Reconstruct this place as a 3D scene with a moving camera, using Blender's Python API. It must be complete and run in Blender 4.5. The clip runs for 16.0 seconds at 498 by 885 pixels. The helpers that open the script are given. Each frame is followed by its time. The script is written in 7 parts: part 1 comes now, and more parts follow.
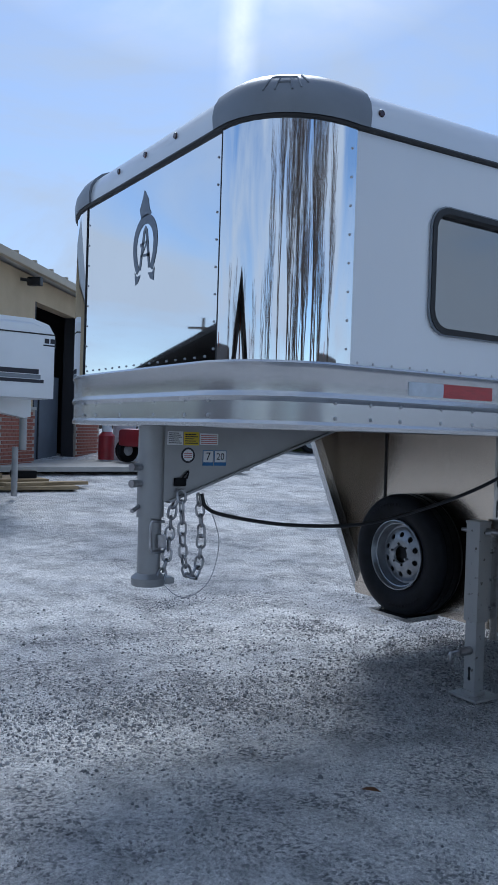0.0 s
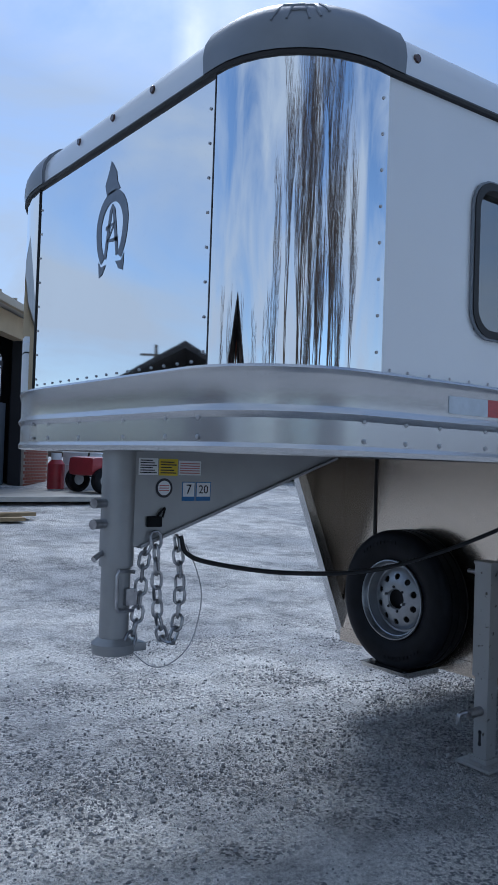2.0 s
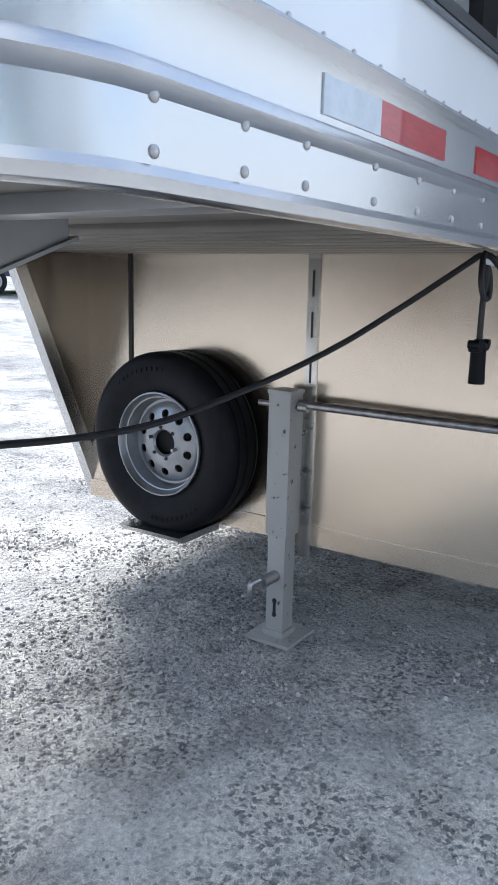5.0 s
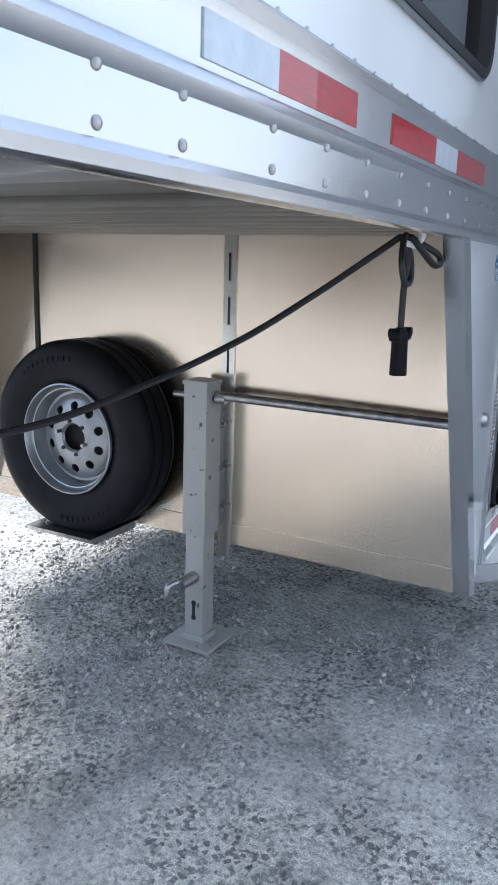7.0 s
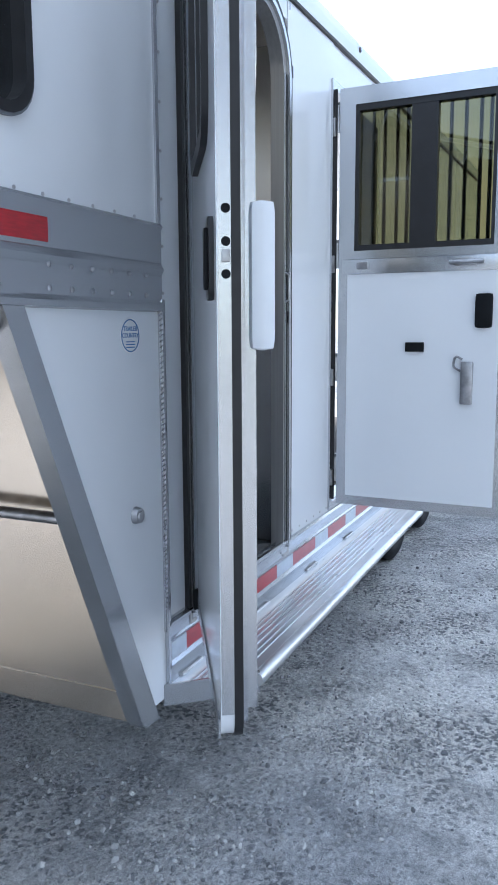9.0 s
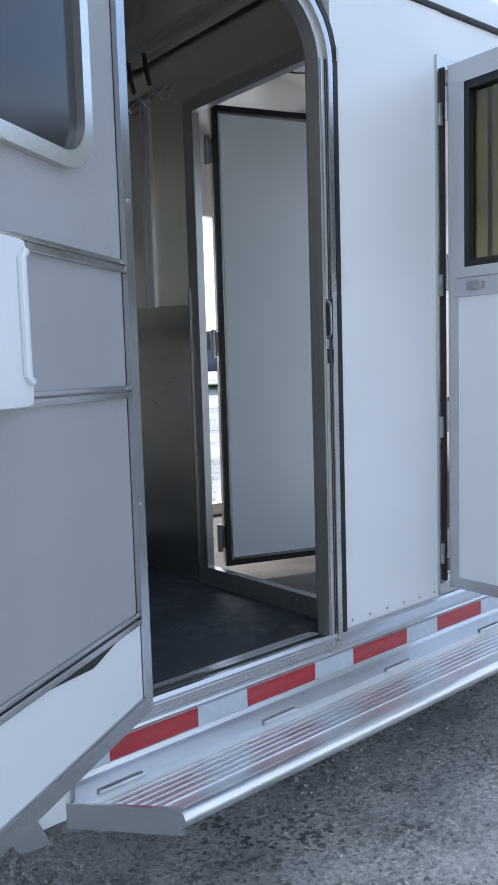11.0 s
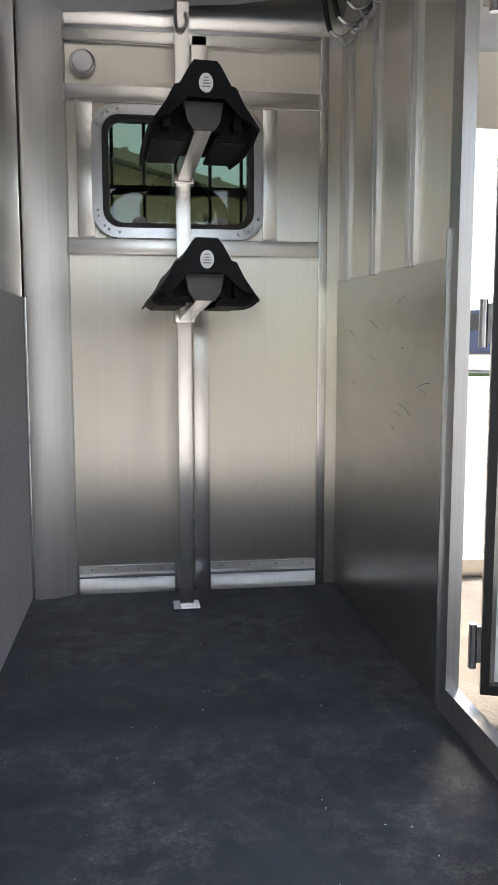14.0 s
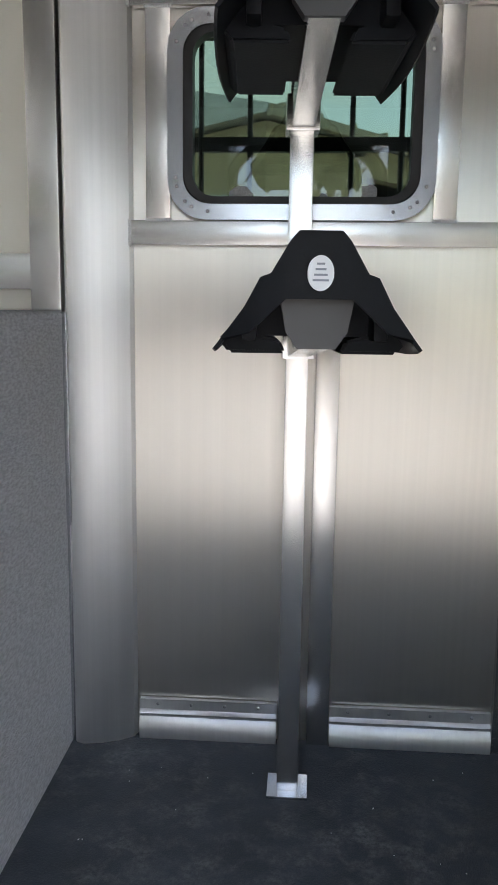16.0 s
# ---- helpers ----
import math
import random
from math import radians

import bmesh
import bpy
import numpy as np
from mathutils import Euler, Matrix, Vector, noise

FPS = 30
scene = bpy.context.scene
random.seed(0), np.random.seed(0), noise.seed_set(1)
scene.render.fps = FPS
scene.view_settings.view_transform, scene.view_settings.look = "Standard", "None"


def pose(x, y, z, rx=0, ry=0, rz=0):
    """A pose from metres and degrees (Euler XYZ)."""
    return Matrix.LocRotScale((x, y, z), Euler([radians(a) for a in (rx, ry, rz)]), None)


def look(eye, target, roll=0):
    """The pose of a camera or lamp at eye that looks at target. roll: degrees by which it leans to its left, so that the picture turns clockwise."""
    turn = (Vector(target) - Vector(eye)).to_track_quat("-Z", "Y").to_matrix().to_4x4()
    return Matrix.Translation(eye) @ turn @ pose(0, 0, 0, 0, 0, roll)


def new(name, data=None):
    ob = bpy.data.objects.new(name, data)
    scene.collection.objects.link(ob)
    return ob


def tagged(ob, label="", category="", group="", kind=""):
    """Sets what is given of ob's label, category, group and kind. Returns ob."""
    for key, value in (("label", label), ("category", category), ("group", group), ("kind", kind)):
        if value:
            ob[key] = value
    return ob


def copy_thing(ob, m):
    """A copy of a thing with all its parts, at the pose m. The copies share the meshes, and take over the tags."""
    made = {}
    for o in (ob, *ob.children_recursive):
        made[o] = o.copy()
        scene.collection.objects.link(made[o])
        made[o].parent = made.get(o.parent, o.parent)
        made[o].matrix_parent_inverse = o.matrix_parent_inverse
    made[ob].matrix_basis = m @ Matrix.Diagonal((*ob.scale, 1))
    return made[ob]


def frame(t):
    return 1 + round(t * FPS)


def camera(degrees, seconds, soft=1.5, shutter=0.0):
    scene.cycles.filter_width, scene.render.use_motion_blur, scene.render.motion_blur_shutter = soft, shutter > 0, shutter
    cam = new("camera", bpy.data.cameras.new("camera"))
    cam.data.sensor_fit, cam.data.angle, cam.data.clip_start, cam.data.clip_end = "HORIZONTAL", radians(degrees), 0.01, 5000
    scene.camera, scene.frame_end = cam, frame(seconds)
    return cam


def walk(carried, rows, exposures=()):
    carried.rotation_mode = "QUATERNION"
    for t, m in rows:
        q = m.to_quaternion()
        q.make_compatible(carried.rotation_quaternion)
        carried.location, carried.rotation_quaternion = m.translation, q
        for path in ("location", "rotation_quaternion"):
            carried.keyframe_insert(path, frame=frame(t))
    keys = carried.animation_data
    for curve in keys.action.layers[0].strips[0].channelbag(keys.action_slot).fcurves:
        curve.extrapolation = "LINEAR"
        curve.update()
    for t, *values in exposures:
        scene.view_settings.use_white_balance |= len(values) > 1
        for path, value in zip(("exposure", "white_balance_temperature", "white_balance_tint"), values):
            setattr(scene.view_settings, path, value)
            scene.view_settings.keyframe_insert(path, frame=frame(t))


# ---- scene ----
# ---------- camera ----------
cam = camera(35.5, 16.0)
PATH = [
    (0, (0.286, -2.061, 1.535), (1.394, -0.396, 1.507), 1.8),
    (0.5, (0.231, -1.877, 1.547), (1.344, -0.215, 1.577), 2.1),
    (1, (0.284, -1.746, 1.532), (1.405, -0.091, 1.6), 2.4),
    (1.5, (0.419, -1.587, 1.548), (1.565, 0.05, 1.621), 2.4),
    (2, (0.524, -1.457, 1.526), (1.732, 0.136, 1.575), 1.9),
    (2.2, (0.577, -1.401, 1.529), (1.813, 0.172, 1.543), 1.7),
    (2.5, (0.648, -1.29, 1.513), (1.945, 0.232, 1.479), 0.9),
    (3, (0.817, -1.064, 1.515), (2.266, 0.304, 1.347), -0.4),
    (3.5, (0.994, -0.924, 1.496), (2.547, 0.305, 1.211), 0.4),
    (4, (1.201, -0.799, 1.486), (2.783, 0.376, 1.145), 1.7),
    (4.2, (1.255, -0.747, 1.479), (2.847, 0.411, 1.124), 1.7),
    (6.3, (1.432, -0.388, 1.442), (3.125, 0.584, 0.998), 0.9),
    (6.5, (1.451, -0.402, 1.437), (3.150, 0.558, 0.995), 0.9),
    (7, (1.556, -0.51, 1.461), (3.271, 0.42, 1.021), 1.7),
    (7.5, (1.685, -0.688, 1.479), (3.442, 0.186, 1.093), 1.6),
    (8, (1.839, -0.835, 1.47), (3.667, -0.09, 1.15), 0.9),
    (8.2, (1.939, -0.871, 1.475), (3.791, -0.184, 1.164), 0.4),
    (10.3, (2.96, -1.535, 1.505), (4.488, -0.26, 1.304), -1.7),
    (10.5, (3.075, -1.579, 1.489), (4.537, -0.228, 1.296), -1.7),
    (11, (3.375, -1.679, 1.514), (4.664, -0.163, 1.323), -1.7),
    (11.5, (3.618, -1.648, 1.499), (4.723, 0.01, 1.32), -1.4),
    (12, (3.863, -1.562, 1.528), (4.759, 0.218, 1.36), -0.9),
    (12.5, (4.114, -1.539, 1.538), (4.785, 0.338, 1.375), -0.5),
    (13, (4.308, -1.468, 1.538), (4.797, 0.462, 1.353), -0.1),
    (13.5, (4.44, -1.24, 1.536), (4.809, 0.715, 1.325), -0.0),
    (14, (4.578, -0.925, 1.545), (4.849, 1.044, 1.317), 0.0),
    (14.5, (4.763, -0.638, 1.534), (4.822, 1.343, 1.269), 0.2),
    (15, (4.828, -0.418, 1.538), (4.672, 1.556, 1.254), 0.9),
    (15.5, (4.813, -0.187, 1.532), (4.64, 1.791, 1.289), 0.9),
    (16, (4.744, 0.176, 1.75), (4.616, 2.146, 1.429), 0.8),
]
EXPOSURES = [(0.0, 0.4, 5350, 10), (2.0, 0.33, 5300, 10), (2.5, 0.55, 5200, 10), (3.0, 0.68, 5200, 10), (3.5, 1.05, 5450, 10), (4.2, 1.5, 5900, 10), (6.3, 2.05, 6300, 10), (7.5, 2.1, 6000, 10), (8.2, 2.1, 5900, 10), (10.3, 1.8, 6050, 10), (11.5, 1.78, 6100, 10), (12.5, 2.05, 6550, 10), (13.3, 2.65, 7000, 14), (14.0, 3.2, 7250, 13), (15.0, 3.75, 7050, 13), (16.0, 3.6, 6950, 13)]
walk(cam, [(t, look(eye, target, roll)) for t, eye, target, roll in PATH], EXPOSURES)

# ---------- world and sun ----------
SUN_TO = Vector((0.42, 0.72, 1.0)).normalized()
world = bpy.data.worlds.new("sky")
scene.world = world
world.use_nodes = True
wt = world.node_tree
wt.nodes.clear()
w_out = wt.nodes.new("ShaderNodeOutputWorld")
w_bg = wt.nodes.new("ShaderNodeBackground")
w_sky = wt.nodes.new("ShaderNodeTexSky")
w_sky.sky_type = 'NISHITA'
w_sky.sun_disc = False
w_sky.sun_elevation = math.asin(SUN_TO.z)
w_sky.sun_rotation = math.atan2(SUN_TO.x, SUN_TO.y)
w_sky.air_density = 1.0
w_sky.dust_density = 0.3
w_tc = wt.nodes.new("ShaderNodeTexCoord")
w_map = wt.nodes.new("ShaderNodeMapping")
w_map.inputs["Scale"].default_value = (1.0, 1.0, 2.6)
w_no = wt.nodes.new("ShaderNodeTexNoise")
w_no.inputs["Scale"].default_value = 1.9
w_no.inputs["Detail"].default_value = 7.0
w_no.inputs["Roughness"].default_value = 0.55
w_no.inputs["Distortion"].default_value = 0.5
w_ra = wt.nodes.new("ShaderNodeValToRGB")
w_ra.color_ramp.elements[0].position = 0.36
w_ra.color_ramp.elements[1].position = 0.62
w_mix = wt.nodes.new("ShaderNodeMix")
w_mix.data_type = 'RGBA'
w_cl = wt.nodes.new("ShaderNodeMix")
w_cl.data_type = 'RGBA'
w_cl.inputs["A"].default_value = (4.05, 4.35, 4.65, 1)
w_cl.inputs["B"].default_value = (12.0, 11.8, 11.4, 1)
w_dot = wt.nodes.new("ShaderNodeVectorMath")
w_dot.operation = 'DOT_PRODUCT'
w_dot.inputs[1].default_value = SUN_TO
w_rs = wt.nodes.new("ShaderNodeMapRange")
w_rs.inputs["From Min"].default_value = 0.90
w_rs.inputs["From Max"].default_value = 1.0
L = wt.links.new
L(w_tc.outputs["Generated"], w_map.inputs["Vector"])
L(w_map.outputs[0], w_no.inputs["Vector"])
L(w_no.outputs["Fac"], w_ra.inputs["Fac"])
L(w_tc.outputs["Generated"], w_dot.inputs[0])
L(w_dot.outputs["Value"], w_rs.inputs["Value"])
L(w_rs.outputs["Result"], w_cl.inputs["Factor"])
w_add = wt.nodes.new("ShaderNodeMath")
w_add.operation = 'ADD'
w_add.use_clamp = True
w_h = wt.nodes.new("ShaderNodeMath")
w_h.operation = 'MULTIPLY'
w_h.inputs[1].default_value = 0.18
L(w_rs.outputs["Result"], w_h.inputs[0])
L(w_ra.outputs["Color"], w_add.inputs[0])
L(w_h.outputs[0], w_add.inputs[1])
# a fading vapour trail
w_tr = wt.nodes.new("ShaderNodeVectorMath")
w_tr.operation = 'DOT_PRODUCT'
w_tr.inputs[1].default_value = (-0.853, 0.5216, 0.0202)
w_ab = wt.nodes.new("ShaderNodeMath")
w_ab.operation = 'ABSOLUTE'
w_tm = wt.nodes.new("ShaderNodeMapRange")
w_tm.inputs["From Min"].default_value = 0.026
w_tm.inputs["From Max"].default_value = 0.004
w_tn = wt.nodes.new("ShaderNodeTexNoise")
w_tn.inputs["Scale"].default_value = 16.0
w_tn.inputs["Detail"].default_value = 6.0
w_tk = wt.nodes.new("ShaderNodeMapRange")
w_tk.inputs["From Min"].default_value = 0.35
w_tk.inputs["From Max"].default_value = 0.7
w_sep = wt.nodes.new("ShaderNodeSeparateXYZ")
w_te = wt.nodes.new("ShaderNodeMapRange")
w_te.inputs["From Min"].default_value = 0.36
w_te.inputs["From Max"].default_value = 0.44
L(w_tc.outputs["Generated"], w_tr.inputs[0])
L(w_tr.outputs["Value"], w_ab.inputs[0])
L(w_ab.outputs[0], w_tm.inputs["Value"])
L(w_tc.outputs["Generated"], w_tn.inputs["Vector"])
L(w_tn.outputs["Fac"], w_tk.inputs["Value"])
L(w_tc.outputs["Generated"], w_sep.inputs[0])
L(w_sep.outputs["Z"], w_te.inputs["Value"])
w_p1 = wt.nodes.new("ShaderNodeMath")
w_p1.operation = 'MULTIPLY'
w_p2 = wt.nodes.new("ShaderNodeMath")
w_p2.operation = 'MULTIPLY'
L(w_tm.outputs["Result"], w_p1.inputs[0])
L(w_tk.outputs["Result"], w_p1.inputs[1])
L(w_p1.outputs[0], w_p2.inputs[0])
L(w_te.outputs["Result"], w_p2.inputs[1])
w_wh = wt.nodes.new("ShaderNodeMix")
w_wh.data_type = 'RGBA'
w_wh.inputs["B"].default_value = (7.2, 7.3, 7.3, 1)
L(w_p2.outputs[0], w_wh.inputs["Factor"])
L(w_add.outputs[0], w_mix.inputs["Factor"])
L(w_sky.outputs["Color"], w_mix.inputs["A"])
L(w_cl.outputs["Result"], w_mix.inputs["B"])
L(w_mix.outputs["Result"], w_wh.inputs["A"])
L(w_wh.outputs["Result"], w_bg.inputs["Color"])
w_bg.inputs["Strength"].default_value = 0.10
L(w_bg.outputs[0], w_out.inputs["Surface"])

sun = new("sun", bpy.data.lights.new("sun", 'SUN'))
sun.data.energy = 1.4
sun.data.angle = radians(18)
sun.data.color = (1.0, 0.93, 0.84)
sun.matrix_world = look(SUN_TO * 40, (0, 0, 0))


# ---------- materials ----------
def mat(name, color, rough=0.5, metal=0.0, var=0.0, scale=8.0, bump=0.0, bscale=60.0, stretch=(1, 1, 1), spec=0.5, rvar=0.0, coat=0.0, color2=None, lo=0.35, hi=0.65, aniso=0.0, bdist=0.01):
    """A node material with two scales of variation: broad tone and fine relief."""
    m = bpy.data.materials.new(name)
    m.use_nodes = True
    nt = m.node_tree
    b = nt.nodes["Principled BSDF"]
    b.inputs["Base Color"].default_value = (*color, 1)
    b.inputs["Roughness"].default_value = rough
    b.inputs["Metallic"].default_value = metal
    b.inputs["Specular IOR Level"].default_value = spec
    b.inputs["Coat Weight"].default_value = coat
    b.inputs["Anisotropic"].default_value = aniso
    if aniso > 0:
        tg = nt.nodes.new("ShaderNodeTangent")
        tg.direction_type, tg.axis = 'RADIAL', 'Z'
        nt.links.new(tg.outputs[0], b.inputs["Tangent"])
    tc = nt.nodes.new("ShaderNodeTexCoord")
    mp = nt.nodes.new("ShaderNodeMapping")
    mp.inputs["Scale"].default_value = stretch
    nt.links.new(tc.outputs["Object"], mp.inputs["Vector"])
    if var > 0 or color2:
        n1 = nt.nodes.new("ShaderNodeTexNoise")
        n1.inputs["Scale"].default_value = scale
        n1.inputs["Detail"].default_value = 6
        nt.links.new(mp.outputs[0], n1.inputs["Vector"])
        r = nt.nodes.new("ShaderNodeValToRGB")
        r.color_ramp.elements[0].position = lo
        r.color_ramp.elements[1].position = hi
        c2 = color2 or tuple(c * (1 - var) for c in color)
        r.color_ramp.elements[0].color = (*c2, 1)
        r.color_ramp.elements[1].color = (*color, 1)
        nt.links.new(n1.outputs["Fac"], r.inputs["Fac"])
        nt.links.new(r.outputs["Color"], b.inputs["Base Color"])
        if rvar > 0:
            mr = nt.nodes.new("ShaderNodeMapRange")
            mr.inputs["To Min"].default_value = max(0.02, rough - rvar)
            mr.inputs["To Max"].default_value = min(1.0, rough + rvar)
            nt.links.new(n1.outputs["Fac"], mr.inputs["Value"])
            nt.links.new(mr.outputs["Result"], b.inputs["Roughness"])
    if bump > 0:
        n2 = nt.nodes.new("ShaderNodeTexNoise")
        n2.inputs["Scale"].default_value = bscale
        n2.inputs["Detail"].default_value = 4
        nt.links.new(mp.outputs[0], n2.inputs["Vector"])
        bp = nt.nodes.new("ShaderNodeBump")
        bp.inputs["Strength"].default_value = bump
        bp.inputs["Distance"].default_value = bdist
        nt.links.new(n2.outputs["Fac"], bp.inputs["Height"])
        nt.links.new(bp.outputs[0], b.inputs["Normal"])
    return m


CHROME = mat("polished_stainless", (0.86, 0.88, 0.9), 0.025, 1.0, 0.02, 3, 0.006, 2.5)
# bulkhead metal: the warm reflected sunlight is tinted into its base colour
BULKM = mat("warm_reflection_aluminium", (0.73, 0.635, 0.53), 0.21, 1.0, 0.06, 1.6, 0.01, 8, (1, 1, 0.5), rvar=0.03, bdist=0.0006, aniso=0.15)
# far wing only: dark mirrored tyre and deck are put into the base colour
WINGM = mat("dark_reflection_wing_aluminium", (0.22, 0.205, 0.19), 0.22, 1.0, 0.12, 3, 0.02, 8, (30, 30, 0.5), rvar=0.05, bdist=0.0006)
COLM = mat("satin_column_aluminium", (0.80, 0.80, 0.80), 0.48, 1.0, 0.06, 2, 0.03, 8, (40, 40, 0.3), rvar=0.04, bdist=0.0006, aniso=0.8)
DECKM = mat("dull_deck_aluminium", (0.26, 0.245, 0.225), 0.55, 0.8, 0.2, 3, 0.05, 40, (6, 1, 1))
RAIL = mat("extruded_aluminium", (0.56, 0.57, 0.59), 0.26, 1.0, 0.04, 2, 0.0, 40, (1, 1, 1), rvar=0.02)
MILL = mat("mill_aluminium", (0.74, 0.725, 0.70), 0.27, 1.0, 0.05, 2.5, 0.0, 8, (2, 2, 0.5), aniso=0.7)
SHEET = mat("brushed_aluminium_sheet", (0.87, 0.83, 0.765), 0.38, 1.0, 0.03, 2.0, 0.003, 8, (40, 40, 0.3), rvar=0.02, bdist=0.0005, aniso=0.92)
TREAD = mat("step_aluminium", (0.80, 0.81, 0.83), 0.30, 1.0, 0.16, 5, 0.05, 120, (1, 6, 6), rvar=0.08)
SKIN = mat("white_painted_skin", (0.76, 0.785, 0.82), 0.16, 0.0, 0.04, 1.5, 0.012, 4, coat=0.3, rvar=0.03)
ROOFP = mat("roof_white_aluminium", (0.70, 0.72, 0.75), 0.3, 0.35, 0.06, 2, 0.01, 30)
CAPG = mat("grey_cast_corner", (0.22, 0.24, 0.27), 0.42, 0.3, 0.15, 6, 0.04, 90)
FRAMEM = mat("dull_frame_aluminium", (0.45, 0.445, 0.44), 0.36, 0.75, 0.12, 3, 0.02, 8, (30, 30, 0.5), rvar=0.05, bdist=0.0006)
SILVER = mat("silver_frame_paint", (0.34, 0.345, 0.35), 0.38, 0.45, 0.12, 7, 0.05, 140, rvar=0.08)
JACKP = mat("chipped_grey_paint", (0.42, 0.42, 0.42), 0.45, 0.2, 0, 30, 0.06, 90, color2=(0.10, 0.09, 0.08), lo=0.30, hi=0.37)
ZINC = mat("zinc_steel", (0.50, 0.50, 0.52), 0.32, 1.0, 0.35, 25, 0.05, 120, rvar=0.1)
GALV = mat("galvanised_wheel", (0.36, 0.375, 0.40), 0.34, 0.85, 0.2, 12, 0.03, 120, rvar=0.08)
RUBBER = mat("black_rubber", (0.009, 0.010, 0.014), 0.55, 0.0, 0.4, 14, 0.12, 90, spec=0.18)
GASKET = mat("black_gasket", (0.012, 0.012, 0.014), 0.5, 0.0, 0.3, 20, 0.05, 90)
PLASTIC = mat("black_plastic", (0.006, 0.007, 0.009), 0.55, 0.0, 0.3, 10, 0.05, 160, spec=0.16)
MAT_FLOOR = mat("rubber_floor_mat", (0.056, 0.068, 0.084), 0.6, 0.0, 0.3, 5, 0.35, 240, spec=0.3)
CARPET = mat("grey_ribbed_carpet", (0.56, 0.57, 0.59), 0.95, 0.0, 0.28, 120, 0.8, 240, (1, 0.5, 1.5), spec=0.1)
SCREEN = mat("grey_screen_mesh", (0.38, 0.39, 0.41), 0.55, 0.15, 0.10, 3, 0.35, 420)
WHITEP = mat("white_plastic", (0.72, 0.75, 0.79), 0.4, 0.0, 0.05, 4, 0.02, 90)
WHITEPANEL = mat("white_panel", (0.70, 0.73, 0.76), 0.3, 0.0, 0.05, 2, 0.01, 60)
CREAM = mat("cream_liner", (0.66, 0.64, 0.57), 0.6, 0.0, 0.06, 3, 0.03, 90)
REDT = mat("red_reflective_tape", (0.42, 0.010, 0.018), 0.28, 0.0, 0.25, 30, 0.03, 200, (1, 1, 6), coat=0.4)
WHITET = mat("white_reflective_tape", (0.52, 0.58, 0.66), 0.3, 0.1, 0.12, 40, 0.03, 200, coat=0.4)
REDLENS = mat("dark_red_lens", (0.035, 0.004, 0.006), 0.2, 0.0, 0.2, 60, coat=0.6)
ETCH = mat("etched_grey_emblem", (0.17, 0.20, 0.25), 0.45, 0.4, 0.12, 30, 0.03, 200)
DECALW = mat("white_decal", (0.74, 0.75, 0.76), 0.45, 0.0, 0.05, 20)
DECALY = mat("yellow_decal", (0.68, 0.52, 0.02), 0.45, 0.0, 0.08, 20)
DECALB = mat("blue_decal", (0.02, 0.14, 0.36), 0.45, 0.0, 0.08, 20)
DECALK = mat("black_decal", (0.02, 0.02, 0.03), 0.5, 0.0, 0.1, 20)
DECALR = mat("faded_red_decal", (0.45, 0.16, 0.16), 0.5, 0.0, 0.1, 20)
WOODD = mat("weathered_wood", (0.36, 0.27, 0.15), 0.8, 0.0, 0.4, 6, 0.3, 40, (1, 12, 12))
STONE = mat("crushed_limestone", (0.40, 0.40, 0.40), 0.9, 0.0, 0.45, 14, 0.4, 60)
STUCCO = mat("tan_stucco", (0.50, 0.40, 0.26), 0.9, 0.0, 0.12, 1.5, 0.3, 60)
BRICK = mat("red_brick", (0.30, 0.10, 0.065), 0.85, 0.0, 0.35, 6, 0.4, 40)
MORTAR = mat("mortar", (0.40, 0.35, 0.30), 0.9, 0.0, 0.2, 8, 0.3, 60)
EAVE = mat("beige_metal_trim", (0.42, 0.36, 0.27), 0.5, 0.0, 0.1, 3, 0.02, 30)
DOORG = mat("slate_blue_door", (0.10, 0.12, 0.15), 0.5, 0.0, 0.15, 3, 0.04, 40)
# near-black for small dark parts, and for shade painted inside holes and the bay
DARKIN = mat("dark_parts_and_depth_shade", (0.03, 0.03, 0.035), 0.9, 0.0, 0.3, 1)
CONCRETE = mat("pale_concrete", (0.42, 0.41, 0.38), 0.9, 0.0, 0.2, 3, 0.25, 50)
REDP = mat("red_enamel", (0.34, 0.03, 0.04), 0.35, 0.0, 0.2, 5, 0.02, 60, coat=0.3)
BLUEP = mat("dark_blue_enamel", (0.02, 0.035, 0.09), 0.25, 0.0, 0.2, 5, 0.01, 60, coat=0.5)
BARK = mat("grey_brown_bark", (0.10, 0.075, 0.055), 0.9, 0.0, 0.4, 6, 0.5, 30, (4, 4, 1))
TWIG = mat("fine_twigs", (0.085, 0.06, 0.045), 0.9, 0.0, 0.3, 3)
GRASS = mat("dull_grass", (0.07, 0.10, 0.035), 0.95, 0.0, 0.4, 3, 0.5, 30)
ROOFD = mat("dark_shingle_roof", (0.055, 0.05, 0.048), 0.9, 0.0, 0.35, 9, 0.4, 30)
SIDING = mat("brown_siding", (0.16, 0.12, 0.09), 0.8, 0.0, 0.2, 3, 0.2, 12, (1, 1, 10))
LAMPW = mat("clear_lamp_lens", (0.75, 0.76, 0.78), 0.08, 0.3, 0.1, 30, 0.2, 90)


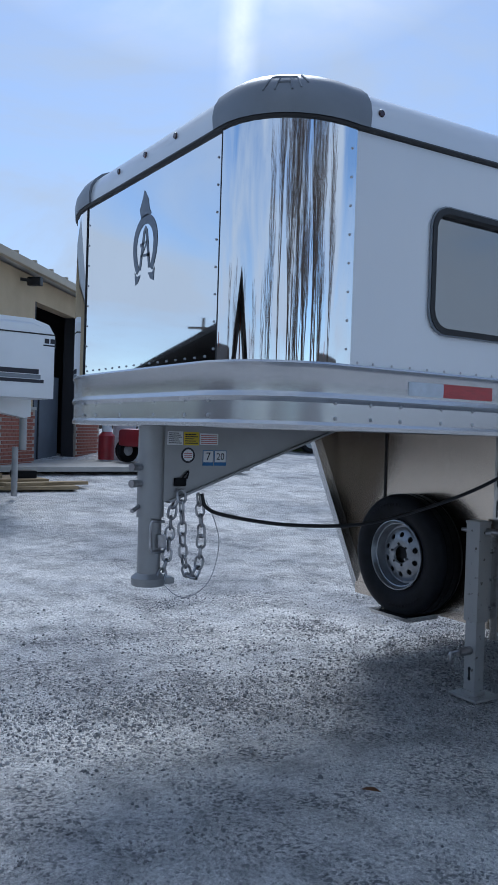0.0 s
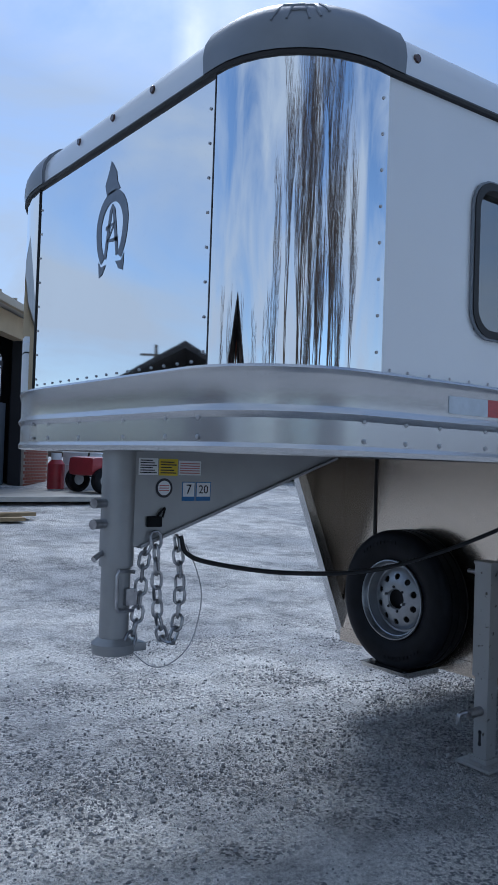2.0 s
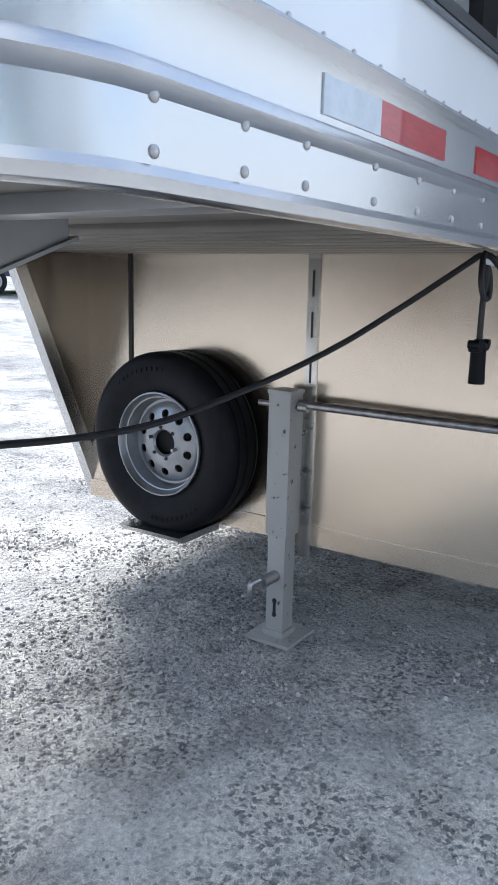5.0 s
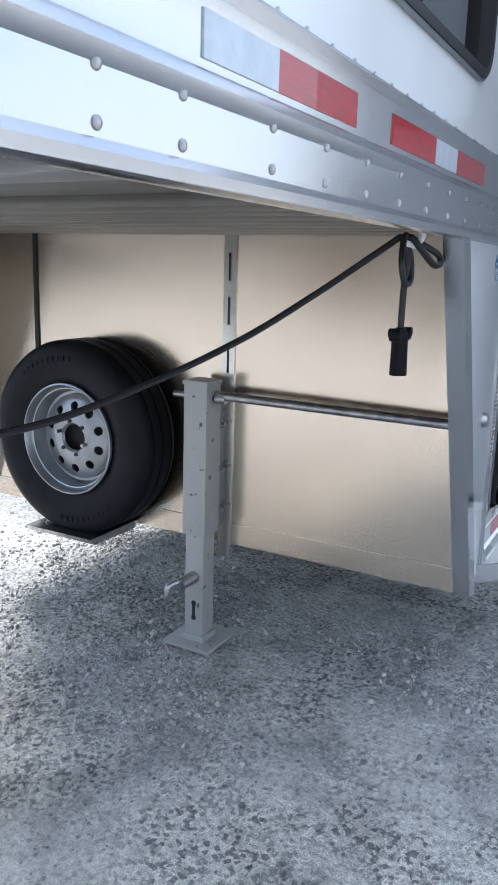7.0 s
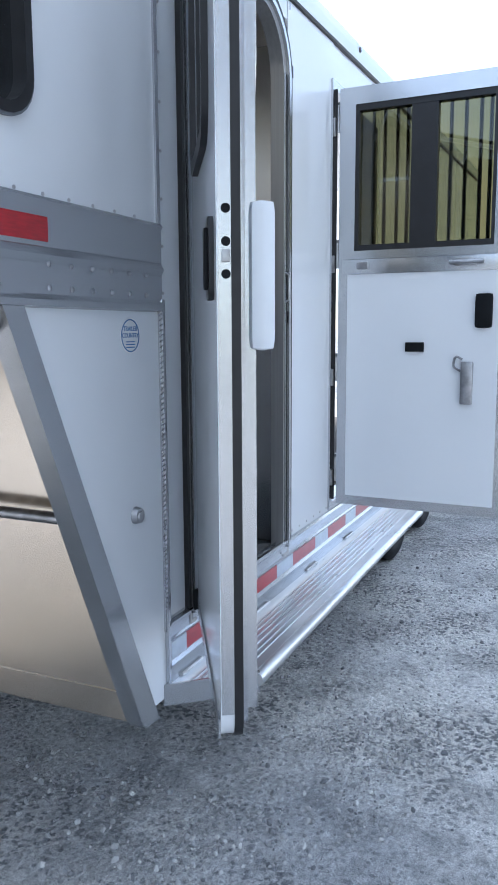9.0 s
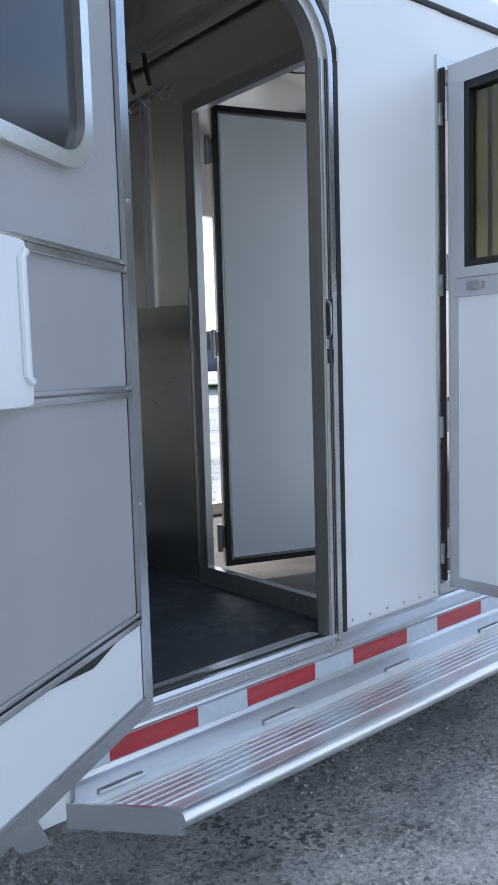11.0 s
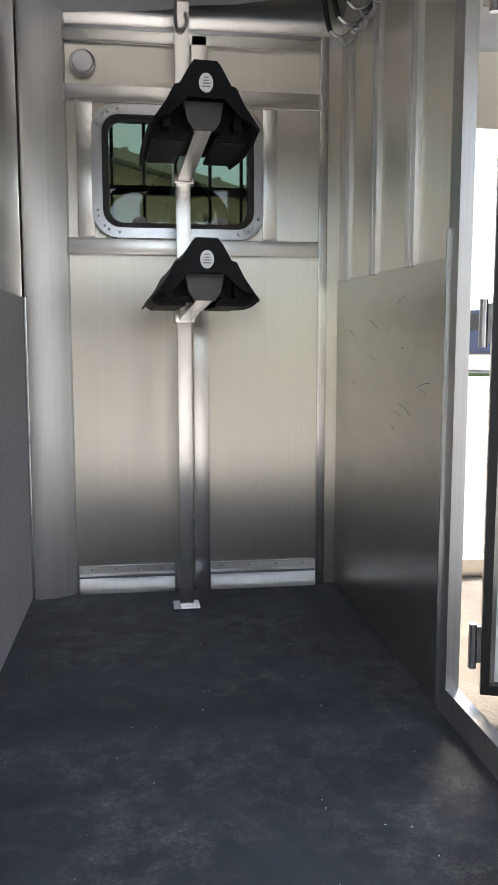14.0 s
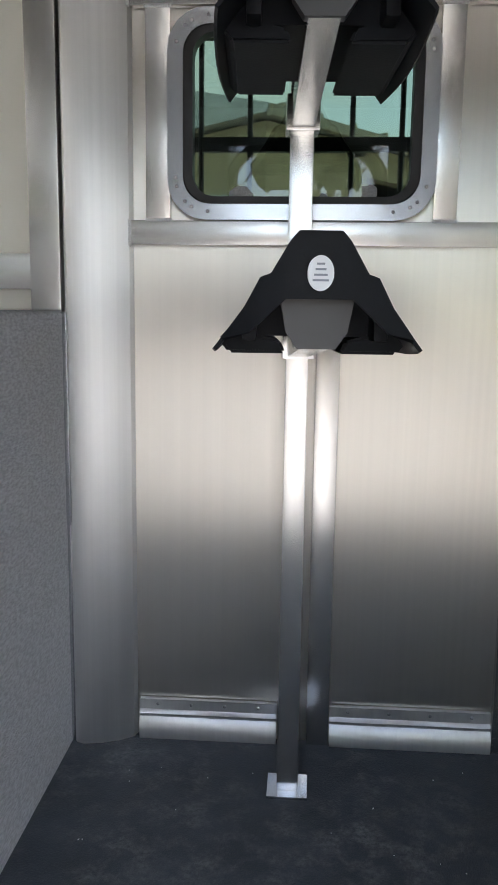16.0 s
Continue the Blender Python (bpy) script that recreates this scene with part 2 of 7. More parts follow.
def dust_over(m, dust, amount):
    """Pale boot scuffs: broken patches of dust over a dark mat."""
    nt = m.node_tree
    b = nt.nodes["Principled BSDF"]
    old = b.inputs["Base Color"].links[0].from_socket
    tc = nt.nodes.new("ShaderNodeTexCoord")
    fac = None
    for sc, det, lo, hi in ((2.6, 5, 0.40, 0.72), (16.0, 8, 0.42, 0.70), (90.0, 4, 0.30, 0.62)):
        n = nt.nodes.new("ShaderNodeTexNoise")
        n.inputs["Scale"].default_value = sc
        n.inputs["Detail"].default_value = det
        n.inputs["Roughness"].default_value = 0.65
        nt.links.new(tc.outputs["Object"], n.inputs["Vector"])
        r = nt.nodes.new("ShaderNodeMapRange")
        r.inputs["From Min"].default_value, r.inputs["From Max"].default_value = lo, hi
        nt.links.new(n.outputs["Fac"], r.inputs["Value"])
        if fac is None:
            fac = r.outputs["Result"]
        else:
            k = nt.nodes.new("ShaderNodeMath")
            k.operation = 'MULTIPLY'
            nt.links.new(fac, k.inputs[0])
            nt.links.new(r.outputs["Result"], k.inputs[1])
            fac = k.outputs[0]
    g = nt.nodes.new("ShaderNodeMath")
    g.operation = 'MULTIPLY'
    g.use_clamp = True
    g.inputs[1].default_value = amount
    nt.links.new(fac, g.inputs[0])
    x = nt.nodes.new("ShaderNodeMix")
    x.data_type = 'RGBA'
    x.inputs["B"].default_value = (*dust, 1)
    nt.links.new(g.outputs[0], x.inputs["Factor"])
    nt.links.new(old, x.inputs["A"])
    nt.links.new(x.outputs["Result"], b.inputs["Base Color"])


dust_over(MAT_FLOOR, (0.20, 0.21, 0.22), 1.2)


def vary_by_piece(m, dark, light):
    nt = m.node_tree
    g = nt.nodes.new("ShaderNodeNewGeometry")
    r = nt.nodes.new("ShaderNodeValToRGB")
    r.color_ramp.elements[0].color, r.color_ramp.elements[1].color = (*dark, 1), (*light, 1)
    nt.links.new(g.outputs["Random Per Island"], r.inputs["Fac"])
    nt.links.new(r.outputs["Color"], nt.nodes["Principled BSDF"].inputs["Base Color"])


vary_by_piece(STONE, (0.15, 0.155, 0.165), (0.58, 0.575, 0.565))


def glass(name, tint, rough=0.02, clear=0.5):
    """Tinted pane: part clear, part glossy tinted face."""
    m = bpy.data.materials.new(name)
    m.use_nodes = True
    nt = m.node_tree
    nt.nodes.clear()
    o = nt.nodes.new("ShaderNodeOutputMaterial")
    a = nt.nodes.new("ShaderNodeBsdfTransparent")
    a.inputs["Color"].default_value = (*tint, 1)
    g = nt.nodes.new("ShaderNodeBsdfGlossy")
    g.inputs["Roughness"].default_value = rough
    g.inputs["Color"].default_value = (0.9, 0.93, 0.96, 1)
    x = nt.nodes.new("ShaderNodeMixShader")
    f = nt.nodes.new("ShaderNodeFresnel")
    f.inputs["IOR"].default_value = clear
    nt.links.new(f.outputs[0], x.inputs[0])
    nt.links.new(a.outputs[0], x.inputs[1])
    nt.links.new(g.outputs[0], x.inputs[2])
    nt.links.new(x.outputs[0], o.inputs["Surface"])
    return m


GLASS = glass("smoked_glass", (0.30, 0.33, 0.34), 0.01, 3.4)
GLASSD = glass("amber_feed_window_glass", (0.38, 0.36, 0.24), 0.01, 1.6)
GLASSC = glass("tinted_green_glass", (0.235, 0.285, 0.245), 0.01, 1.5)


def ground_material():
    m = bpy.data.materials.new("gravel_yard")
    m.use_nodes = True
    nt = m.node_tree
    b = nt.nodes["Principled BSDF"]
    b.inputs["Roughness"].default_value = 0.95
    b.inputs["Specular IOR Level"].default_value = 0.2
    tc = nt.nodes.new("ShaderNodeTexCoord")

    def noise_node(s, d=6, r=0.6):
        n = nt.nodes.new("ShaderNodeTexNoise")
        n.inputs["Scale"].default_value = s
        n.inputs["Detail"].default_value = d
        n.inputs["Roughness"].default_value = r
        nt.links.new(tc.outputs["Object"], n.inputs["Vector"])
        return n

    def ramp(src, p0, c0, p1, c1):
        r = nt.nodes.new("ShaderNodeValToRGB")
        r.color_ramp.elements[0].position, r.color_ramp.elements[0].color = p0, (*c0, 1)
        r.color_ramp.elements[1].position, r.color_ramp.elements[1].color = p1, (*c1, 1)
        nt.links.new(src, r.inputs["Fac"])
        return r

    broad = noise_node(0.55, 5)
    dust = ramp(broad.outputs["Fac"], 0.40, (0.56, 0.565, 0.57), 0.58, (0.86, 0.845, 0.81))
    patch = noise_node(3.2, 8, 0.7)
    pr = ramp(patch.outputs["Fac"], 0.36, (0.62, 0.625, 0.63), 0.54, (1, 1, 1))
    grit = noise_node(55, 6, 0.75)
    gr = ramp(grit.outputs["Fac"], 0.36, (0.66, 0.66, 0.66), 0.58, (1.05, 1.05, 1.05))
    vor = nt.nodes.new("ShaderNodeTexVoronoi")
    vor.inputs["Scale"].default_value = 38
    nt.links.new(tc.outputs["Object"], vor.inputs["Vector"])
    vor.inputs["Randomness"].default_value = 1.0
    speck = nt.nodes.new("ShaderNodeSeparateColor")
    nt.links.new(vor.outputs["Color"], speck.inputs[0])
    size = nt.nodes.new("ShaderNodeMath")
    size.operation = 'MULTIPLY'
    size.inputs[1].default_value = 0.34
    nt.links.new(speck.outputs[0], size.inputs[0])
    gap = nt.nodes.new("ShaderNodeMath")
    gap.operation = 'SUBTRACT'
    nt.links.new(vor.outputs["Distance"], gap.inputs[0])
    nt.links.new(size.outputs[0], gap.inputs[1])
    vr = ramp(gap.outputs[0], 0.0, (0.62, 0.63, 0.65), 0.04, (1, 1, 1))
    fine = noise_node(260, 3, 0.8)
    fr = ramp(fine.outputs["Fac"], 0.36, (0.48, 0.485, 0.49), 0.60, (1.38, 1.38, 1.38))
    # darker chips gather in broken patches
    clump = noise_node(1.7, 7, 0.68)
    cm = ramp(clump.outputs["Fac"], 0.47, (0.12, 0.12, 0.12), 0.58, (1, 1, 1))
    vor2 = nt.nodes.new("ShaderNodeTexVoronoi")
    vor2.inputs["Scale"].default_value = 72
    # angular, uneven chips: the cells are pushed about by a fine noise
    wob = noise_node(110, 3, 0.6)
    push = nt.nodes.new("ShaderNodeVectorMath")
    push.operation = 'MULTIPLY_ADD'
    push.inputs[1].default_value = (0.016, 0.016, 0.016)
    nt.links.new(wob.outputs["Color"], push.inputs[0])
    nt.links.new(tc.outputs["Object"], push.inputs[2])
    nt.links.new(push.outputs[0], vor2.inputs["Vector"])
    sp2 = nt.nodes.new("ShaderNodeSeparateColor")
    nt.links.new(vor2.outputs["Color"], sp2.inputs[0])
    chip = ramp(sp2.outputs[0], 0.20, (0.34, 0.35, 0.37), 0.42, (1.0, 0.985, 0.97))
    chips = nt.nodes.new("ShaderNodeMix")
    chips.data_type = 'RGBA'
    chips.inputs["A"].default_value = (1, 1, 1, 1)
    nt.links.new(cm.outputs["Color"], chips.inputs["Factor"])
    nt.links.new(chip.outputs["Color"], chips.inputs["B"])
    last = dust.outputs["Color"]
    mx = nt.nodes.new("ShaderNodeMix")
    mx.data_type, mx.blend_type = 'RGBA', 'MULTIPLY'
    mx.inputs["Factor"].default_value = 1.0
    nt.links.new(last, mx.inputs["A"])
    nt.links.new(chips.outputs["Result"], mx.inputs["B"])
    last = mx.outputs["Result"]
    for r in (pr, gr, vr, fr):
        mx = nt.nodes.new("ShaderNodeMix")
        mx.data_type, mx.blend_type = 'RGBA', 'MULTIPLY'
        mx.inputs["Factor"].default_value = 1.0
        nt.links.new(last, mx.inputs["A"])
        nt.links.new(r.outputs["Color"], mx.inputs["B"])
        last = mx.outputs["Result"]
    nt.links.new(last, b.inputs["Base Color"])
    h = nt.nodes.new("ShaderNodeMath")
    h.operation = 'SUBTRACT'
    nt.links.new(grit.outputs["Fac"], h.inputs[0])
    nt.links.new(gap.outputs[0], h.inputs[1])
    bp = nt.nodes.new("ShaderNodeBump")
    bp.inputs["Strength"].default_value = 0.9
    bp.inputs["Distance"].default_value = 0.02
    nt.links.new(h.outputs[0], bp.inputs["Height"])
    nt.links.new(bp.outputs[0], b.inputs["Normal"])
    return m


GROUND = ground_material()


# ---------- mesh helpers ----------
def part(name, bm, material, parent=None, label="", smooth=True):
    me = bpy.data.meshes.new(name)
    bm.normal_update()
    bm.to_mesh(me)
    bm.free()
    if smooth:
        me.polygons.foreach_set("use_smooth", [True] * len(me.polygons))
        me.set_sharp_from_angle(angle=radians(32))
    me.materials.append(material)
    ob = new(name, me)
    if parent:
        ob.parent = parent
    if label:
        tagged(ob, label)
    return ob


def thing(name, label, category, group="", kind=""):
    return tagged(new(name), label, category, group, kind)


def box(bm, x0, x1, y0, y1, z0, z1, bev=0.0):
    r = bmesh.ops.create_cube(bm, size=1.0)
    for v in r["verts"]:
        v.co = Vector(((x0 + x1) / 2 + v.co.x * (x1 - x0), (y0 + y1) / 2 + v.co.y * (y1 - y0), (z0 + z1) / 2 + v.co.z * (z1 - z0)))
    if bev:
        es = {e for v in r["verts"] for e in v.link_edges}
        bmesh.ops.bevel(bm, geom=list(es), offset=bev, segments=2, profile=0.7, affect='EDGES')
    return bm


def boxes(*rows, bev=0.0):
    bm = bmesh.new()
    for row in rows:
        box(bm, *row, bev=bev)
    return bm


def cyl(bm, p0, p1, r0, r1=None, seg=16, caps=True):
    p0, p1 = Vector(p0), Vector(p1)
    d = p1 - p0
    r1 = r0 if r1 is None else r1
    m = Matrix.Translation((p0 + p1) / 2) @ d.to_track_quat('Z', 'Y').to_matrix().to_4x4()
    bmesh.ops.create_cone(bm, cap_ends=caps, segments=seg, radius1=r0, radius2=r1, depth=d.length, matrix=m)
    return bm


def tube(bm, pts, r, seg=8, closed=False):
    """A round bar along a line of points."""
    pts = [Vector(p) for p in pts]
    n = len(pts)
    rings = []
    side = None
    for i, p in enumerate(pts):
        a = pts[(i - 1) % n] if (closed or i > 0) else p
        b = pts[(i + 1) % n] if (closed or i < n - 1) else p
        t = (b - a).normalized()
        if side is None:
            side = t.orthogonal().normalized()
        side = (side - t * side.dot(t)).normalized()
        up = t.cross(side)
        rr = r[i] if isinstance(r, (list, tuple)) else r
        rings.append([bm.verts.new(p + rr * (math.cos(2 * math.pi * k / seg) * side + math.sin(2 * math.pi * k / seg) * up)) for k in range(seg)])
    for i in range(n if closed else n - 1):
        A, B = rings[i], rings[(i + 1) % n]
        for k in range(seg):
            bm.faces.new((A[k], A[(k + 1) % seg], B[(k + 1) % seg], B[k]))
    if not closed:
        bm.faces.new(list(reversed(rings[0])))
        bm.faces.new(rings[-1])
    return bm


def smooth_line(pts, steps=8):
    """Catmull-Rom points through the given ones."""
    P = [Vector(p) for p in pts]
    P = [2 * P[0] - P[1]] + P + [2 * P[-1] - P[-2]]
    out = []
    for i in range(1, len(P) - 2):
        for k in range(steps):
            t = k / steps
            a, b, c, d = P[i - 1:i + 3]
            out.append(0.5 * (2 * b + (c - a) * t + (2 * a - 5 * b + 4 * c - d) * t * t + (3 * b - a - 3 * c + d) * t ** 3))
    out.append(P[-2])
    return out


def prism(bm, poly, axis, a, b):
    """A flat polygon pushed from a to b along an axis. poly gives the other two coordinates in order."""
    def at(u, v, w):
        return {"x": (w, u, v), "y": (u, w, v), "z": (u, v, w)}[axis]
    A = [bm.verts.new(at(u, v, a)) for u, v in poly]
    B = [bm.verts.new(at(u, v, b)) for u, v in poly]
    bm.faces.new(A)
    bm.faces.new(list(reversed(B)))
    n = len(poly)
    for i in range(n):
        bm.faces.new((A[i], B[i], B[(i + 1) % n], A[(i + 1) % n]))
    bmesh.ops.recalc_face_normals(bm, faces=bm.faces[:])
    return bm


def rounded(x0, x1, z0, z1, r, n=6):
    out = []
    for cx, cz, s in ((x1 - r, z1 - r, 0), (x0 + r, z1 - r, 90), (x0 + r, z0 + r, 180), (x1 - r, z0 + r, 270)):
        for k in range(n + 1):
            a = radians(s + 90 * k / n)
            out.append((cx + r * math.cos(a), cz + r * math.sin(a)))
    return out


def ring_prism(bm, outer, inner, axis, a, b):
    """A frame between two outlines with the same count of points."""
    def at(u, v, w):
        return {"x": (w, u, v), "y": (u, w, v), "z": (u, v, w)}[axis]
    n = len(outer)
    V = [[bm.verts.new(at(u, v, w)) for u, v in o] for o in (outer, inner) for w in (a, b)]
    oa, ob, ia, ib = V
    for i in range(n):
        j = (i + 1) % n
        bm.faces.new((oa[i], oa[j], ia[j], ia[i]))
        bm.faces.new((ob[j], ob[i], ib[i], ib[j]))
        bm.faces.new((oa[j], oa[i], ob[i], ob[j]))
        bm.faces.new((ia[i], ia[j], ib[j], ib[i]))
    bmesh.ops.recalc_face_normals(bm, faces=bm.faces[:])
    return bm


def sweep(bm, line, profile, caps=True):
    """Profile points (outward, z) carried along a plan line of (x, y, nx, ny[, rise])."""
    rows = []
    for x, y, nx, ny, *rise in line:
        dz = rise[0] if rise else 0.0
        rows.append([bm.verts.new((x + nx * o, y + ny * o, z + dz)) for o, z in profile])
    for A, B in zip(rows, rows[1:]):
        for k in range(len(profile) - 1):
            bm.faces.new((A[k], B[k], B[k + 1], A[k + 1]))
    if caps and len(profile) > 2:
        bm.faces.new(rows[0])
        bm.faces.new(list(reversed(rows[-1])))
    bmesh.ops.recalc_face_normals(bm, faces=bm.faces[:])
    return bm


def plain_text(name, words, size, m, material, parent, thick=0.0004):
    cu = bpy.data.curves.new(name, 'FONT')
    cu.body, cu.size, cu.extrude = words, size, thick
    cu.align_x, cu.align_y = 'CENTER', 'CENTER'
    tmp = bpy.data.objects.new(name, cu)
    me = bpy.data.meshes.new_from_object(tmp)
    bpy.data.objects.remove(tmp)
    me.name = name
    me.transform(m)
    me.materials.clear()
    me.materials.append(material)
    ob = new(name, me)
    ob.parent = parent
    return ob

# ---------- ground ----------
def rise(x, y):
    """The yard climbs gently away behind the trailer."""
    d = max(0.0, y - 3.5)
    return 0.062 * d * d / (d + 1.6) if d > 0 else 0.0


def build_ground():
    bm = bmesh.new()
    xs = sorted({round(v, 3) for v in [*np.linspace(-6, 14, 70), *(-6 - 1.35 ** k for k in range(26)), *(14 + 1.35 ** k for k in range(26))]})
    ys = sorted({round(v, 3) for v in [*np.linspace(-6, 8, 60), *(-6 - 1.35 ** k for k in range(26)), *(8 + 1.35 ** k for k in range(26))]})
    rows = []
    for y in ys:
        rows.append([bm.verts.new((x, y, min(rise(x, y), 1.4) + (0.02 * noise.noise((x * 0.5, y * 0.5, 0)) - 0.008 if -6 < x < 14 and -6 < y < 8 else 0.0))) for x in xs])
    for A, B in zip(rows, rows[1:]):
        for k in range(len(xs) - 1):
            bm.faces.new((A[k], A[k + 1], B[k + 1], B[k]))
    return tagged(part("ground", bm, GROUND), "grey crushed limestone gravel yard with pale dust", "ground", kind="structure")


ground = build_ground()


def build_gravel():
    """Loose stones, thickest along the drift between the dusty track and the shade."""
    rnd = random.Random(4)
    verts, faces = [], []
    base = bmesh.new()
    bmesh.ops.create_icosphere(base, subdivisions=1, radius=1.0)
    bv = [v.co.copy() for v in base.verts]
    bf = [[v.index for v in f.verts] for f in base.faces]
    base.free()
    n = 0
    while n < 60000:
        x, y = rnd.uniform(0.4, 7.5), rnd.uniform(-1.5, 4.2)
        dens = 0.05 + 0.60 * math.exp(-((y - 1.75 - 0.25 * math.sin(x * 1.3)) / 0.50) ** 2) * (1 if x < 5.5 else 0.3)
        dens += 1.3 * max(0.0, noise.noise((x * 1.3, y * 1.3, 3.0))) * (0.5 + max(-0.5, noise.noise((x * 5.0, y * 5.0, 8.0))) * 1.6)
        if rnd.random() > dens:
            continue
        n += 1
        s = rnd.choice((0.002, 0.0025, 0.0025, 0.003, 0.0035, 0.004, 0.0045, 0.0055, 0.0075, 0.003, 0.0025, 0.0035, 0.010)) * rnd.uniform(0.8, 1.3)
        sc = Vector((rnd.uniform(0.7, 1.3), rnd.uniform(0.7, 1.3), rnd.uniform(0.45, 0.8))) * s
        q = Euler((rnd.uniform(0, 6), rnd.uniform(0, 6), rnd.uniform(0, 6))).to_matrix()
        z = 0.02 * noise.noise((x * 0.5, y * 0.5, 0)) - 0.008 + rise(x, y)
        o = len(verts)
        for c in bv:
            p = q @ Vector((c.x * sc.x * rnd.uniform(0.75, 1.2), c.y * sc.y * rnd.uniform(0.75, 1.2), c.z * sc.z))
            verts.append((x + p.x, y + p.y, z + p.z + s * 0.25))
        faces.extend([[o + i for i in f] for f in bf])
    me = bpy.data.meshes.new("gravel")
    me.from_pydata(verts, [], faces)
    me.materials.append(STONE)
    return tagged(new("gravel", me), "loose grey angular limestone chips on the yard", "gravel", kind="stuff")


gravel = build_gravel()

# ---------- the horse trailer: shell ----------
W, R, XR = 2.24, 0.335, 10.2
ROOF0, SLOPE = 2.585, 0.033
FLOOR = 0.585
IN_N, IN_F = 0.05, 2.19


def roofz(x):
    return ROOF0 + SLOPE * (x - 2.0)


FRONT, RAILF = 1.73, 1.666
FAR_A, FAR_B = 0.56, 0.64


def front_rise(x):
    """The roof line climbs towards the rear and lifts a little round the nose."""
    return SLOPE * (x - 2.0) + 0.03 * min(1.0, max(0.0, (FRONT + R - x) / R))


def outline(x_end, front=FRONT, step=10, front_only=False, fa=FAR_A, fb=FAR_B):
    """Plan line of the nose, from the near side round the front to the far side, with outward normals."""
    out = []
    cx, fx, fy = front + R, front + fa, W - fb
    if not front_only:
        for k in range(12):
            out.append((x_end + (cx - x_end) * k / 12, 0.0, 0, -1))
    for k in range(step + 1):
        a = radians(270 - 90 * k / step)
        out.append((cx + R * math.cos(a), R + R * math.sin(a), math.cos(a), math.sin(a)))
    for k in range(step + 1):
        a = radians(180 - 90 * k / step)
        n = Vector((math.cos(a) / fa, math.sin(a) / fb)).normalized()
        out.append((fx + fa * math.cos(a), fy + fb * math.sin(a), n.x, n.y))
    if not front_only:
        for k in range(1, 13):
            out.append((fx + (x_end - fx) * k / 12, W, 0, 1))
    return [(x, y, nx, ny, front_rise(x)) for x, y, nx, ny in out]


trailer = thing("horse_trailer", "white aluminium gooseneck horse trailer with open doors", "trailer")

# polished nose: two wrapped corners and the front sheet
nose = outline(2.065, front_only=True)
NOSE_N = 11
part("corner_panel", sweep(bmesh.new(), [(x, y, nx, ny) for x, y, nx, ny, _ in nose[:NOSE_N]], [(0.004, 1.76), (0.004, 2.64), (-0.03, 2.64), (-0.03, 1.76)]), CHROME, trailer, "mirror-polished stainless corner wrap")
part("corner_panel", sweep(bmesh.new(), [(x, y, nx, ny) for x, y, nx, ny, _ in nose[NOSE_N:]], [(0.004, 1.76), (0.004, 2.64), (-0.03, 2.64), (-0.03, 1.76)]), CHROME, trailer, "mirror-polished stainless corner wrap")
na, nb = nose[NOSE_N - 1], nose[NOSE_N]
fl = [(na[0] + (nb[0] - na[0]) * t, na[1] + (nb[1] - na[1]) * t, -1.0, 0.0) for t in np.linspace(0.0, 1.0, 9)]
part("front_panel", sweep(bmesh.new(), fl, [(0.0, 1.76), (0.0, 2.64), (-0.03, 2.64), (-0.03, 1.76)]), CHROME, trailer, "mirror-polished stainless nose sheet")
for p in (fl[0], fl[-1]):
    part("seam", boxes((p[0] - 0.0055, p[0] + 0.004, p[1] - 0.0022, p[1] + 0.0022, 1.775, 2.62)), GASKET, trailer, "dark seam between polished sheets")

# near side skin round the window, entry door and stall door
WX0, WX1, WZ0, WZ1 = 2.44, 3.69, 1.925, 2.40
DX0, DX1, DZ0, DZ1 = 4.37, 5.10, 0.655, 2.60
SX0, SX1, SZ0, SZ1 = 5.705, 6.45, 0.70, 2.54


def sloped(bm, x0, x1, y0, y1, z0, drop=0.0):
    """A wall piece whose top follows the roof line."""
    return prism(bm, [(x0, z0), (x1, z0), (x1, roofz(x1) + 0.03 - drop), (x0, roofz(x0) + 0.03 - drop)], "y", y0, y1)


def near_wall():
    bm = bmesh.new()
    T = 0.045
    box(bm, 2.068, 4.20, 0, T, 1.76, WZ0 + 0.02)
    box(bm, 2.068, WX0 + 0.02, 0, T, WZ0 + 0.02, WZ1 - 0.02)
    box(bm, WX1 - 0.02, 4.20, 0, T, WZ0 + 0.02, WZ1 - 0.02)
    sloped(bm, 2.068, 4.20, 0, T, WZ1 - 0.02)
    return bm


part("side_panel", near_wall(), SKIN, trailer, "glossy white skin beside the nose")
bm = bmesh.new()
sloped(bm, 4.205, 4.34, 0, 0.045, 0.62)
sloped(bm, 4.34, 5.165, 0, 0.045, DZ1 + 0.02)
sloped(bm, 5.165, SX0 + 0.01, -0.003, 0.045, 0.66)
sloped(bm, SX0 + 0.01, SX1 - 0.01, 0, 0.045, SZ1 - 0.01)
sloped(bm, SX1 - 0.01, XR, 0, 0.045, 0.60)
box(bm, SX0 + 0.01, SX1 - 0.01, 0, 0.045, 0.60, SZ0 + 0.01)
part("side_panel", bm, SKIN, trailer, "glossy white skin with door openings")
bm = bmesh.new()
box(bm, 4.192, 4.208, -0.006, 0.02, 0.63, 2.66)
box(bm, 5.182, 5.186, -0.006, 0.0, 2.66, 2.72)
part("seam_trim", bm, RAIL, trailer, "thin aluminium joint strip")

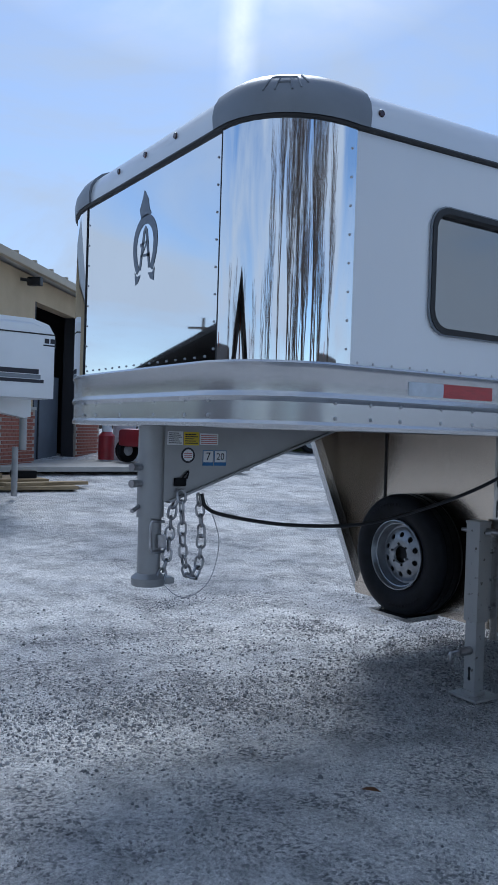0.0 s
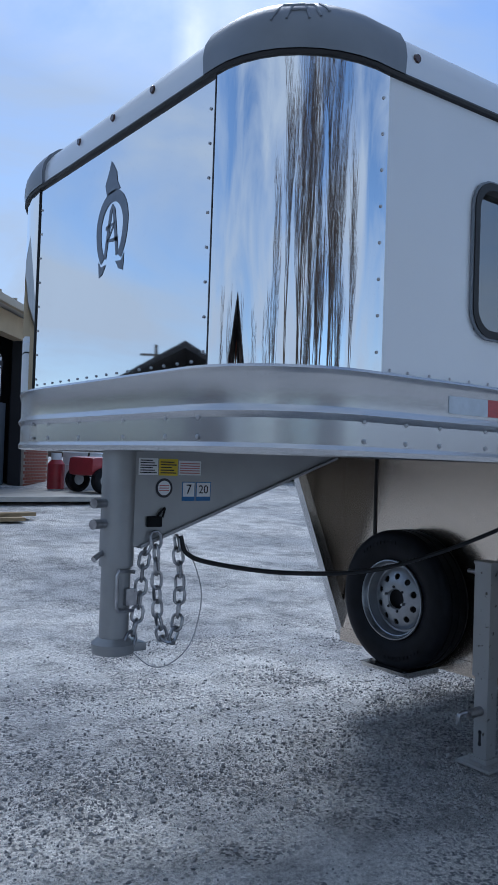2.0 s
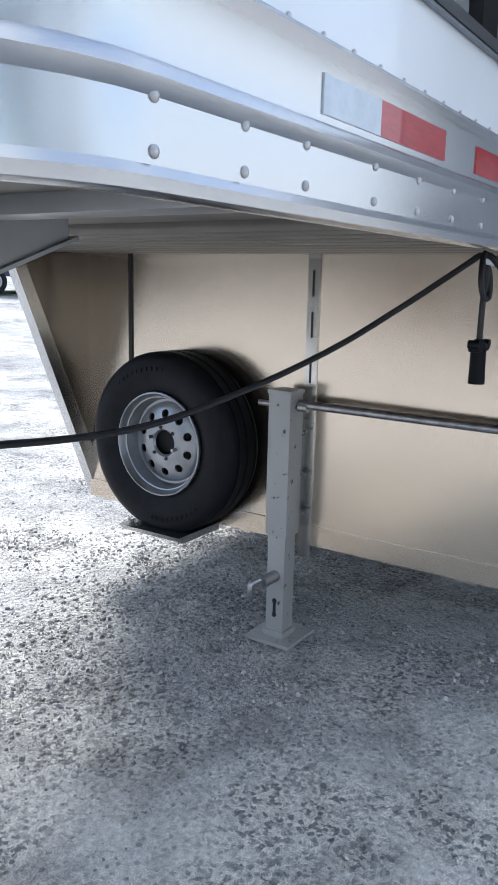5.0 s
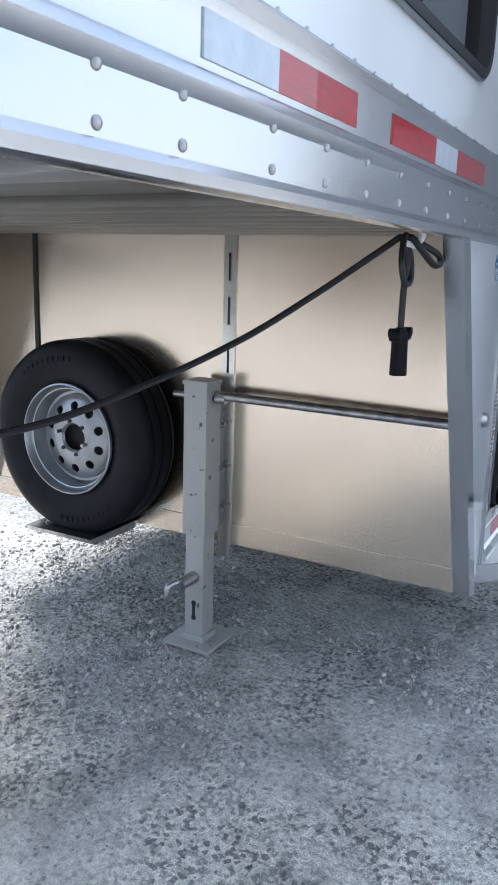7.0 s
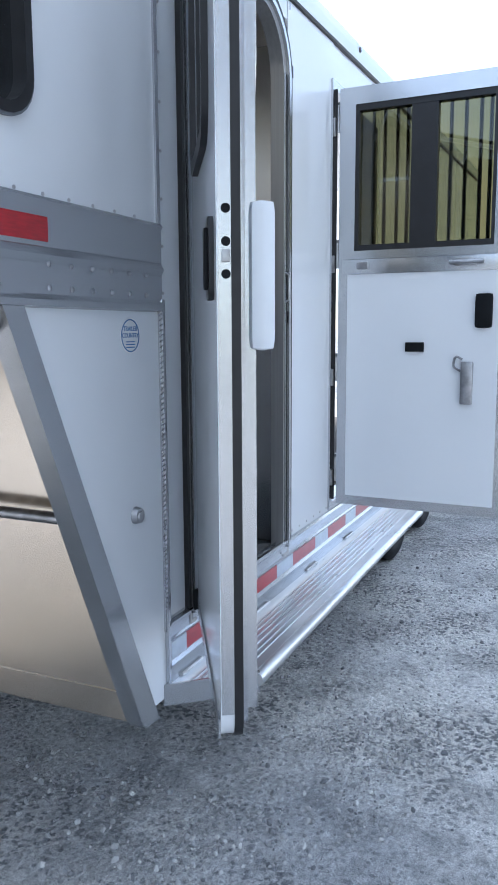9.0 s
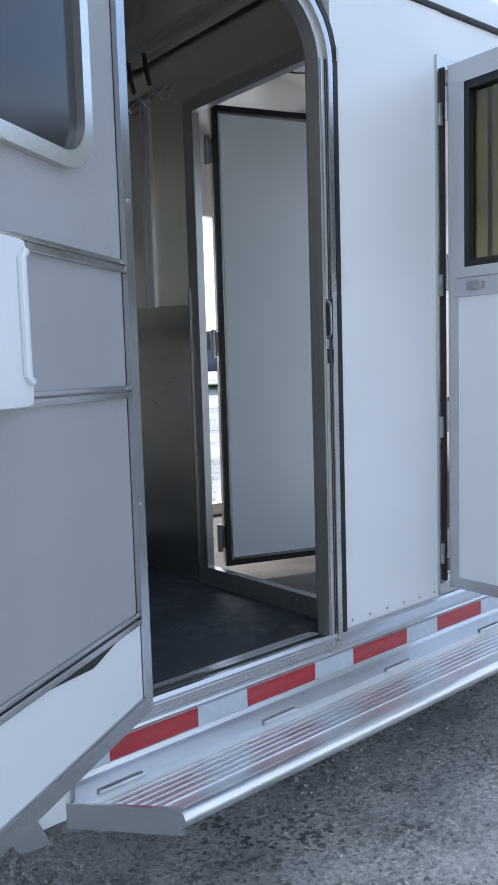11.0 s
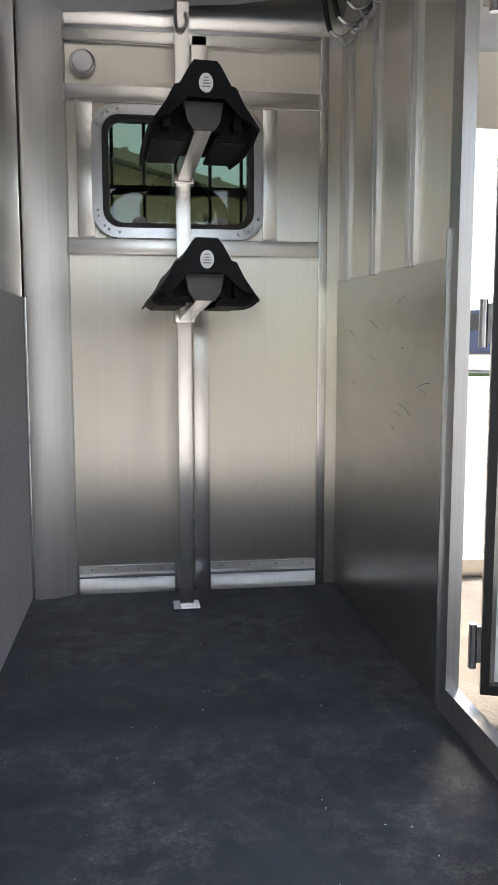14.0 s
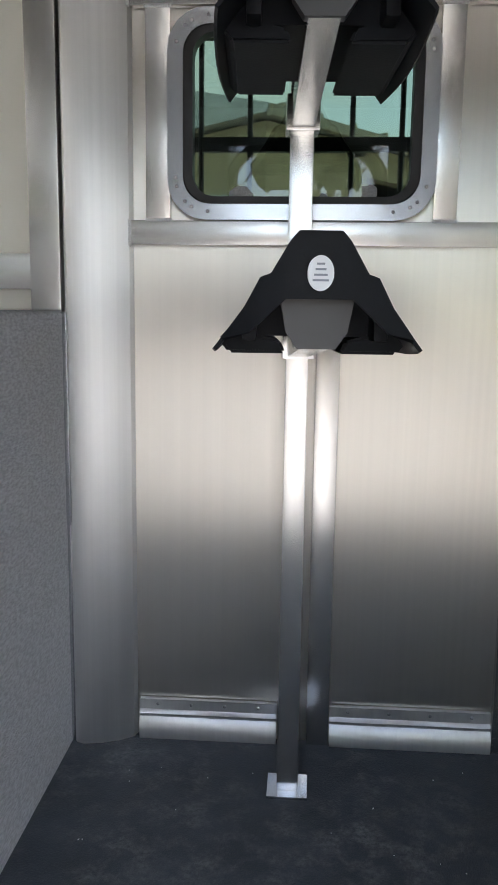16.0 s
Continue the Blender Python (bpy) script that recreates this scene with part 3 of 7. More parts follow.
# far side wall with the tack window and the open escape doorway
FW0, FW1, FZ0, FZ1 = 4.416, 5.048, 1.997, 2.466
EX0, EX1, EZ0, EZ1 = 5.75, 6.75, 0.66, 2.45
bm = bmesh.new()
yw0, yw1 = IN_F + 0.004, W
box(bm, 2.10, FW0 + 0.03, yw0, yw1, 1.56, WZ0)
box(bm, 2.10, WX0, yw0, yw1, WZ0, WZ1)
box(bm, WX1, FW0 + 0.03, yw0, yw1, WZ0, WZ1)
sloped(bm, 2.10, FW0 + 0.03, yw0, yw1, WZ1)
box(bm, 4.09, FW0 + 0.03, yw0, yw1, 0.45, 1.56)
box(bm, FW0 + 0.03, FW1 - 0.03, yw0, yw1, 0.45, FZ0 + 0.03)
sloped(bm, FW0 + 0.03, FW1 - 0.03, yw0, yw1, FZ1 - 0.03)
sloped(bm, FW1 - 0.03, EX0, yw0, yw1, 0.45)
box(bm, EX0, EX1, yw0, yw1, 0.45, EZ0)
sloped(bm, EX0, EX1, yw0, yw1, EZ1)
sloped(bm, EX1, XR, yw0, yw1, 0.45)
part("far_side_wall", bm, SHEET, trailer, "satin aluminium far wall")

# rub rail round the nose
rail_line = [(x, y, nx, ny) for x, y, nx, ny, _ in outline(4.195, RAILF, fa=0.70, fb=0.94)]
prof = [(0.0, 1.778), (0.014, 1.778), (0.020, 1.770), (0.014, 1.760), (0.010, 1.752), (0.010, 1.675), (0.016, 1.667), (0.021, 1.657), (0.016, 1.647), (0.010, 1.640),
        (0.010, 1.575), (0.018, 1.563), (0.016, 1.549), (0.004, 1.545), (-0.03, 1.548), (-0.03, 1.778)]
rail = part("rub_rail", sweep(bmesh.new(), rail_line, prof), RAIL, trailer, "ribbed extruded aluminium rub rail")
part("rail_ledge", sweep(bmesh.new(), [p[:4] for p in outline(2.0, RAILF, front_only=True, fa=0.70, fb=0.94)], [(0.0, 1.770), (0.0, 1.777), (-0.075, 1.777), (-0.075, 1.770)]), RAIL, trailer, "narrow aluminium ledge above the rail")
# lower rail under the doors
prof_low = [(0.0, 0.665), (0.012, 0.665), (0.018, 0.655), (0.014, 0.643), (0.010, 0.636), (0.010, 0.608), (0.015, 0.602), (0.010, 0.596), (0.010, 0.535), (0.018, 0.525),
            (0.014, 0.512), (0.010, 0.505), (0.010, 0.45), (0.012, 0.42), (-0.02, 0.42), (-0.02, 0.665)]
low_line = [(x, 0.0, 0, -1) for x in (4.205, 5.0, 6.0, 7.0, 8.0, XR)]
low_rail = part("lower_rail", sweep(bmesh.new(), low_line, prof_low), RAIL, trailer, "ribbed aluminium bottom rail")

# roof: lip, rolled edge and top
lip = [(0.0, 2.600), (0.012, 2.603), (0.015, 2.596), (0.012, 2.588), (0.0, 2.585)]
part("roof_lip", sweep(bmesh.new(), outline(XR), lip), GASKET, trailer, "dark rubber drip lip")
roof_prof = [(0.006, 2.602), (0.008, 2.66), (0.0, 2.71), (-0.022, 2.752), (-0.06, 2.788), (-0.11, 2.815), (-0.18, 2.838), (-0.27, 2.850), (-0.27, 2.835), (-0.17, 2.82), (-0.09, 2.785), (-0.05, 2.75), (-0.02, 2.70), (-0.012, 2.602)]
roof_prof = [(o, 2.60 + (z - 2.60) * 0.78) for o, z in roof_prof]
roof_edge = part("roof_edge", sweep(bmesh.new(), outline(XR), roof_prof), ROOFP, trailer, "rolled white aluminium roof edge")
cap_prof = [(0.016, 2.600), (0.020, 2.66), (0.013, 2.71), (-0.008, 2.757), (-0.046, 2.798), (-0.10, 2.828), (-0.17, 2.851), (-0.24, 2.863), (-0.24, 2.85), (-0.02, 2.66), (0.0, 2.605)]
cap_prof = [(o, 2.60 + (z - 2.60) * 0.78) for o, z in cap_prof]
cc = outline(2.065, front_only=True)


part("roof_corner_cap", sweep(bmesh.new(), [(2.115, 0.0, 0, -1, SLOPE * 0.115)] + cc[:NOSE_N] + [(cc[NOSE_N - 1][0], cc[NOSE_N - 1][1] + 0.05, -1, 0, cc[NOSE_N - 1][4])], cap_prof), CAPG, trailer, "dull grey cast roof corner")
part("roof_corner_cap", sweep(bmesh.new(), [(cc[NOSE_N][0], cc[NOSE_N][1] - 0.05, -1, 0, cc[NOSE_N][4])] + cc[NOSE_N:] + [(2.32, W, 0, 1, SLOPE * 0.3)], cap_prof), CAPG, trailer, "dull grey cast roof corner")
bm = bmesh.new()
tops = []
for x in np.linspace(2.42, XR, 12):
    tops.append([bm.verts.new((x, y, 2.792 + 0.040 * (x - 2.34) + 0.012 * math.sin(math.pi * y / W))) for y in np.linspace(0.20, W - 0.20, 8)])
for A, B in zip(tops, tops[1:]):
    for k in range(7):
        bm.faces.new((A[k], A[k + 1], B[k + 1], B[k]))
part("roof_sheet", bm, ROOFP, trailer, "white aluminium roof sheet")

# raised horse outline on the corner cap
bm = bmesh.new()
cx0 = FRONT + R


def cap_at(a, z, o=0.012):
    a = radians(a)
    return (cx0 + (R + o) * math.cos(a), R + (R + o) * math.sin(a), 2.60 + (z - 2.60) * 0.78 + front_rise(cx0 + R * math.cos(a)))


for a0, z0, a1, z1 in ((212, 2.70, 216, 2.775), (216, 2.775, 231, 2.775), (231, 2.775, 234, 2.71), (219, 2.70, 221, 2.765), (229, 2.70, 227, 2.765), (234, 2.79, 238, 2.74), (221, 2.74, 228, 2.74)):
    off = lambda z: float(np.interp(z, (2.66, 2.71, 2.757, 2.798), (0.021, 0.013, -0.008, -0.046))) + 0.001
    tube(bm, [cap_at(a0, z0, off(z0)), cap_at((a0 + a1) / 2, (z0 + z1) / 2, off((z0 + z1) / 2)), cap_at(a1, z1, off(z1))], 0.0035, 5)
part("cast_relief", bm, CAPG, trailer, "raised cast outline on the roof corner")

# clearance lamps
lampm = bmesh.new()
cyl(lampm, (0, 0, 0), (0, -0.006, 0), 0.014, 0.011, 14)
lamp_mesh = part("clearance_lamp", lampm, REDLENS, trailer, "small dark red clearance lamp")
lamp_mesh.matrix_basis = pose(2.17, -0.006, 2.668)
for i, (px, py, a, pz) in enumerate(((FRONT, 0.69, -90, 2.693), (FRONT, 0.96, -90, 2.693), (FRONT, 1.23, -90, 2.693), (6.1, 0.0, 0, 2.80))):
    o = new("clearance_lamp", lamp_mesh.data)
    o.parent = trailer
    o.matrix_basis = pose(px - (0.006 if a else 0), py - (0 if a else 0.006), pz, 0, 0, a)

# rivets
rv = bmesh.new()
bmesh.ops.create_uvsphere(rv, u_segments=10, v_segments=6, radius=0.0075, matrix=Matrix.Diagonal((1, 0.6, 1, 1)))
rivet0 = part("rivet", rv, ZINC, rail)
rivet0.matrix_basis = pose(2.000, -0.010, 1.641)
RV = rivet0.data
sv = bmesh.new()
bmesh.ops.create_uvsphere(sv, u_segments=8, v_segments=5, radius=0.0048, matrix=Matrix.Diagonal((1, 0.6, 1, 1)))
tmp = part("rivet", sv, ZINC, trailer)
tmp.matrix_basis = pose(2.10, -0.002, 1.787)
SV = tmp.data


def rivet(data, parent, x, y, z, rz=0.0):
    o = new("rivet", data)
    o.parent = parent
    o.matrix_basis = pose(x, y, z, 0, 0, rz)


for k, x in enumerate((2.162, 2.306, 2.519, 2.695, 2.870, 3.05, 3.23, 3.40, 3.56, 3.72, 3.80, 3.88, 3.96, 4.04, 4.12)):
    rivet(RV, rail, x, -0.010, 1.640)
for x in (2.000, 2.162, 2.306, 2.519, 2.695, 2.870, 3.05, 3.23, 3.40, 3.56, 3.72, 3.80, 3.88, 3.96, 4.04, 4.12):
    rivet(RV, rail, x, -0.010, 1.588)
for y in (0.272, 0.427, 0.678, 0.994, 1.254, 1.41):
    for z in (1.640, 1.588):
        rivet(RV, rail, RAILF - (0.010 if y > 0.3 else 0.004), y, z, -90)
for k in range(22):
    rivet(SV, trailer, 2.173 + k * 0.091, -0.002, 1.786)
for z in np.linspace(1.83, 2.52, 8):
    rivet(SV, trailer, 2.045, -0.004, z)
    rivet(SV, trailer, FRONT - 0.002, 0.362, z, -90)
    rivet(SV, trailer, FRONT - 0.002, 1.575, z, -90)
for y in np.linspace(0.42, 1.56, 16):
    rivet(SV, trailer, FRONT - 0.002, y, 1.806, -90)
for z in np.linspace(0.72, 2.60, 16):
    rivet(SV, trailer, 4.222, -0.002, z)
for x in np.linspace(5.22, 5.66, 6):
    rivet(SV, trailer, x, -0.005, 0.685)

# reflective tape
def tape(x0, x1, z0, z1, material, parent, label):
    part("reflective_tape", boxes((x0, x1, -0.0125, -0.0098, z0, z1)), material, parent, label, smooth=False)


tape(2.343, 2.526, 1.685, 1.736, WHITET, rail, "faded white reflective tape")
for i in range(3):
    x = 2.526 + 0.457 * i
    tape(x, x + 0.279, 1.685, 1.737, REDT, rail, "red reflective tape")
tape(3.262, 3.439, 1.685, 1.736, WHITET, rail, "faded white reflective tape")
for i in range(9):
    x = 4.303 + 0.4545 * i
    tape(x, x + 0.277, 0.540, 0.592, REDT, low_rail, "red reflective tape")
    tape(x + 0.278, x + 0.454, 0.540, 0.592, WHITET, low_rail, "white reflective tape")
part("reflective_tape", boxes((4.213, 4.302, -0.0125, -0.0098, 0.540, 0.592)), WHITET, low_rail, "white reflective tape", smooth=False)


# ---------- windows ----------
def slider_window(name, x0, x1, z0, z1, y_out, y_in, r, frame_w, fmat, gmat, parent, divider=None, label=""):
    w = part(name, ring_prism(bmesh.new(), rounded(x0, x1, z0, z1, r), rounded(x0 + frame_w, x1 - frame_w, z0 + frame_w, z1 - frame_w, r - frame_w * 0.7), "y", y_out, y_in), fmat, parent, label)
    g = part("pane", prism(bmesh.new(), rounded(x0 + frame_w * .8, x1 - frame_w * .8, z0 + frame_w * .8, z1 - frame_w * .8, r - frame_w * 0.6), "y", (y_out + y_in) / 2 + 0.002, (y_out + y_in) / 2 + 0.006), gmat, w, "tinted glass", smooth=False)
    g.visible_shadow = False
    if divider:
        part("divider_bar", boxes((divider - 0.012, divider + 0.012, min(y_out, y_in) + 0.004, max(y_out, y_in) - 0.004, z0 + frame_w, z1 - frame_w)), fmat, w)
    return w


nw = slider_window("bunk_window", WX0, WX1, WZ0, WZ1, -0.016, 0.05, 0.085, 0.022, GASKET, GLASS, trailer, 3.06, "dark-framed sliding window with smoked glass")
part("inner_seal", ring_prism(bmesh.new(), rounded(WX0 - 0.006, WX1 + 0.006, WZ0 - 0.006, WZ1 + 0.006, 0.09), rounded(WX0 + 0.02, WX1 - 0.02, WZ0 + 0.02, WZ1 - 0.02, 0.07), "y", -0.012, -0.003), CAPG, nw)

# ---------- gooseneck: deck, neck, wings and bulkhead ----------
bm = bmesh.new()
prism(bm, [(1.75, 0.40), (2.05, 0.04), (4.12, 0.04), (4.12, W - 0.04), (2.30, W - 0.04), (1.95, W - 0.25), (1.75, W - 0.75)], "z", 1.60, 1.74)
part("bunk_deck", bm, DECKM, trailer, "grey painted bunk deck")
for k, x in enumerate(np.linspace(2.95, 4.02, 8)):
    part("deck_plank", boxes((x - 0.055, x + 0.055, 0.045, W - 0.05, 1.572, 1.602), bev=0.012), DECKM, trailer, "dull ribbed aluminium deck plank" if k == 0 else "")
part("cross_beam", boxes((2.30, 2.40, 0.045, W - 0.05, 1.565, 1.602), bev=0.008), SILVER, trailer)

NY = 1.06
CXP = 1.833
# the neck with its coupler, chains and plates sits in one frame of its own
NECK = Matrix.Translation((1.965, 0.815, 1.449)) @ Matrix.Scale(0.915, 4) @ Matrix.Translation((-2.074, -1.014, -1.432))
neck = part("neck_plate", prism(bmesh.new(), [(1.87, 1.60), (1.87, 1.195), (1.93, 1.20), (1.96, 1.222), (2.84, 1.54), (2.84, 1.60)], "y", NY - 0.045, NY + 0.045), SILVER, trailer, "tapered grey painted neck plate")
neck.matrix_basis = NECK
part("neck_edge", prism(bmesh.new(), [(1.90, 1.190), (1.96, 1.212), (2.86, 1.538), (2.86, 1.548), (1.96, 1.224), (1.90, 1.202)], "y", NY - 0.06, NY + 0.06), SILVER, trailer).matrix_basis = NECK
bm = bmesh.new()
cyl(bm, (CXP, NY, 1.60), (CXP, NY, 1.125), 0.062, seg=28)
coupler = part("coupler_tube", bm, SILVER, trailer, "round silver gooseneck coupler tube")
coupler.matrix_basis = NECK
bm = bmesh.new()
cyl(bm, (CXP, NY, 1.125), (CXP, NY, 0.85), 0.053, seg=28)
part("inner_tube", bm, SILVER, coupler)
bm = bmesh.new()
cyl(bm, (CXP, NY, 0.870), (CXP, NY, 0.850), 0.056, 0.080, seg=28)
cyl(bm, (CXP, NY, 0.850), (CXP, NY, 0.815), 0.080, 0.076, seg=28)
box(bm, CXP + 0.045, CXP + 0.11, NY - 0.05, NY + 0.05, 0.818, 0.848, 0.008)
part("ball_socket", bm, SILVER, coupler)
for z in (1.352, 1.278):
    bm = bmesh.new()
    cyl(bm, (CXP - 0.05, NY - 0.01, z), (CXP - 0.115, NY - 0.035, z), 0.016, 0.018, 12)
    part("set_bolt", bm, ZINC, coupler)
bm = bmesh.new()
cyl(bm, (CXP - 0.05, NY, 1.18), (CXP - 0.105, NY - 0.03, 1.155), 0.010, 0.010, 8)
part("pin", bm, ZINC, coupler)
bm = bmesh.new()
tube(bm, [(CXP + 0.045, NY - 0.055, 1.107), (CXP - 0.02, NY - 0.062, 1.114), (CXP - 0.027, NY - 0.062, 1.097), (CXP - 0.027, NY - 0.062, 0.985), (CXP - 0.017, NY - 0.062, 0.972), (CXP + 0.045, NY - 0.058, 0.97)], 0.007, 8)
box(bm, CXP + 0.007, CXP + 0.05, NY - 0.072, NY - 0.05, 0.99, 1.05, 0.004)
part("latch_bail", bm, ZINC, coupler, "bent steel latch handle")
# data plates on the neck
YF = NY - 0.0455


def decal(name, x0, x1, z0, z1, material, label, lift=0.0012):
    return part(name, boxes((x0, x1, YF - lift, YF + 0.001, z0, z1)), material, neck, label, smooth=False)


def print_rows(parent, x0, x1, z0, n, dz, material, ragged=0.0):
    for k in range(n):
        part("print_bar", boxes((x0, x1 - ragged * (k % 3), YF - 0.0020, YF - 0.0010, z0 + k * dz, z0 + k * dz + dz * 0.42)), material, parent, smooth=False)


d = decal("data_plate", 1.886, 1.966, 1.455, 1.517, DECALW, "white data plate with printed lines")
print_rows(d, 1.892, 1.960, 1.462, 6, 0.009, DECALK, 0.008)
d = decal("warning_label", 1.971, 2.051, 1.454, 1.516, DECALY, "yellow printed warning label")
print_rows(d, 1.977, 2.045, 1.462, 5, 0.010, DECALK, 0.010)
d = decal("data_plate", 2.056, 2.155, 1.457, 1.511, DECALW, "white label with faded red lines")
print_rows(d, 2.062, 2.149, 1.463, 5, 0.009, DECALR)
bm = bmesh.new()
cyl(bm, (1.995, YF - 0.0014, 1.408), (1.995, YF + 0.002, 1.408), 0.036, seg=28)
rd = part("round_decal", bm, DECALK, neck, "round black and white dealer decal")
bm = bmesh.new()
cyl(bm, (1.995, YF - 0.0018, 1.408), (1.995, YF - 0.0012, 1.408), 0.027, seg=28)
part("decal_centre", bm, DECALW, rd, smooth=False)
print_rows(rd, 1.974, 2.016, 1.397, 3, 0.009, DECALR)
for x0, x1, word, size in ((2.074, 2.131, "7", 0.052), (2.136, 2.203, "20", 0.045)):
    st = decal("date_sticker", x0, x1, 1.360, 1.432, DECALB, "blue-edged inspection date sticker")
    part("sticker_face", boxes((x0 + 0.003, x1 - 0.003, YF - 0.0018, YF - 0.001, 1.376, 1.429)), DECALW, st, smooth=False)
    plain_text("sticker_number", word, size, pose((x0 + x1) / 2, YF - 0.0022, 1.402, 90), DECALK, st)
bm = boxes((1.925, 1.985, YF - 0.014, YF + 0.002, 1.265, 1.305), bev=0.006)
tube(bm, smooth_line([(1.965, YF - 0.008, 1.305), (1.995, YF - 0.01, 1.335), (1.99, YF - 0.006, 1.30)], 5), 0.004, 6)
part("breakaway_switch", bm, PLASTIC, neck, "black breakaway switch")


# wings and bulkhead
def wing(y0, y1, dx):
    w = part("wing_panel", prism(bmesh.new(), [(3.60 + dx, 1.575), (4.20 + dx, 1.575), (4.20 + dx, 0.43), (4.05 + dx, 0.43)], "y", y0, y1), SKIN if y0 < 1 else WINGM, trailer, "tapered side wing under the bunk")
    bm = bmesh.new()
    prism(bm, [(3.555 + dx, 1.575), (3.620 + dx, 1.575), (4.135 + dx, 0.395), (4.06 + dx, 0.40), (4.04 + dx, 0.43)], "y", y0 - 0.012, y1 + 0.012)
    part("wing_edge", bm, RAIL, trailer, "bright aluminium wing edge")
    return w


wing(0.0, 0.03, 0.0)
# far wing, its dark reflections carried by the WINGM colour
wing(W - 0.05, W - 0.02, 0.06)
BX = 4.085
bulk = part("bulkhead", boxes((BX, BX + 0.03, 0.03, W - 0.05, 0.395, 1.60)), BULKM, trailer, "satin aluminium front bulkhead sheet")
part("bulkhead_foot", boxes((BX - 0.004, BX + 0.002, 0.03, W - 0.05, 0.395, 0.478)), BULKM, trailer)
bm = bmesh.new()
box(bm, BX - 0.006, BX + 0.001, 0.93, 0.985, 0.34, 1.60, 0.002)
part("bulkhead_strap", bm, MILL, trailer, "slotted joint strap")
for z in (1.46, 1.30, 1.12):
    part("strap_slot", boxes((BX - 0.010, BX - 0.004, 0.955, 0.962, z - 0.05, z + 0.05), bev=0.002), GASKET, trailer)
part("bulkhead_seam", boxes((BX - 0.007, BX + 0.001, 1.905, 1.925, 0.40, 1.60)), GASKET, trailer)
# corner post bottom and dealer decal on the near wing
bm = bmesh.new()
cyl(bm, (4.05, -0.0015, 1.483), (4.05, 0.002, 1.483), 0.046, seg=32)
dd = part("dealer_decal", bm, DECALW, trailer, "round white dealer decal with dark lettering")
bm = bmesh.new()
ring = [(4.05 + 0.041 * math.cos(a), -0.0018, 1.483 + 0.041 * math.sin(a)) for a in np.linspace(0, 2 * math.pi, 29)[:-1]]
tube(bm, ring, 0.0016, 5, closed=True)
for k in range(3):
    box(bm, 4.03, 4.07, -0.0024, -0.0016, 1.452 + k * 0.007, 1.4545 + k * 0.007)
part("print_bars", bm, DECALB, dd, smooth=False)
plain_text("lettering", "TRAILER", 0.0175, pose(4.05, -0.0022, 1.500, 90), DECALB, dd)
plain_text("lettering", "COUNTRY", 0.0160, pose(4.05, -0.0022, 1.483, 90), DECALB, dd)
bm = bmesh.new()
cyl(bm, (4.055, -0.016, 1.008), (4.055, 0.002, 1.008), 0.020, 0.024, 18)
cyl(bm, (4.055, -0.019, 1.008), (4.055, -0.015, 1.008), 0.010, 0.013, 14)
part("drain_fitting", bm, ZINC, trailer, "threaded steel fitting")
bm = boxes((4.195, 4.21, -0.014, 0.0, 0.44, 1.58), bev=0.004)
for z in np.linspace(0.70, 1.55, 60):
    cyl(bm, (4.188, -0.005, z), (4.196, -0.012, z + 0.006), 0.0032, 0.0026, 6)
part("weld_seam", bm, RAIL, trailer, "beaded weld along the corner")

# running board
STEPZ = 0.468
bm = bmesh.new()
prism(bm, [(4.19, 0.0), (4.38, -0.205), (6.75, -0.205), (6.75, 0.0)], "z", STEPZ - 0.045, STEPZ)
tube(bm, [(4.372, -0.212, STEPZ - 0.022), (6.75, -0.212, STEPZ - 0.022)], 0.0225, 12)
step = part("running_board", bm, TREAD, trailer, "ribbed aluminium running board")
for y in np.linspace(-0.165, -0.055, 6):
    x0 = 4.20 - y * 0.92
    part("tread_rib", boxes((x0, 6.74, y - 0.006, y + 0.006, STEPZ - 0.001, STEPZ + 0.0035), bev=0.0015), TREAD, step)
part("end_plate", prism(bmesh.new(), [(4.183, 0.0), (4.192, 0.0), (4.386, -0.215), (4.377, -0.222)], "z", STEPZ - 0.062, STEPZ + 0.004), RAIL, step, "welded end plate")
for x0 in (4.27, 4.82, 5.38, 5.94):
    bm = bmesh.new()
    for k in range(22):
        cyl(bm, (x0 + k * 0.006, -0.012, STEPZ + 0.004), (x0 + k * 0.006 + 0.005, -0.016, STEPZ + 0.001), 0.006, 0.004, 6)
    part("weld_bead", bm, COLM, step, "short weld along the rail")

# chassis, wheels and fender
part("chassis_rail", boxes((4.15, XR, 0.25, 0.33, 0.36, 0.46), (4.15, XR, W - 0.33, W - 0.25, 0.36, 0.46)), SILVER, trailer)
part("subfloor", boxes((4.12, XR - 0.05, 0.045, W - 0.06, 0.46, FLOOR - 0.012)), SILVER, trailer)


def road_wheel(x, y0, y1):
    w = part("road_wheel", tyre_mesh(0.36, 0.21, 0.22), RUBBER, trailer, "black trailer tyre")
    w.matrix_basis = pose(x, (y0 + y1) / 2, 0.36, 0, 0, 90)
    return w


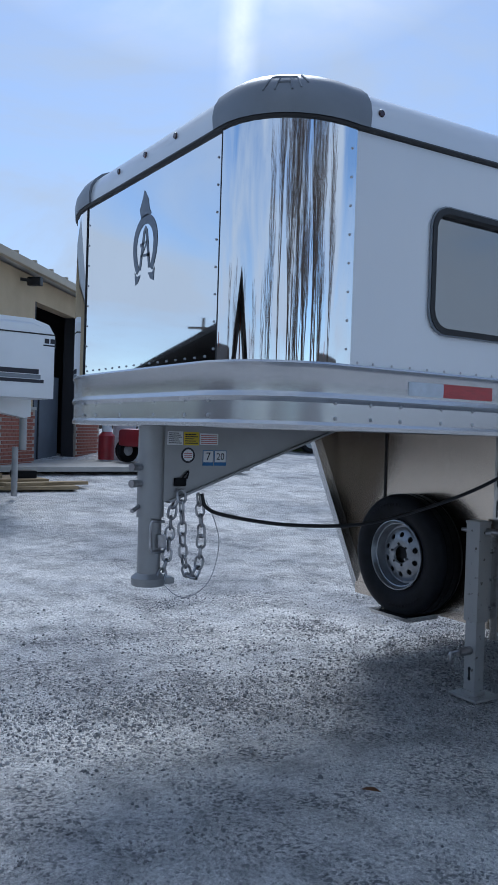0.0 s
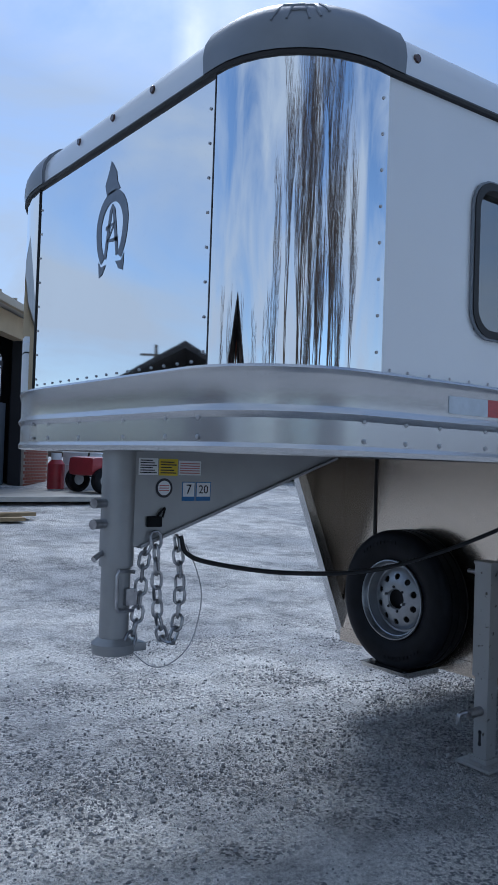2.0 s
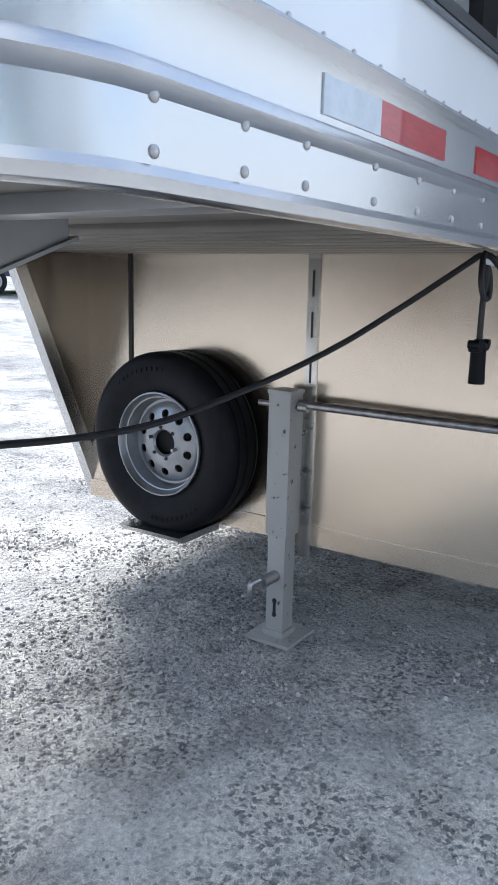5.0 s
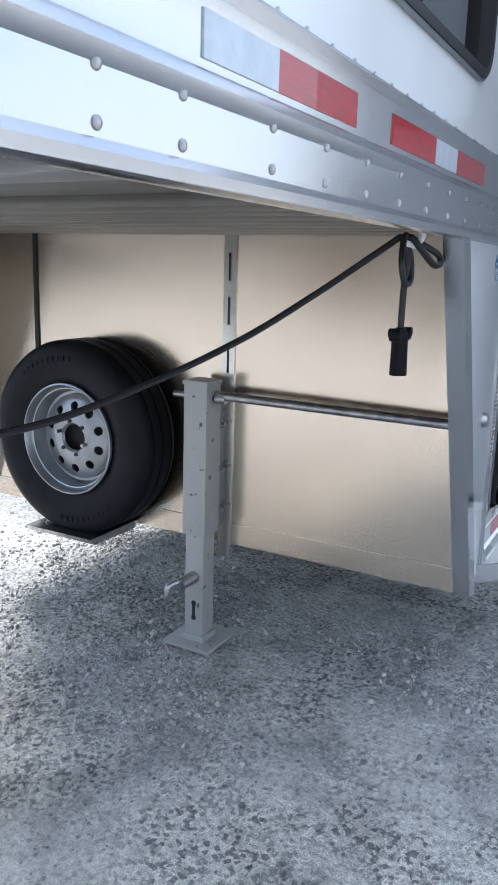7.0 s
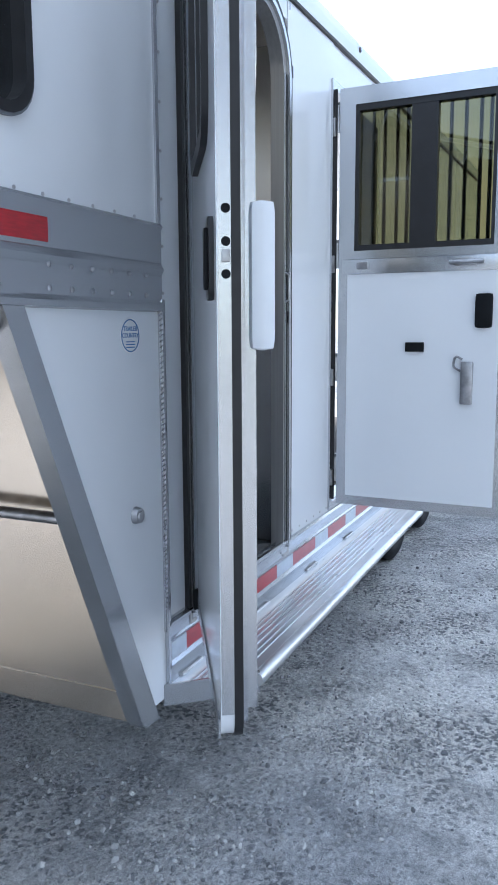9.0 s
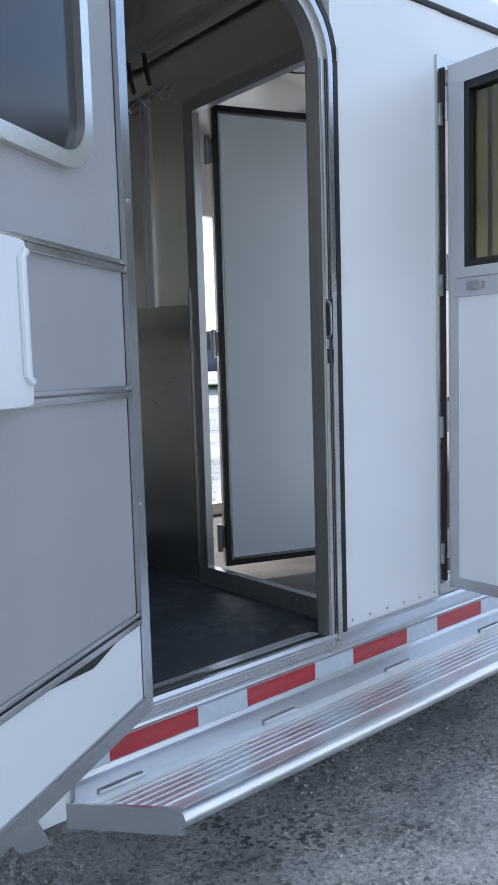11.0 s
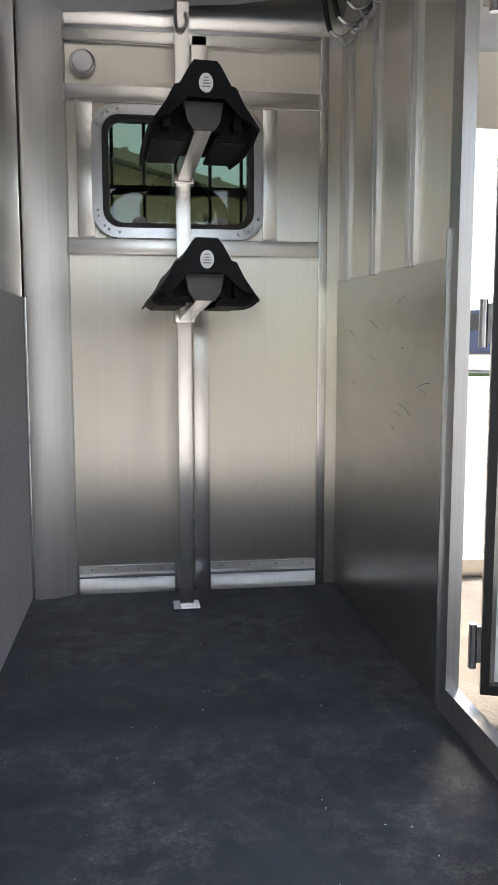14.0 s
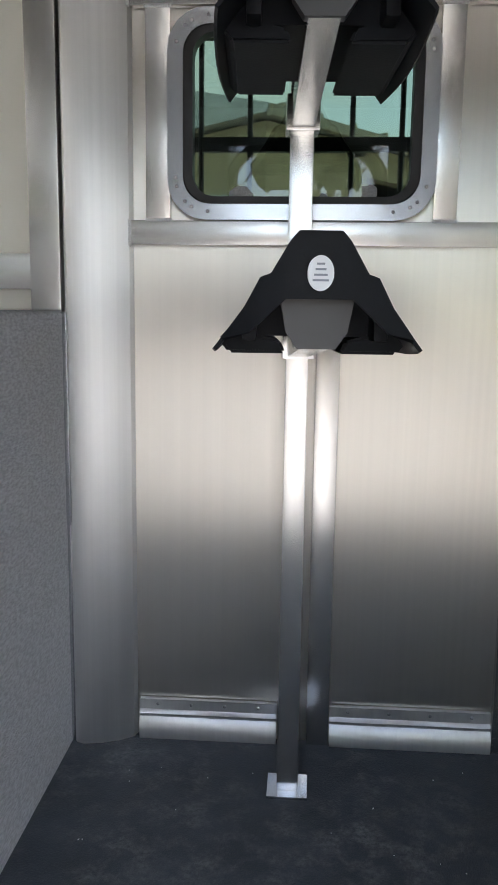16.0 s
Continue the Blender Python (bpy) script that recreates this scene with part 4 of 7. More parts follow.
def tyre_mesh(ro, ri, wd, seg=48, grooves=True):
    """A tyre with its axle along x: rounded shoulders, sidewall ribs and tread grooves."""
    bm = bmesh.new()
    h = wd / 2
    prof = [(-h * 0.62, ri), (-h * 0.80, ri + 0.012), (-h * 0.94, ri + (ro - ri) * 0.30), (-h, ri + (ro - ri) * 0.52), (-h * 0.985, ri + (ro - ri) * 0.60), (-h * 0.97, ri + (ro - ri) * 0.72), (-h * 0.90, ro - 0.030), (-h * 0.78, ro - 0.010), (-h * 0.66, ro - 0.003)]
    for a in (-0.5, 0.0, 0.5):
        prof += [(h * (a - 0.07), ro), (h * (a - 0.055), ro - 0.009), (h * (a + 0.055), ro - 0.009), (h * (a + 0.07), ro)]
    prof += [(-x, r) for x, r in reversed(prof[:9])]
    rings = []
    for k in range(seg):
        a = 2 * math.pi * k / seg
        rings.append([bm.verts.new((x, r * math.cos(a), r * math.sin(a))) for x, r in prof])
    for k in range(seg):
        A, B = rings[k], rings[(k + 1) % seg]
        for i in range(len(prof) - 1):
            bm.faces.new((A[i], A[i + 1], B[i + 1], B[i]))
    bmesh.ops.recalc_face_normals(bm, faces=bm.faces[:])
    return bm


for x in (7.25, 8.15):
    road_wheel(x, 0.02, 0.24)
    road_wheel(x, W - 0.24, W - 0.02)
bm = bmesh.new()
sweepers = [(6.82, 0.62), (6.98, 0.76), (7.25, 0.80), (7.7, 0.80), (8.15, 0.80), (8.42, 0.76), (8.58, 0.62)]
rows = [[bm.verts.new((x, y, z)) for y in (0.0, -0.12)] for x, z in sweepers]
for A, B in zip(rows, rows[1:]):
    bm.faces.new((A[0], B[0], B[1], A[1]))
bmesh.ops.solidify(bm, geom=bm.faces[:], thickness=0.008)
part("fender", bm, TREAD, trailer, "aluminium wheel fender")

# ---------- inside: floor, walls, ceiling ----------
tack_floor = part("tack_floor", boxes((4.14, 5.365, IN_N, IN_F, FLOOR - 0.012, FLOOR)), MAT_FLOOR, trailer, "black rubber floor mat with dusty scuffs", smooth=False)
part("stall_floor", boxes((5.365, XR - 0.05, IN_N, IN_F, FLOOR - 0.012, FLOOR - 0.002)), mat("stall_mat", (0.20, 0.18, 0.16), 0.9, 0, 0.3, 5, 0.3, 60), trailer, "grey dusty stall mat")
part("front_carpet_wall", boxes((4.117, 4.14, IN_N, 2.15, FLOOR, 1.742)), CARPET, trailer, "grey ribbed carpet over the front wall")
bm = bmesh.new()
cyl(bm, (4.128, IN_N, 1.742), (4.128, 2.14, 1.742), 0.014, seg=12)
box(bm, 2.3, 4.128, IN_N, 2.17, 1.741, 1.755)
part("bunk_carpet", bm, CARPET, trailer, "grey carpet on the bunk edge")
part("carpet_trim", boxes((4.136, 4.152, 2.125, 2.150, 1.20, 1.755), (4.138, 4.150, 2.13, 2.15, FLOOR, 1.20), bev=0.004), RAIL, trailer)

# broad rounded corner column at the far side
bm = bmesh.new()
prism(bm, [(4.145, IN_F), (4.145, 2.14), (4.155, 2.125), (4.175, 2.118), (4.22, 2.125), (4.27, 2.145), (4.305, 2.168), (4.312, IN_F)], "z", FLOOR, 2.90)
part("corner_column", bm, COLM, trailer, "wide rounded aluminium corner column")
YP = 2.168
bm = bmesh.new()


def bar(bm, x0, x1, z0, z1, y0=YP, y1=IN_F, bev=0.004):
    box(bm, x0, x1, y0, y1, z0, z1, bev)


for name, x0, x1, z0, z1 in (("wall_rail", 4.305, 5.285, 1.924, 1.984), ("wall_rail", 4.305, 5.285, 2.484, 2.545), ("wall_stud", 4.348, 4.410, 1.986, 2.482), ("wall_stud", 5.058, 5.115, 1.986, 2.482),
                             ("wall_stud", 4.782, 4.844, FLOOR, 1.922), ("wall_stud", 4.782, 4.844, 2.547, 2.74), ("wall_stud", 5.283, 5.318, FLOOR, 2.76), ("wall_rail", 4.305, 5.285, 2.70, 2.745)):
    part(name, boxes((x0, x1, YP, IN_F, z0, z1), bev=0.004), MILL, trailer)
for x0, x1 in ((4.32, 4.700), (4.846, 5.281)):
    sk = part("skirting", sweep(bmesh.new(), [(x0, IN_F, 0, -1), (x1, IN_F, 0, -1)], [(0.0, FLOOR), (0.028, FLOOR), (0.026, 0.63), (0.016, 0.645), (0.020, 0.655), (0.012, 0.665), (0.010, 0.693), (0.0, 0.695)]), COLM, trailer, "bright aluminium skirting")
    for x in np.linspace(x0 + 0.05, x1 - 0.05, 4):
        rivet(SV, sk, x, IN_F - 0.012, 0.68)
tw = slider_window("tack_window", FW0, FW1, FZ0, FZ1, 2.165, W + 0.01, 0.085, 0.030, MILL, GLASSC, trailer, None, "rounded aluminium-framed window with green tint")
for o in tw.children:
    o.visible_shadow = True
part("rubber_seal", ring_prism(bmesh.new(), rounded(FW0 + 0.026, FW1 - 0.026, FZ0 + 0.026, FZ1 - 0.026, 0.066), rounded(FW0 + 0.050, FW1 - 0.050, FZ0 + 0.044, FZ1 - 0.044, 0.055), "y", 2.160, 2.20), GASKET, tw, "black rubber window seal")
bm = bmesh.new()
for x in (4.475, 4.60, 4.86, 4.985):
    cyl(bm, (x, 2.262, FZ0 + 0.02), (x, 2.262, FZ1 - 0.02), 0.007, seg=8)
box(bm, FW0 + 0.03, FW1 - 0.03, 2.252, 2.272, 2.165, 2.20)
box(bm, FW0 + 0.03, FW1 - 0.03, 2.252, 2.272, FZ1 - 0.03, FZ1)
box(bm, FW0 + 0.03, FW1 - 0.03, 2.252, 2.272, FZ0 + 0.01, FZ0 + 0.03)
part("window_guard", bm, GASKET, tw, "black bar guard outside the glass")
for rx_, rz_, rw_ in ((4.585, 2.052, 0.030), (4.905, 2.056, 0.026), (4.79, 2.047, 0.010)):
    bm = bmesh.new()
    rnd_r = random.Random(int(rx_ * 1000))
    prism(bm, [(rx_ + rw_ * rnd_r.uniform(0.65, 1.1) * math.cos(a), rz_ + 0.9 * rw_ * rnd_r.uniform(0.65, 1.1) * math.sin(a)) for a in np.linspace(0, 2 * math.pi, 14)[:-1]], "y", 2.1985, 2.1995)
    part("sticker_residue", bm, CAPG if rw_ < 0.02 else CARPET, tw, "torn pale sticker residue on the glass", smooth=False)
part("welded_frame", ring_prism(bmesh.new(), rounded(FW0 - 0.012, FW1 + 0.012, FZ0 - 0.012, FZ1 + 0.012, 0.095), rounded(FW0 + 0.028, FW1 - 0.028, FZ0 + 0.028, FZ1 - 0.028, 0.068), "y", 2.160, 2.169), RAIL, tw)
for a in range(18):
    pts = rounded(FW0 + 0.008, FW1 - 0.008, FZ0 + 0.008, FZ1 - 0.008, 0.08)
    u, v = pts[int(a * len(pts) / 18)]
    rivet(SV, tw, u, 2.158, v)
# weld beads at the frame joints
def weld(p0, p1):
    p0, p1 = Vector(p0), Vector(p1)
    bm = bmesh.new()
    n = max(3, int((p1 - p0).length / 0.0055))
    for k in range(n + 1):
        bmesh.ops.create_icosphere(bm, subdivisions=1, radius=0.0058, matrix=Matrix.Translation(p0.lerp(p1, k / n)) @ Matrix.Rotation(k * 0.9, 4, 'Y'))
    part("weld_bead", bm, COLM, trailer)


for x0, x1 in ((4.350, 4.408), (5.060, 5.113)):
    for z in (1.985, 2.483):
        weld((x0, 2.169, z), (x1, 2.169, z))
weld((4.784, 2.169, 1.923), (4.842, 2.169, 1.923))
weld((4.784, 2.169, 2.546), (4.842, 2.169, 2.546))
for x in (4.306, 5.284):
    for z0, z1 in ((1.926, 1.982), (2.486, 2.543)):
        weld((x, 2.169, z0), (x, 2.169, z1))
# dome lamp on the wall
bm = bmesh.new()
cyl(bm, (4.378, 2.150, 2.62), (4.378, IN_F, 2.62), 0.036, 0.046, 24)
dome = part("dome_lamp", bm, LAMPW, trailer, "small round clear wall lamp, unlit")
bm = bmesh.new()
tube(bm, [(4.378 + 0.043 * math.cos(a), 2.166, 2.62 + 0.043 * math.sin(a)) for a in np.linspace(0, 2 * math.pi, 25)[:-1]], 0.005, 6, closed=True)
part("lamp_bezel", bm, ZINC, dome)

# ceiling and cove
bm = bmesh.new()
box(bm, 4.05, XR - 0.05, 0.23, 2.02, 2.878, 2.886)
box(bm, 4.05, XR - 0.05, IN_N, 0.23, 2.80, 2.812)
box(bm, 4.05, XR - 0.05, 0.215, 0.232, 2.80, 2.888)
box(bm, 2.36, 4.05, 0.16, 2.02, 2.780, 2.790)
box(bm, 4.03, 4.06, 0.16, 2.02, 2.780, 2.885)
ceil_rows = []
for k in range(7):
    a = radians(90 * k / 6)
    ceil_rows.append([bm.verts.new((x, 2.02 + 0.17 * math.sin(a), 2.765 + 0.113 * math.cos(a))) for x in (4.06, 5.37)])
for A, B in zip(ceil_rows, ceil_rows[1:]):
    bm.faces.new((A[0], A[1], B[1], B[0]))
ceiling = part("ceiling", bm, MILL, trailer, "bare aluminium ceiling")
for x in (4.36, 4.86, 5.33, 5.9, 6.5):
    part("ceiling_bow", boxes((x - 0.025, x + 0.025, 0.23, 2.03, 2.842, 2.879), bev=0.005), MILL, trailer)
part("ceiling_rail", boxes((4.15, 5.36, 2.005, 2.03, 2.855, 2.880), bev=0.004), MILL, trailer)

# bunk space in the nose
part("bunk_liner", boxes((2.3, 4.05, 2.172, 2.188, 1.76, WZ0), (2.3, WX0, 2.172, 2.188, WZ0, WZ1), (WX1, 4.05, 2.172, 2.188, WZ0, WZ1), (2.3, 4.05, 2.172, 2.188, WZ1, 2.84)), CREAM, trailer, "cream liner panel in the nose", smooth=False)
slider_window("bunk_window", WX0 - 0.02, WX1 + 0.02, WZ0 - 0.02, WZ1 + 0.02, W + 0.012, 2.168, 0.085, 0.030, GASKET, GLASSC, trailer, 3.06, "dark-framed sliding bunk window")
part("bunk_rail", boxes((2.3, 4.06, 2.155, 2.175, 1.81, 1.90), bev=0.004), MILL, trailer)
part("bunk_post", boxes((4.06, 4.138, 2.13, 2.19, 1.756, 2.86), bev=0.006), MILL, trailer)
part("bunk_liner", boxes((2.08, 2.095, 0.35, 1.85, 1.76, 2.80)), CREAM, trailer)

# divider wall to the stalls with its doorway
VX = 5.375
OY0, OY1, OZ0, OZ1 = 0.30, 0.955, 0.662, 2.565
part("divider_sheet", boxes((VX, VX + 0.03, OY1 + 0.065, IN_F, FLOOR, 2.879)), SHEET, trailer, "satin aluminium divider sheet")
part("divider_kick_panel", prism(bmesh.new(), [(IN_F - 0.005, FLOOR), (IN_F - 0.005, 1.835), (1.022, 1.790), (1.022, FLOOR)], "x", VX - 0.008, VX + 0.001), mat("scuffed_aluminium", (0.66, 0.63, 0.58), 0.29, 1.0, 0.10, 4, 0.004, 20, (1, 1, 3), rvar=0.03, aniso=0.8, bdist=0.0005), trailer, "scuffed aluminium kick panel")
rnd_s = random.Random(5)
for k in range(14):
    y0, z0 = rnd_s.uniform(1.12, 1.95), rnd_s.uniform(1.25, 1.76)
    ln, sl = rnd_s.uniform(0.02, 0.11), rnd_s.uniform(-0.35, 0.35)
    bm = bmesh.new()
    tube(bm, [(VX - 0.0082, y0 + ln * t, z0 + ln * sl * t + 0.006 * math.sin(t * 3)) for t in (0, 0.3, 0.6, 1.0)], rnd_s.choice((0.0005, 0.0008, 0.0011)), 5)
    part("scuff_mark", bm, DECALK, trailer, "dark scuff on the kick panel" if k == 0 else "")
part("divider_header", boxes((VX, VX + 0.03, IN_N, OY1 + 0.065, OZ1 + 0.055, 2.879)), SHEET, trailer)
part("divider_return", boxes((VX, VX + 0.03, IN_N, OY0 - 0.06, FLOOR, OZ1 + 0.055)), MILL, trailer)
dj = part("divider_jamb", boxes((VX - 0.014, VX + 0.022, OY1, OY1 + 0.065, FLOOR, OZ1 + 0.055), (VX - 0.014, VX + 0.022, OY0 - 0.06, OY0, FLOOR, OZ1 + 0.055), (VX - 0.014, VX + 0.022, OY0, OY1, OZ1, OZ1 + 0.055), (VX - 0.014, VX + 0.022, OY0, OY1, FLOOR, OZ0)), FRAMEM, trailer, "aluminium doorway frame", smooth=False)
part("divider_trim", boxes((VX - 0.020, VX - 0.012, OY1 + 0.058, OY1 + 0.066, FLOOR, 1.86)), RAIL, trailer)
for y in (2.052, 2.010, 1.702, 1.660, 1.331, 1.289):
    part("upright_strip", boxes((VX - 0.020, VX + 0.001, y - 0.018, y + 0.018, 1.825 - (2.15 - y) * 0.035, 2.70), bev=0.007), COLM, trailer, "raised aluminium strip")

# divider door swung into the stalls
hx, hy = 5.455, 0.955
dv = Vector((0.945, -0.327, 0)).normalized()
ddoor = part("divider_door", boxes((0.0, 0.66, -0.018, 0.018, 0.655, 2.60)), MILL, trailer, "white divider door with black edge seal, open")
ddoor.matrix_basis = Matrix.Translation((hx, hy, 0)) @ Matrix.Rotation(math.atan2(dv.y, dv.x), 4, 'Z')
part("door_skin", boxes((0.035, 0.64, -0.022, -0.017, 0.69, 2.565)), WHITEPANEL, ddoor, "plain white door skin", smooth=False)
part("edge_seal", ring_prism(bmesh.new(), [(0.66, 2.60), (0.0, 2.60), (0.0, 0.655), (0.66, 0.655)], [(0.645, 2.575), (0.022, 2.575), (0.022, 0.68), (0.645, 0.68)], "y", -0.030, -0.010), GASKET, ddoor, "black rubber edge seal")
for z in (0.78, 1.62, 2.42):
    bm = bmesh.new()
    cyl(bm, (-0.022, -0.012, z - 0.06), (-0.022, -0.012, z + 0.06), 0.011, seg=12)
    box(bm, -0.03, 0.015, -0.004, 0.004, z - 0.05, z + 0.05, 0.002)
    part("hinge", bm, ZINC, ddoor)

# stall ceiling light opening and plain stall partition
bm = bmesh.new()
prism(bm, rounded(5.62, 6.08, 0.62, 1.02, 0.12), "z", 2.864, 2.8785)
part("ceiling_vent_rim", bm, GASKET, trailer, "black-rimmed roof vent")
vent = part("ceiling_vent_lens", prism(bmesh.new(), rounded(5.66, 6.04, 0.66, 0.98, 0.09), "z", 2.856, 2.865), WHITEP, trailer)


# ---------- entry door with its screen ----------
def jamb():
    o = rounded(DX0 - 0.04, DX1 + 0.065, DZ0 - 0.6, DZ1 + 0.045, 0.235, 8)
    i = rounded(DX0, DX1 + 0.004, DZ0 - 0.6, DZ1, 0.20, 8)
    bm = ring_prism(bmesh.new(), o, i, "y", -0.012, 0.040)
    bmesh.ops.bisect_plane(bm, geom=bm.verts[:] + bm.edges[:] + bm.faces[:], plane_co=(0, 0, 0.60), plane_no=(0, 0, -1), clear_outer=True)
    return bm


frame1 = part("entry_door_frame", jamb(), FRAMEM, trailer, "rounded aluminium entry door frame")
bm = ring_prism(bmesh.new(), rounded(DX0 - 0.052, DX1 + 0.082, DZ0 - 0.6, DZ1 + 0.060, 0.245, 8), rounded(DX0 - 0.038, DX1 + 0.064, DZ0 - 0.6, DZ1 + 0.044, 0.235, 8), "y", -0.016, 0.004)
bmesh.ops.bisect_plane(bm, geom=bm.verts[:] + bm.edges[:] + bm.faces[:], plane_co=(0, 0, 0.66), plane_no=(0, 0, -1), clear_outer=True)
part("weather_seal", bm, GASKET, frame1, "black rubber weather seal")
bm = ring_prism(bmesh.new(), rounded(DX0 - 0.030, DX1 + 0.052, DZ0 - 0.6, DZ1 + 0.034, 0.23, 8), rounded(DX0 - 0.012, DX1 + 0.034, DZ0 - 0.6, DZ1 + 0.018, 0.22, 8), "y", -0.024, -0.010)
bmesh.ops.bisect_plane(bm, geom=bm.verts[:] + bm.edges[:] + bm.faces[:], plane_co=(0, 0, 0.64), plane_no=(0, 0, -1), clear_outer=True)
part("frame_bead", bm, RAIL, frame1)
sill = part("door_sill", sweep(bmesh.new(), [(DX0 - 0.03, 0, 0, -1), (DX1 + 0.03, 0, 0, -1)], [(-0.11, FLOOR - 0.005), (-0.11, 0.640), (-0.04, 0.652), (0.010, 0.652), (0.016, 0.645), (0.016, 0.622), (0.010, 0.615), (-0.02, 0.60)]), RAIL, trailer, "ribbed aluminium door sill")
for k in range(9):
    y = 0.10 - k * 0.0115
    z = 0.642 + (0.10 - y) * 0.12
    part("sill_rib", boxes((DX0, DX1 - 0.03, y - 0.003, y + 0.003, z - 0.004, min(z + 0.002, 0.655))), RAIL, sill)
for x in (4.52, 4.75, 4.93, 5.07):
    rivet(SV, sill, x, -0.017, 0.633)
bm = bmesh.new()
tube(bm, [(5.122, -0.012, 1.60), (5.122, -0.026, 1.61), (5.122, -0.026, 1.70), (5.122, -0.012, 1.71)], 0.004, 8)
part("striker_plate", boxes((5.118, 5.126, -0.0135, -0.010, 1.595, 1.715), bev=0.001), GASKET, frame1)
part("striker", bm, ZINC, frame1, "steel latch striker loop")
part("striker_plate", boxes((5.110, 5.126, -0.016, -0.008, 1.52, 1.565), bev=0.002), GASKET, frame1)
part("jamb_rib", boxes((5.109, 5.113, -0.0165, -0.011, 0.66, 2.42)), RAIL, frame1, smooth=False)
part("jamb_groove", boxes((5.128, 5.1315, -0.0135, -0.011, 0.66, 2.42)), GASKET, frame1, "dark groove in the door frame", smooth=False)
part("grab_hook", boxes((5.172, 5.182, -0.022, 0.0, 2.42, 2.46), bev=0.002), ZINC, trailer)

DA = 211.0
DW = 0.815
hinge_at = Matrix.Translation((4.362, -0.028, 0)) @ Matrix.Rotation(radians(DA), 4, 'Z')
# in door space: x from hinge to latch edge, +y is the outer face, -y the inner face
door = part("entry_door", prism(bmesh.new(), rounded(0.0, DW, 0.655, 2.64, 0.06, 5), "y", -0.006, 0.030), SKIN, trailer, "white entry door standing open")
door.matrix_basis = hinge_at


def dpart(name, bm, material, label="", parent=None, smooth=True):
    return part(name, bm, material, parent or door, label, smooth)


# outer face lies at y = -0.006 side, inner face at y = +0.030
dpart("door_edge", ring_prism(bmesh.new(), rounded(-0.004, DW + 0.004, 0.651, 2.644, 0.063, 5), rounded(0.012, DW - 0.012, 0.668, 2.628, 0.05, 5), "y", 0.022, 0.040), GASKET, "black compression seal")
dpart("latch_stile", boxes((DW - 0.055, DW - 0.004, 0.028, 0.050, 0.70, 2.60), bev=0.004), RAIL, "aluminium inner stile")
dpart("hinge_stile", boxes((0.02, 0.060, 0.028, 0.050, 0.68, 2.60), bev=0.004), RAIL)
scr = dpart("screen_door", ring_prism(bmesh.new(), [(DW - 0.085, 2.58), (0.035, 2.58), (0.035, 0.69), (DW - 0.085, 0.69)], [(DW - 0.125, 2.54), (0.075, 2.54), (0.075, 0.73), (DW - 0.125, 0.73)], "y", 0.052, 0.080), RAIL, "aluminium-framed screen door")
part("screen_mesh", boxes((0.078, DW - 0.128, 0.062, 0.066, 0.93, 2.54)), SCREEN, scr, "fine grey insect mesh", smooth=False)
part("kick_panel", boxes((0.078, DW - 0.128, 0.060, 0.074, 0.733, 0.925)), WHITEPANEL, scr, "white kick panel", smooth=False)
for z in (0.925, 1.464, 1.748):
    part("cross_bar", boxes((0.076, DW - 0.126, 0.056, 0.078, z - 0.011, z + 0.004), (0.076, DW - 0.126, 0.058, 0.074, z + 0.008, z + 0.018), bev=0.002), RAIL, scr)
part("panel_gap", prism(bmesh.new(), [(0.20, 0.913), (0.30, 0.893), (0.46, 0.913)], "y", 0.070, 0.0765), GASKET, scr, "dark gap where the panel has buckled")
for x_, z_ in ((DW - 0.105, 0.72), (DW - 0.105, 1.20), (DW - 0.105, 1.44), (DW - 0.105, 1.77), (DW - 0.105, 2.30), (0.055, 0.72), (0.055, 1.20), (0.055, 1.90)):
    bm = bmesh.new()
    cyl(bm, (x_, 0.080, z_), (x_, 0.083, z_), 0.0065, 0.005, 10)
    part("screw", bm, ZINC, scr)
cover = part("latch_cover", boxes((DW - 0.30, DW - 0.06, 0.066, 0.118, 1.455, 1.748), bev=0.022), WHITEP, scr, "white moulded plastic latch cover")
bm = bmesh.new()
tube(bm, [(DW - 0.285, 0.120, 1.50), (DW - 0.27, 0.121, 1.51), (DW - 0.27, 0.121, 1.71), (DW - 0.285, 0.120, 1.725)], 0.008, 8)
for r in (0.014, 0.022, 0.030):
    tube(bm, [(DW - 0.17 + r * 0.7 * math.cos(a), 0.1185, 1.605 + r * math.sin(a)) for a in np.linspace(0, 2 * math.pi, 21)[:-1]], 0.0016, 5, closed=True)
part("moulded_ridge", bm, WHITEP, cover)
part("slide_panel", boxes((DW - 0.20, DW - 0.10, 0.058, 0.068, 1.48, 1.73)), PLASTIC, scr)
# door window seen from both sides
dwin = dpart("door_window", ring_prism(bmesh.new(), rounded(0.20, 0.67, 1.875, 2.53, 0.09), rounded(0.235, 0.635, 1.91, 2.495, 0.06), "y", -0.020, 0.030), GASKET, "dark-framed window in the entry door")
part("inner_trim", ring_prism(bmesh.new(), rounded(0.215, 0.69, 1.915, 2.55, 0.105), rounded(0.247, 0.658, 1.947, 2.518, 0.08), "y", 0.064, 0.088), MILL, dwin, "aluminium inner window trim")
part("pane", boxes((0.23, 0.64, 0.000, 0.005, 1.905, 2.50)), mat("dark_door_glass", (0.012, 0.014, 0.016), 0.05, 0, 0.1, 3, spec=0.12), dwin, "dark tinted glass", smooth=False)
part("inner_pane", prism(bmesh.new(), rounded(0.235, 0.67, 1.935, 2.53, 0.08), "y", 0.0655, 0.0695), mat("dark_inner_glass", (0.045, 0.048, 0.05), 0.12, 0, 0.3, 3, spec=0.4), dwin, "dark glass with faint reflections", smooth=False)
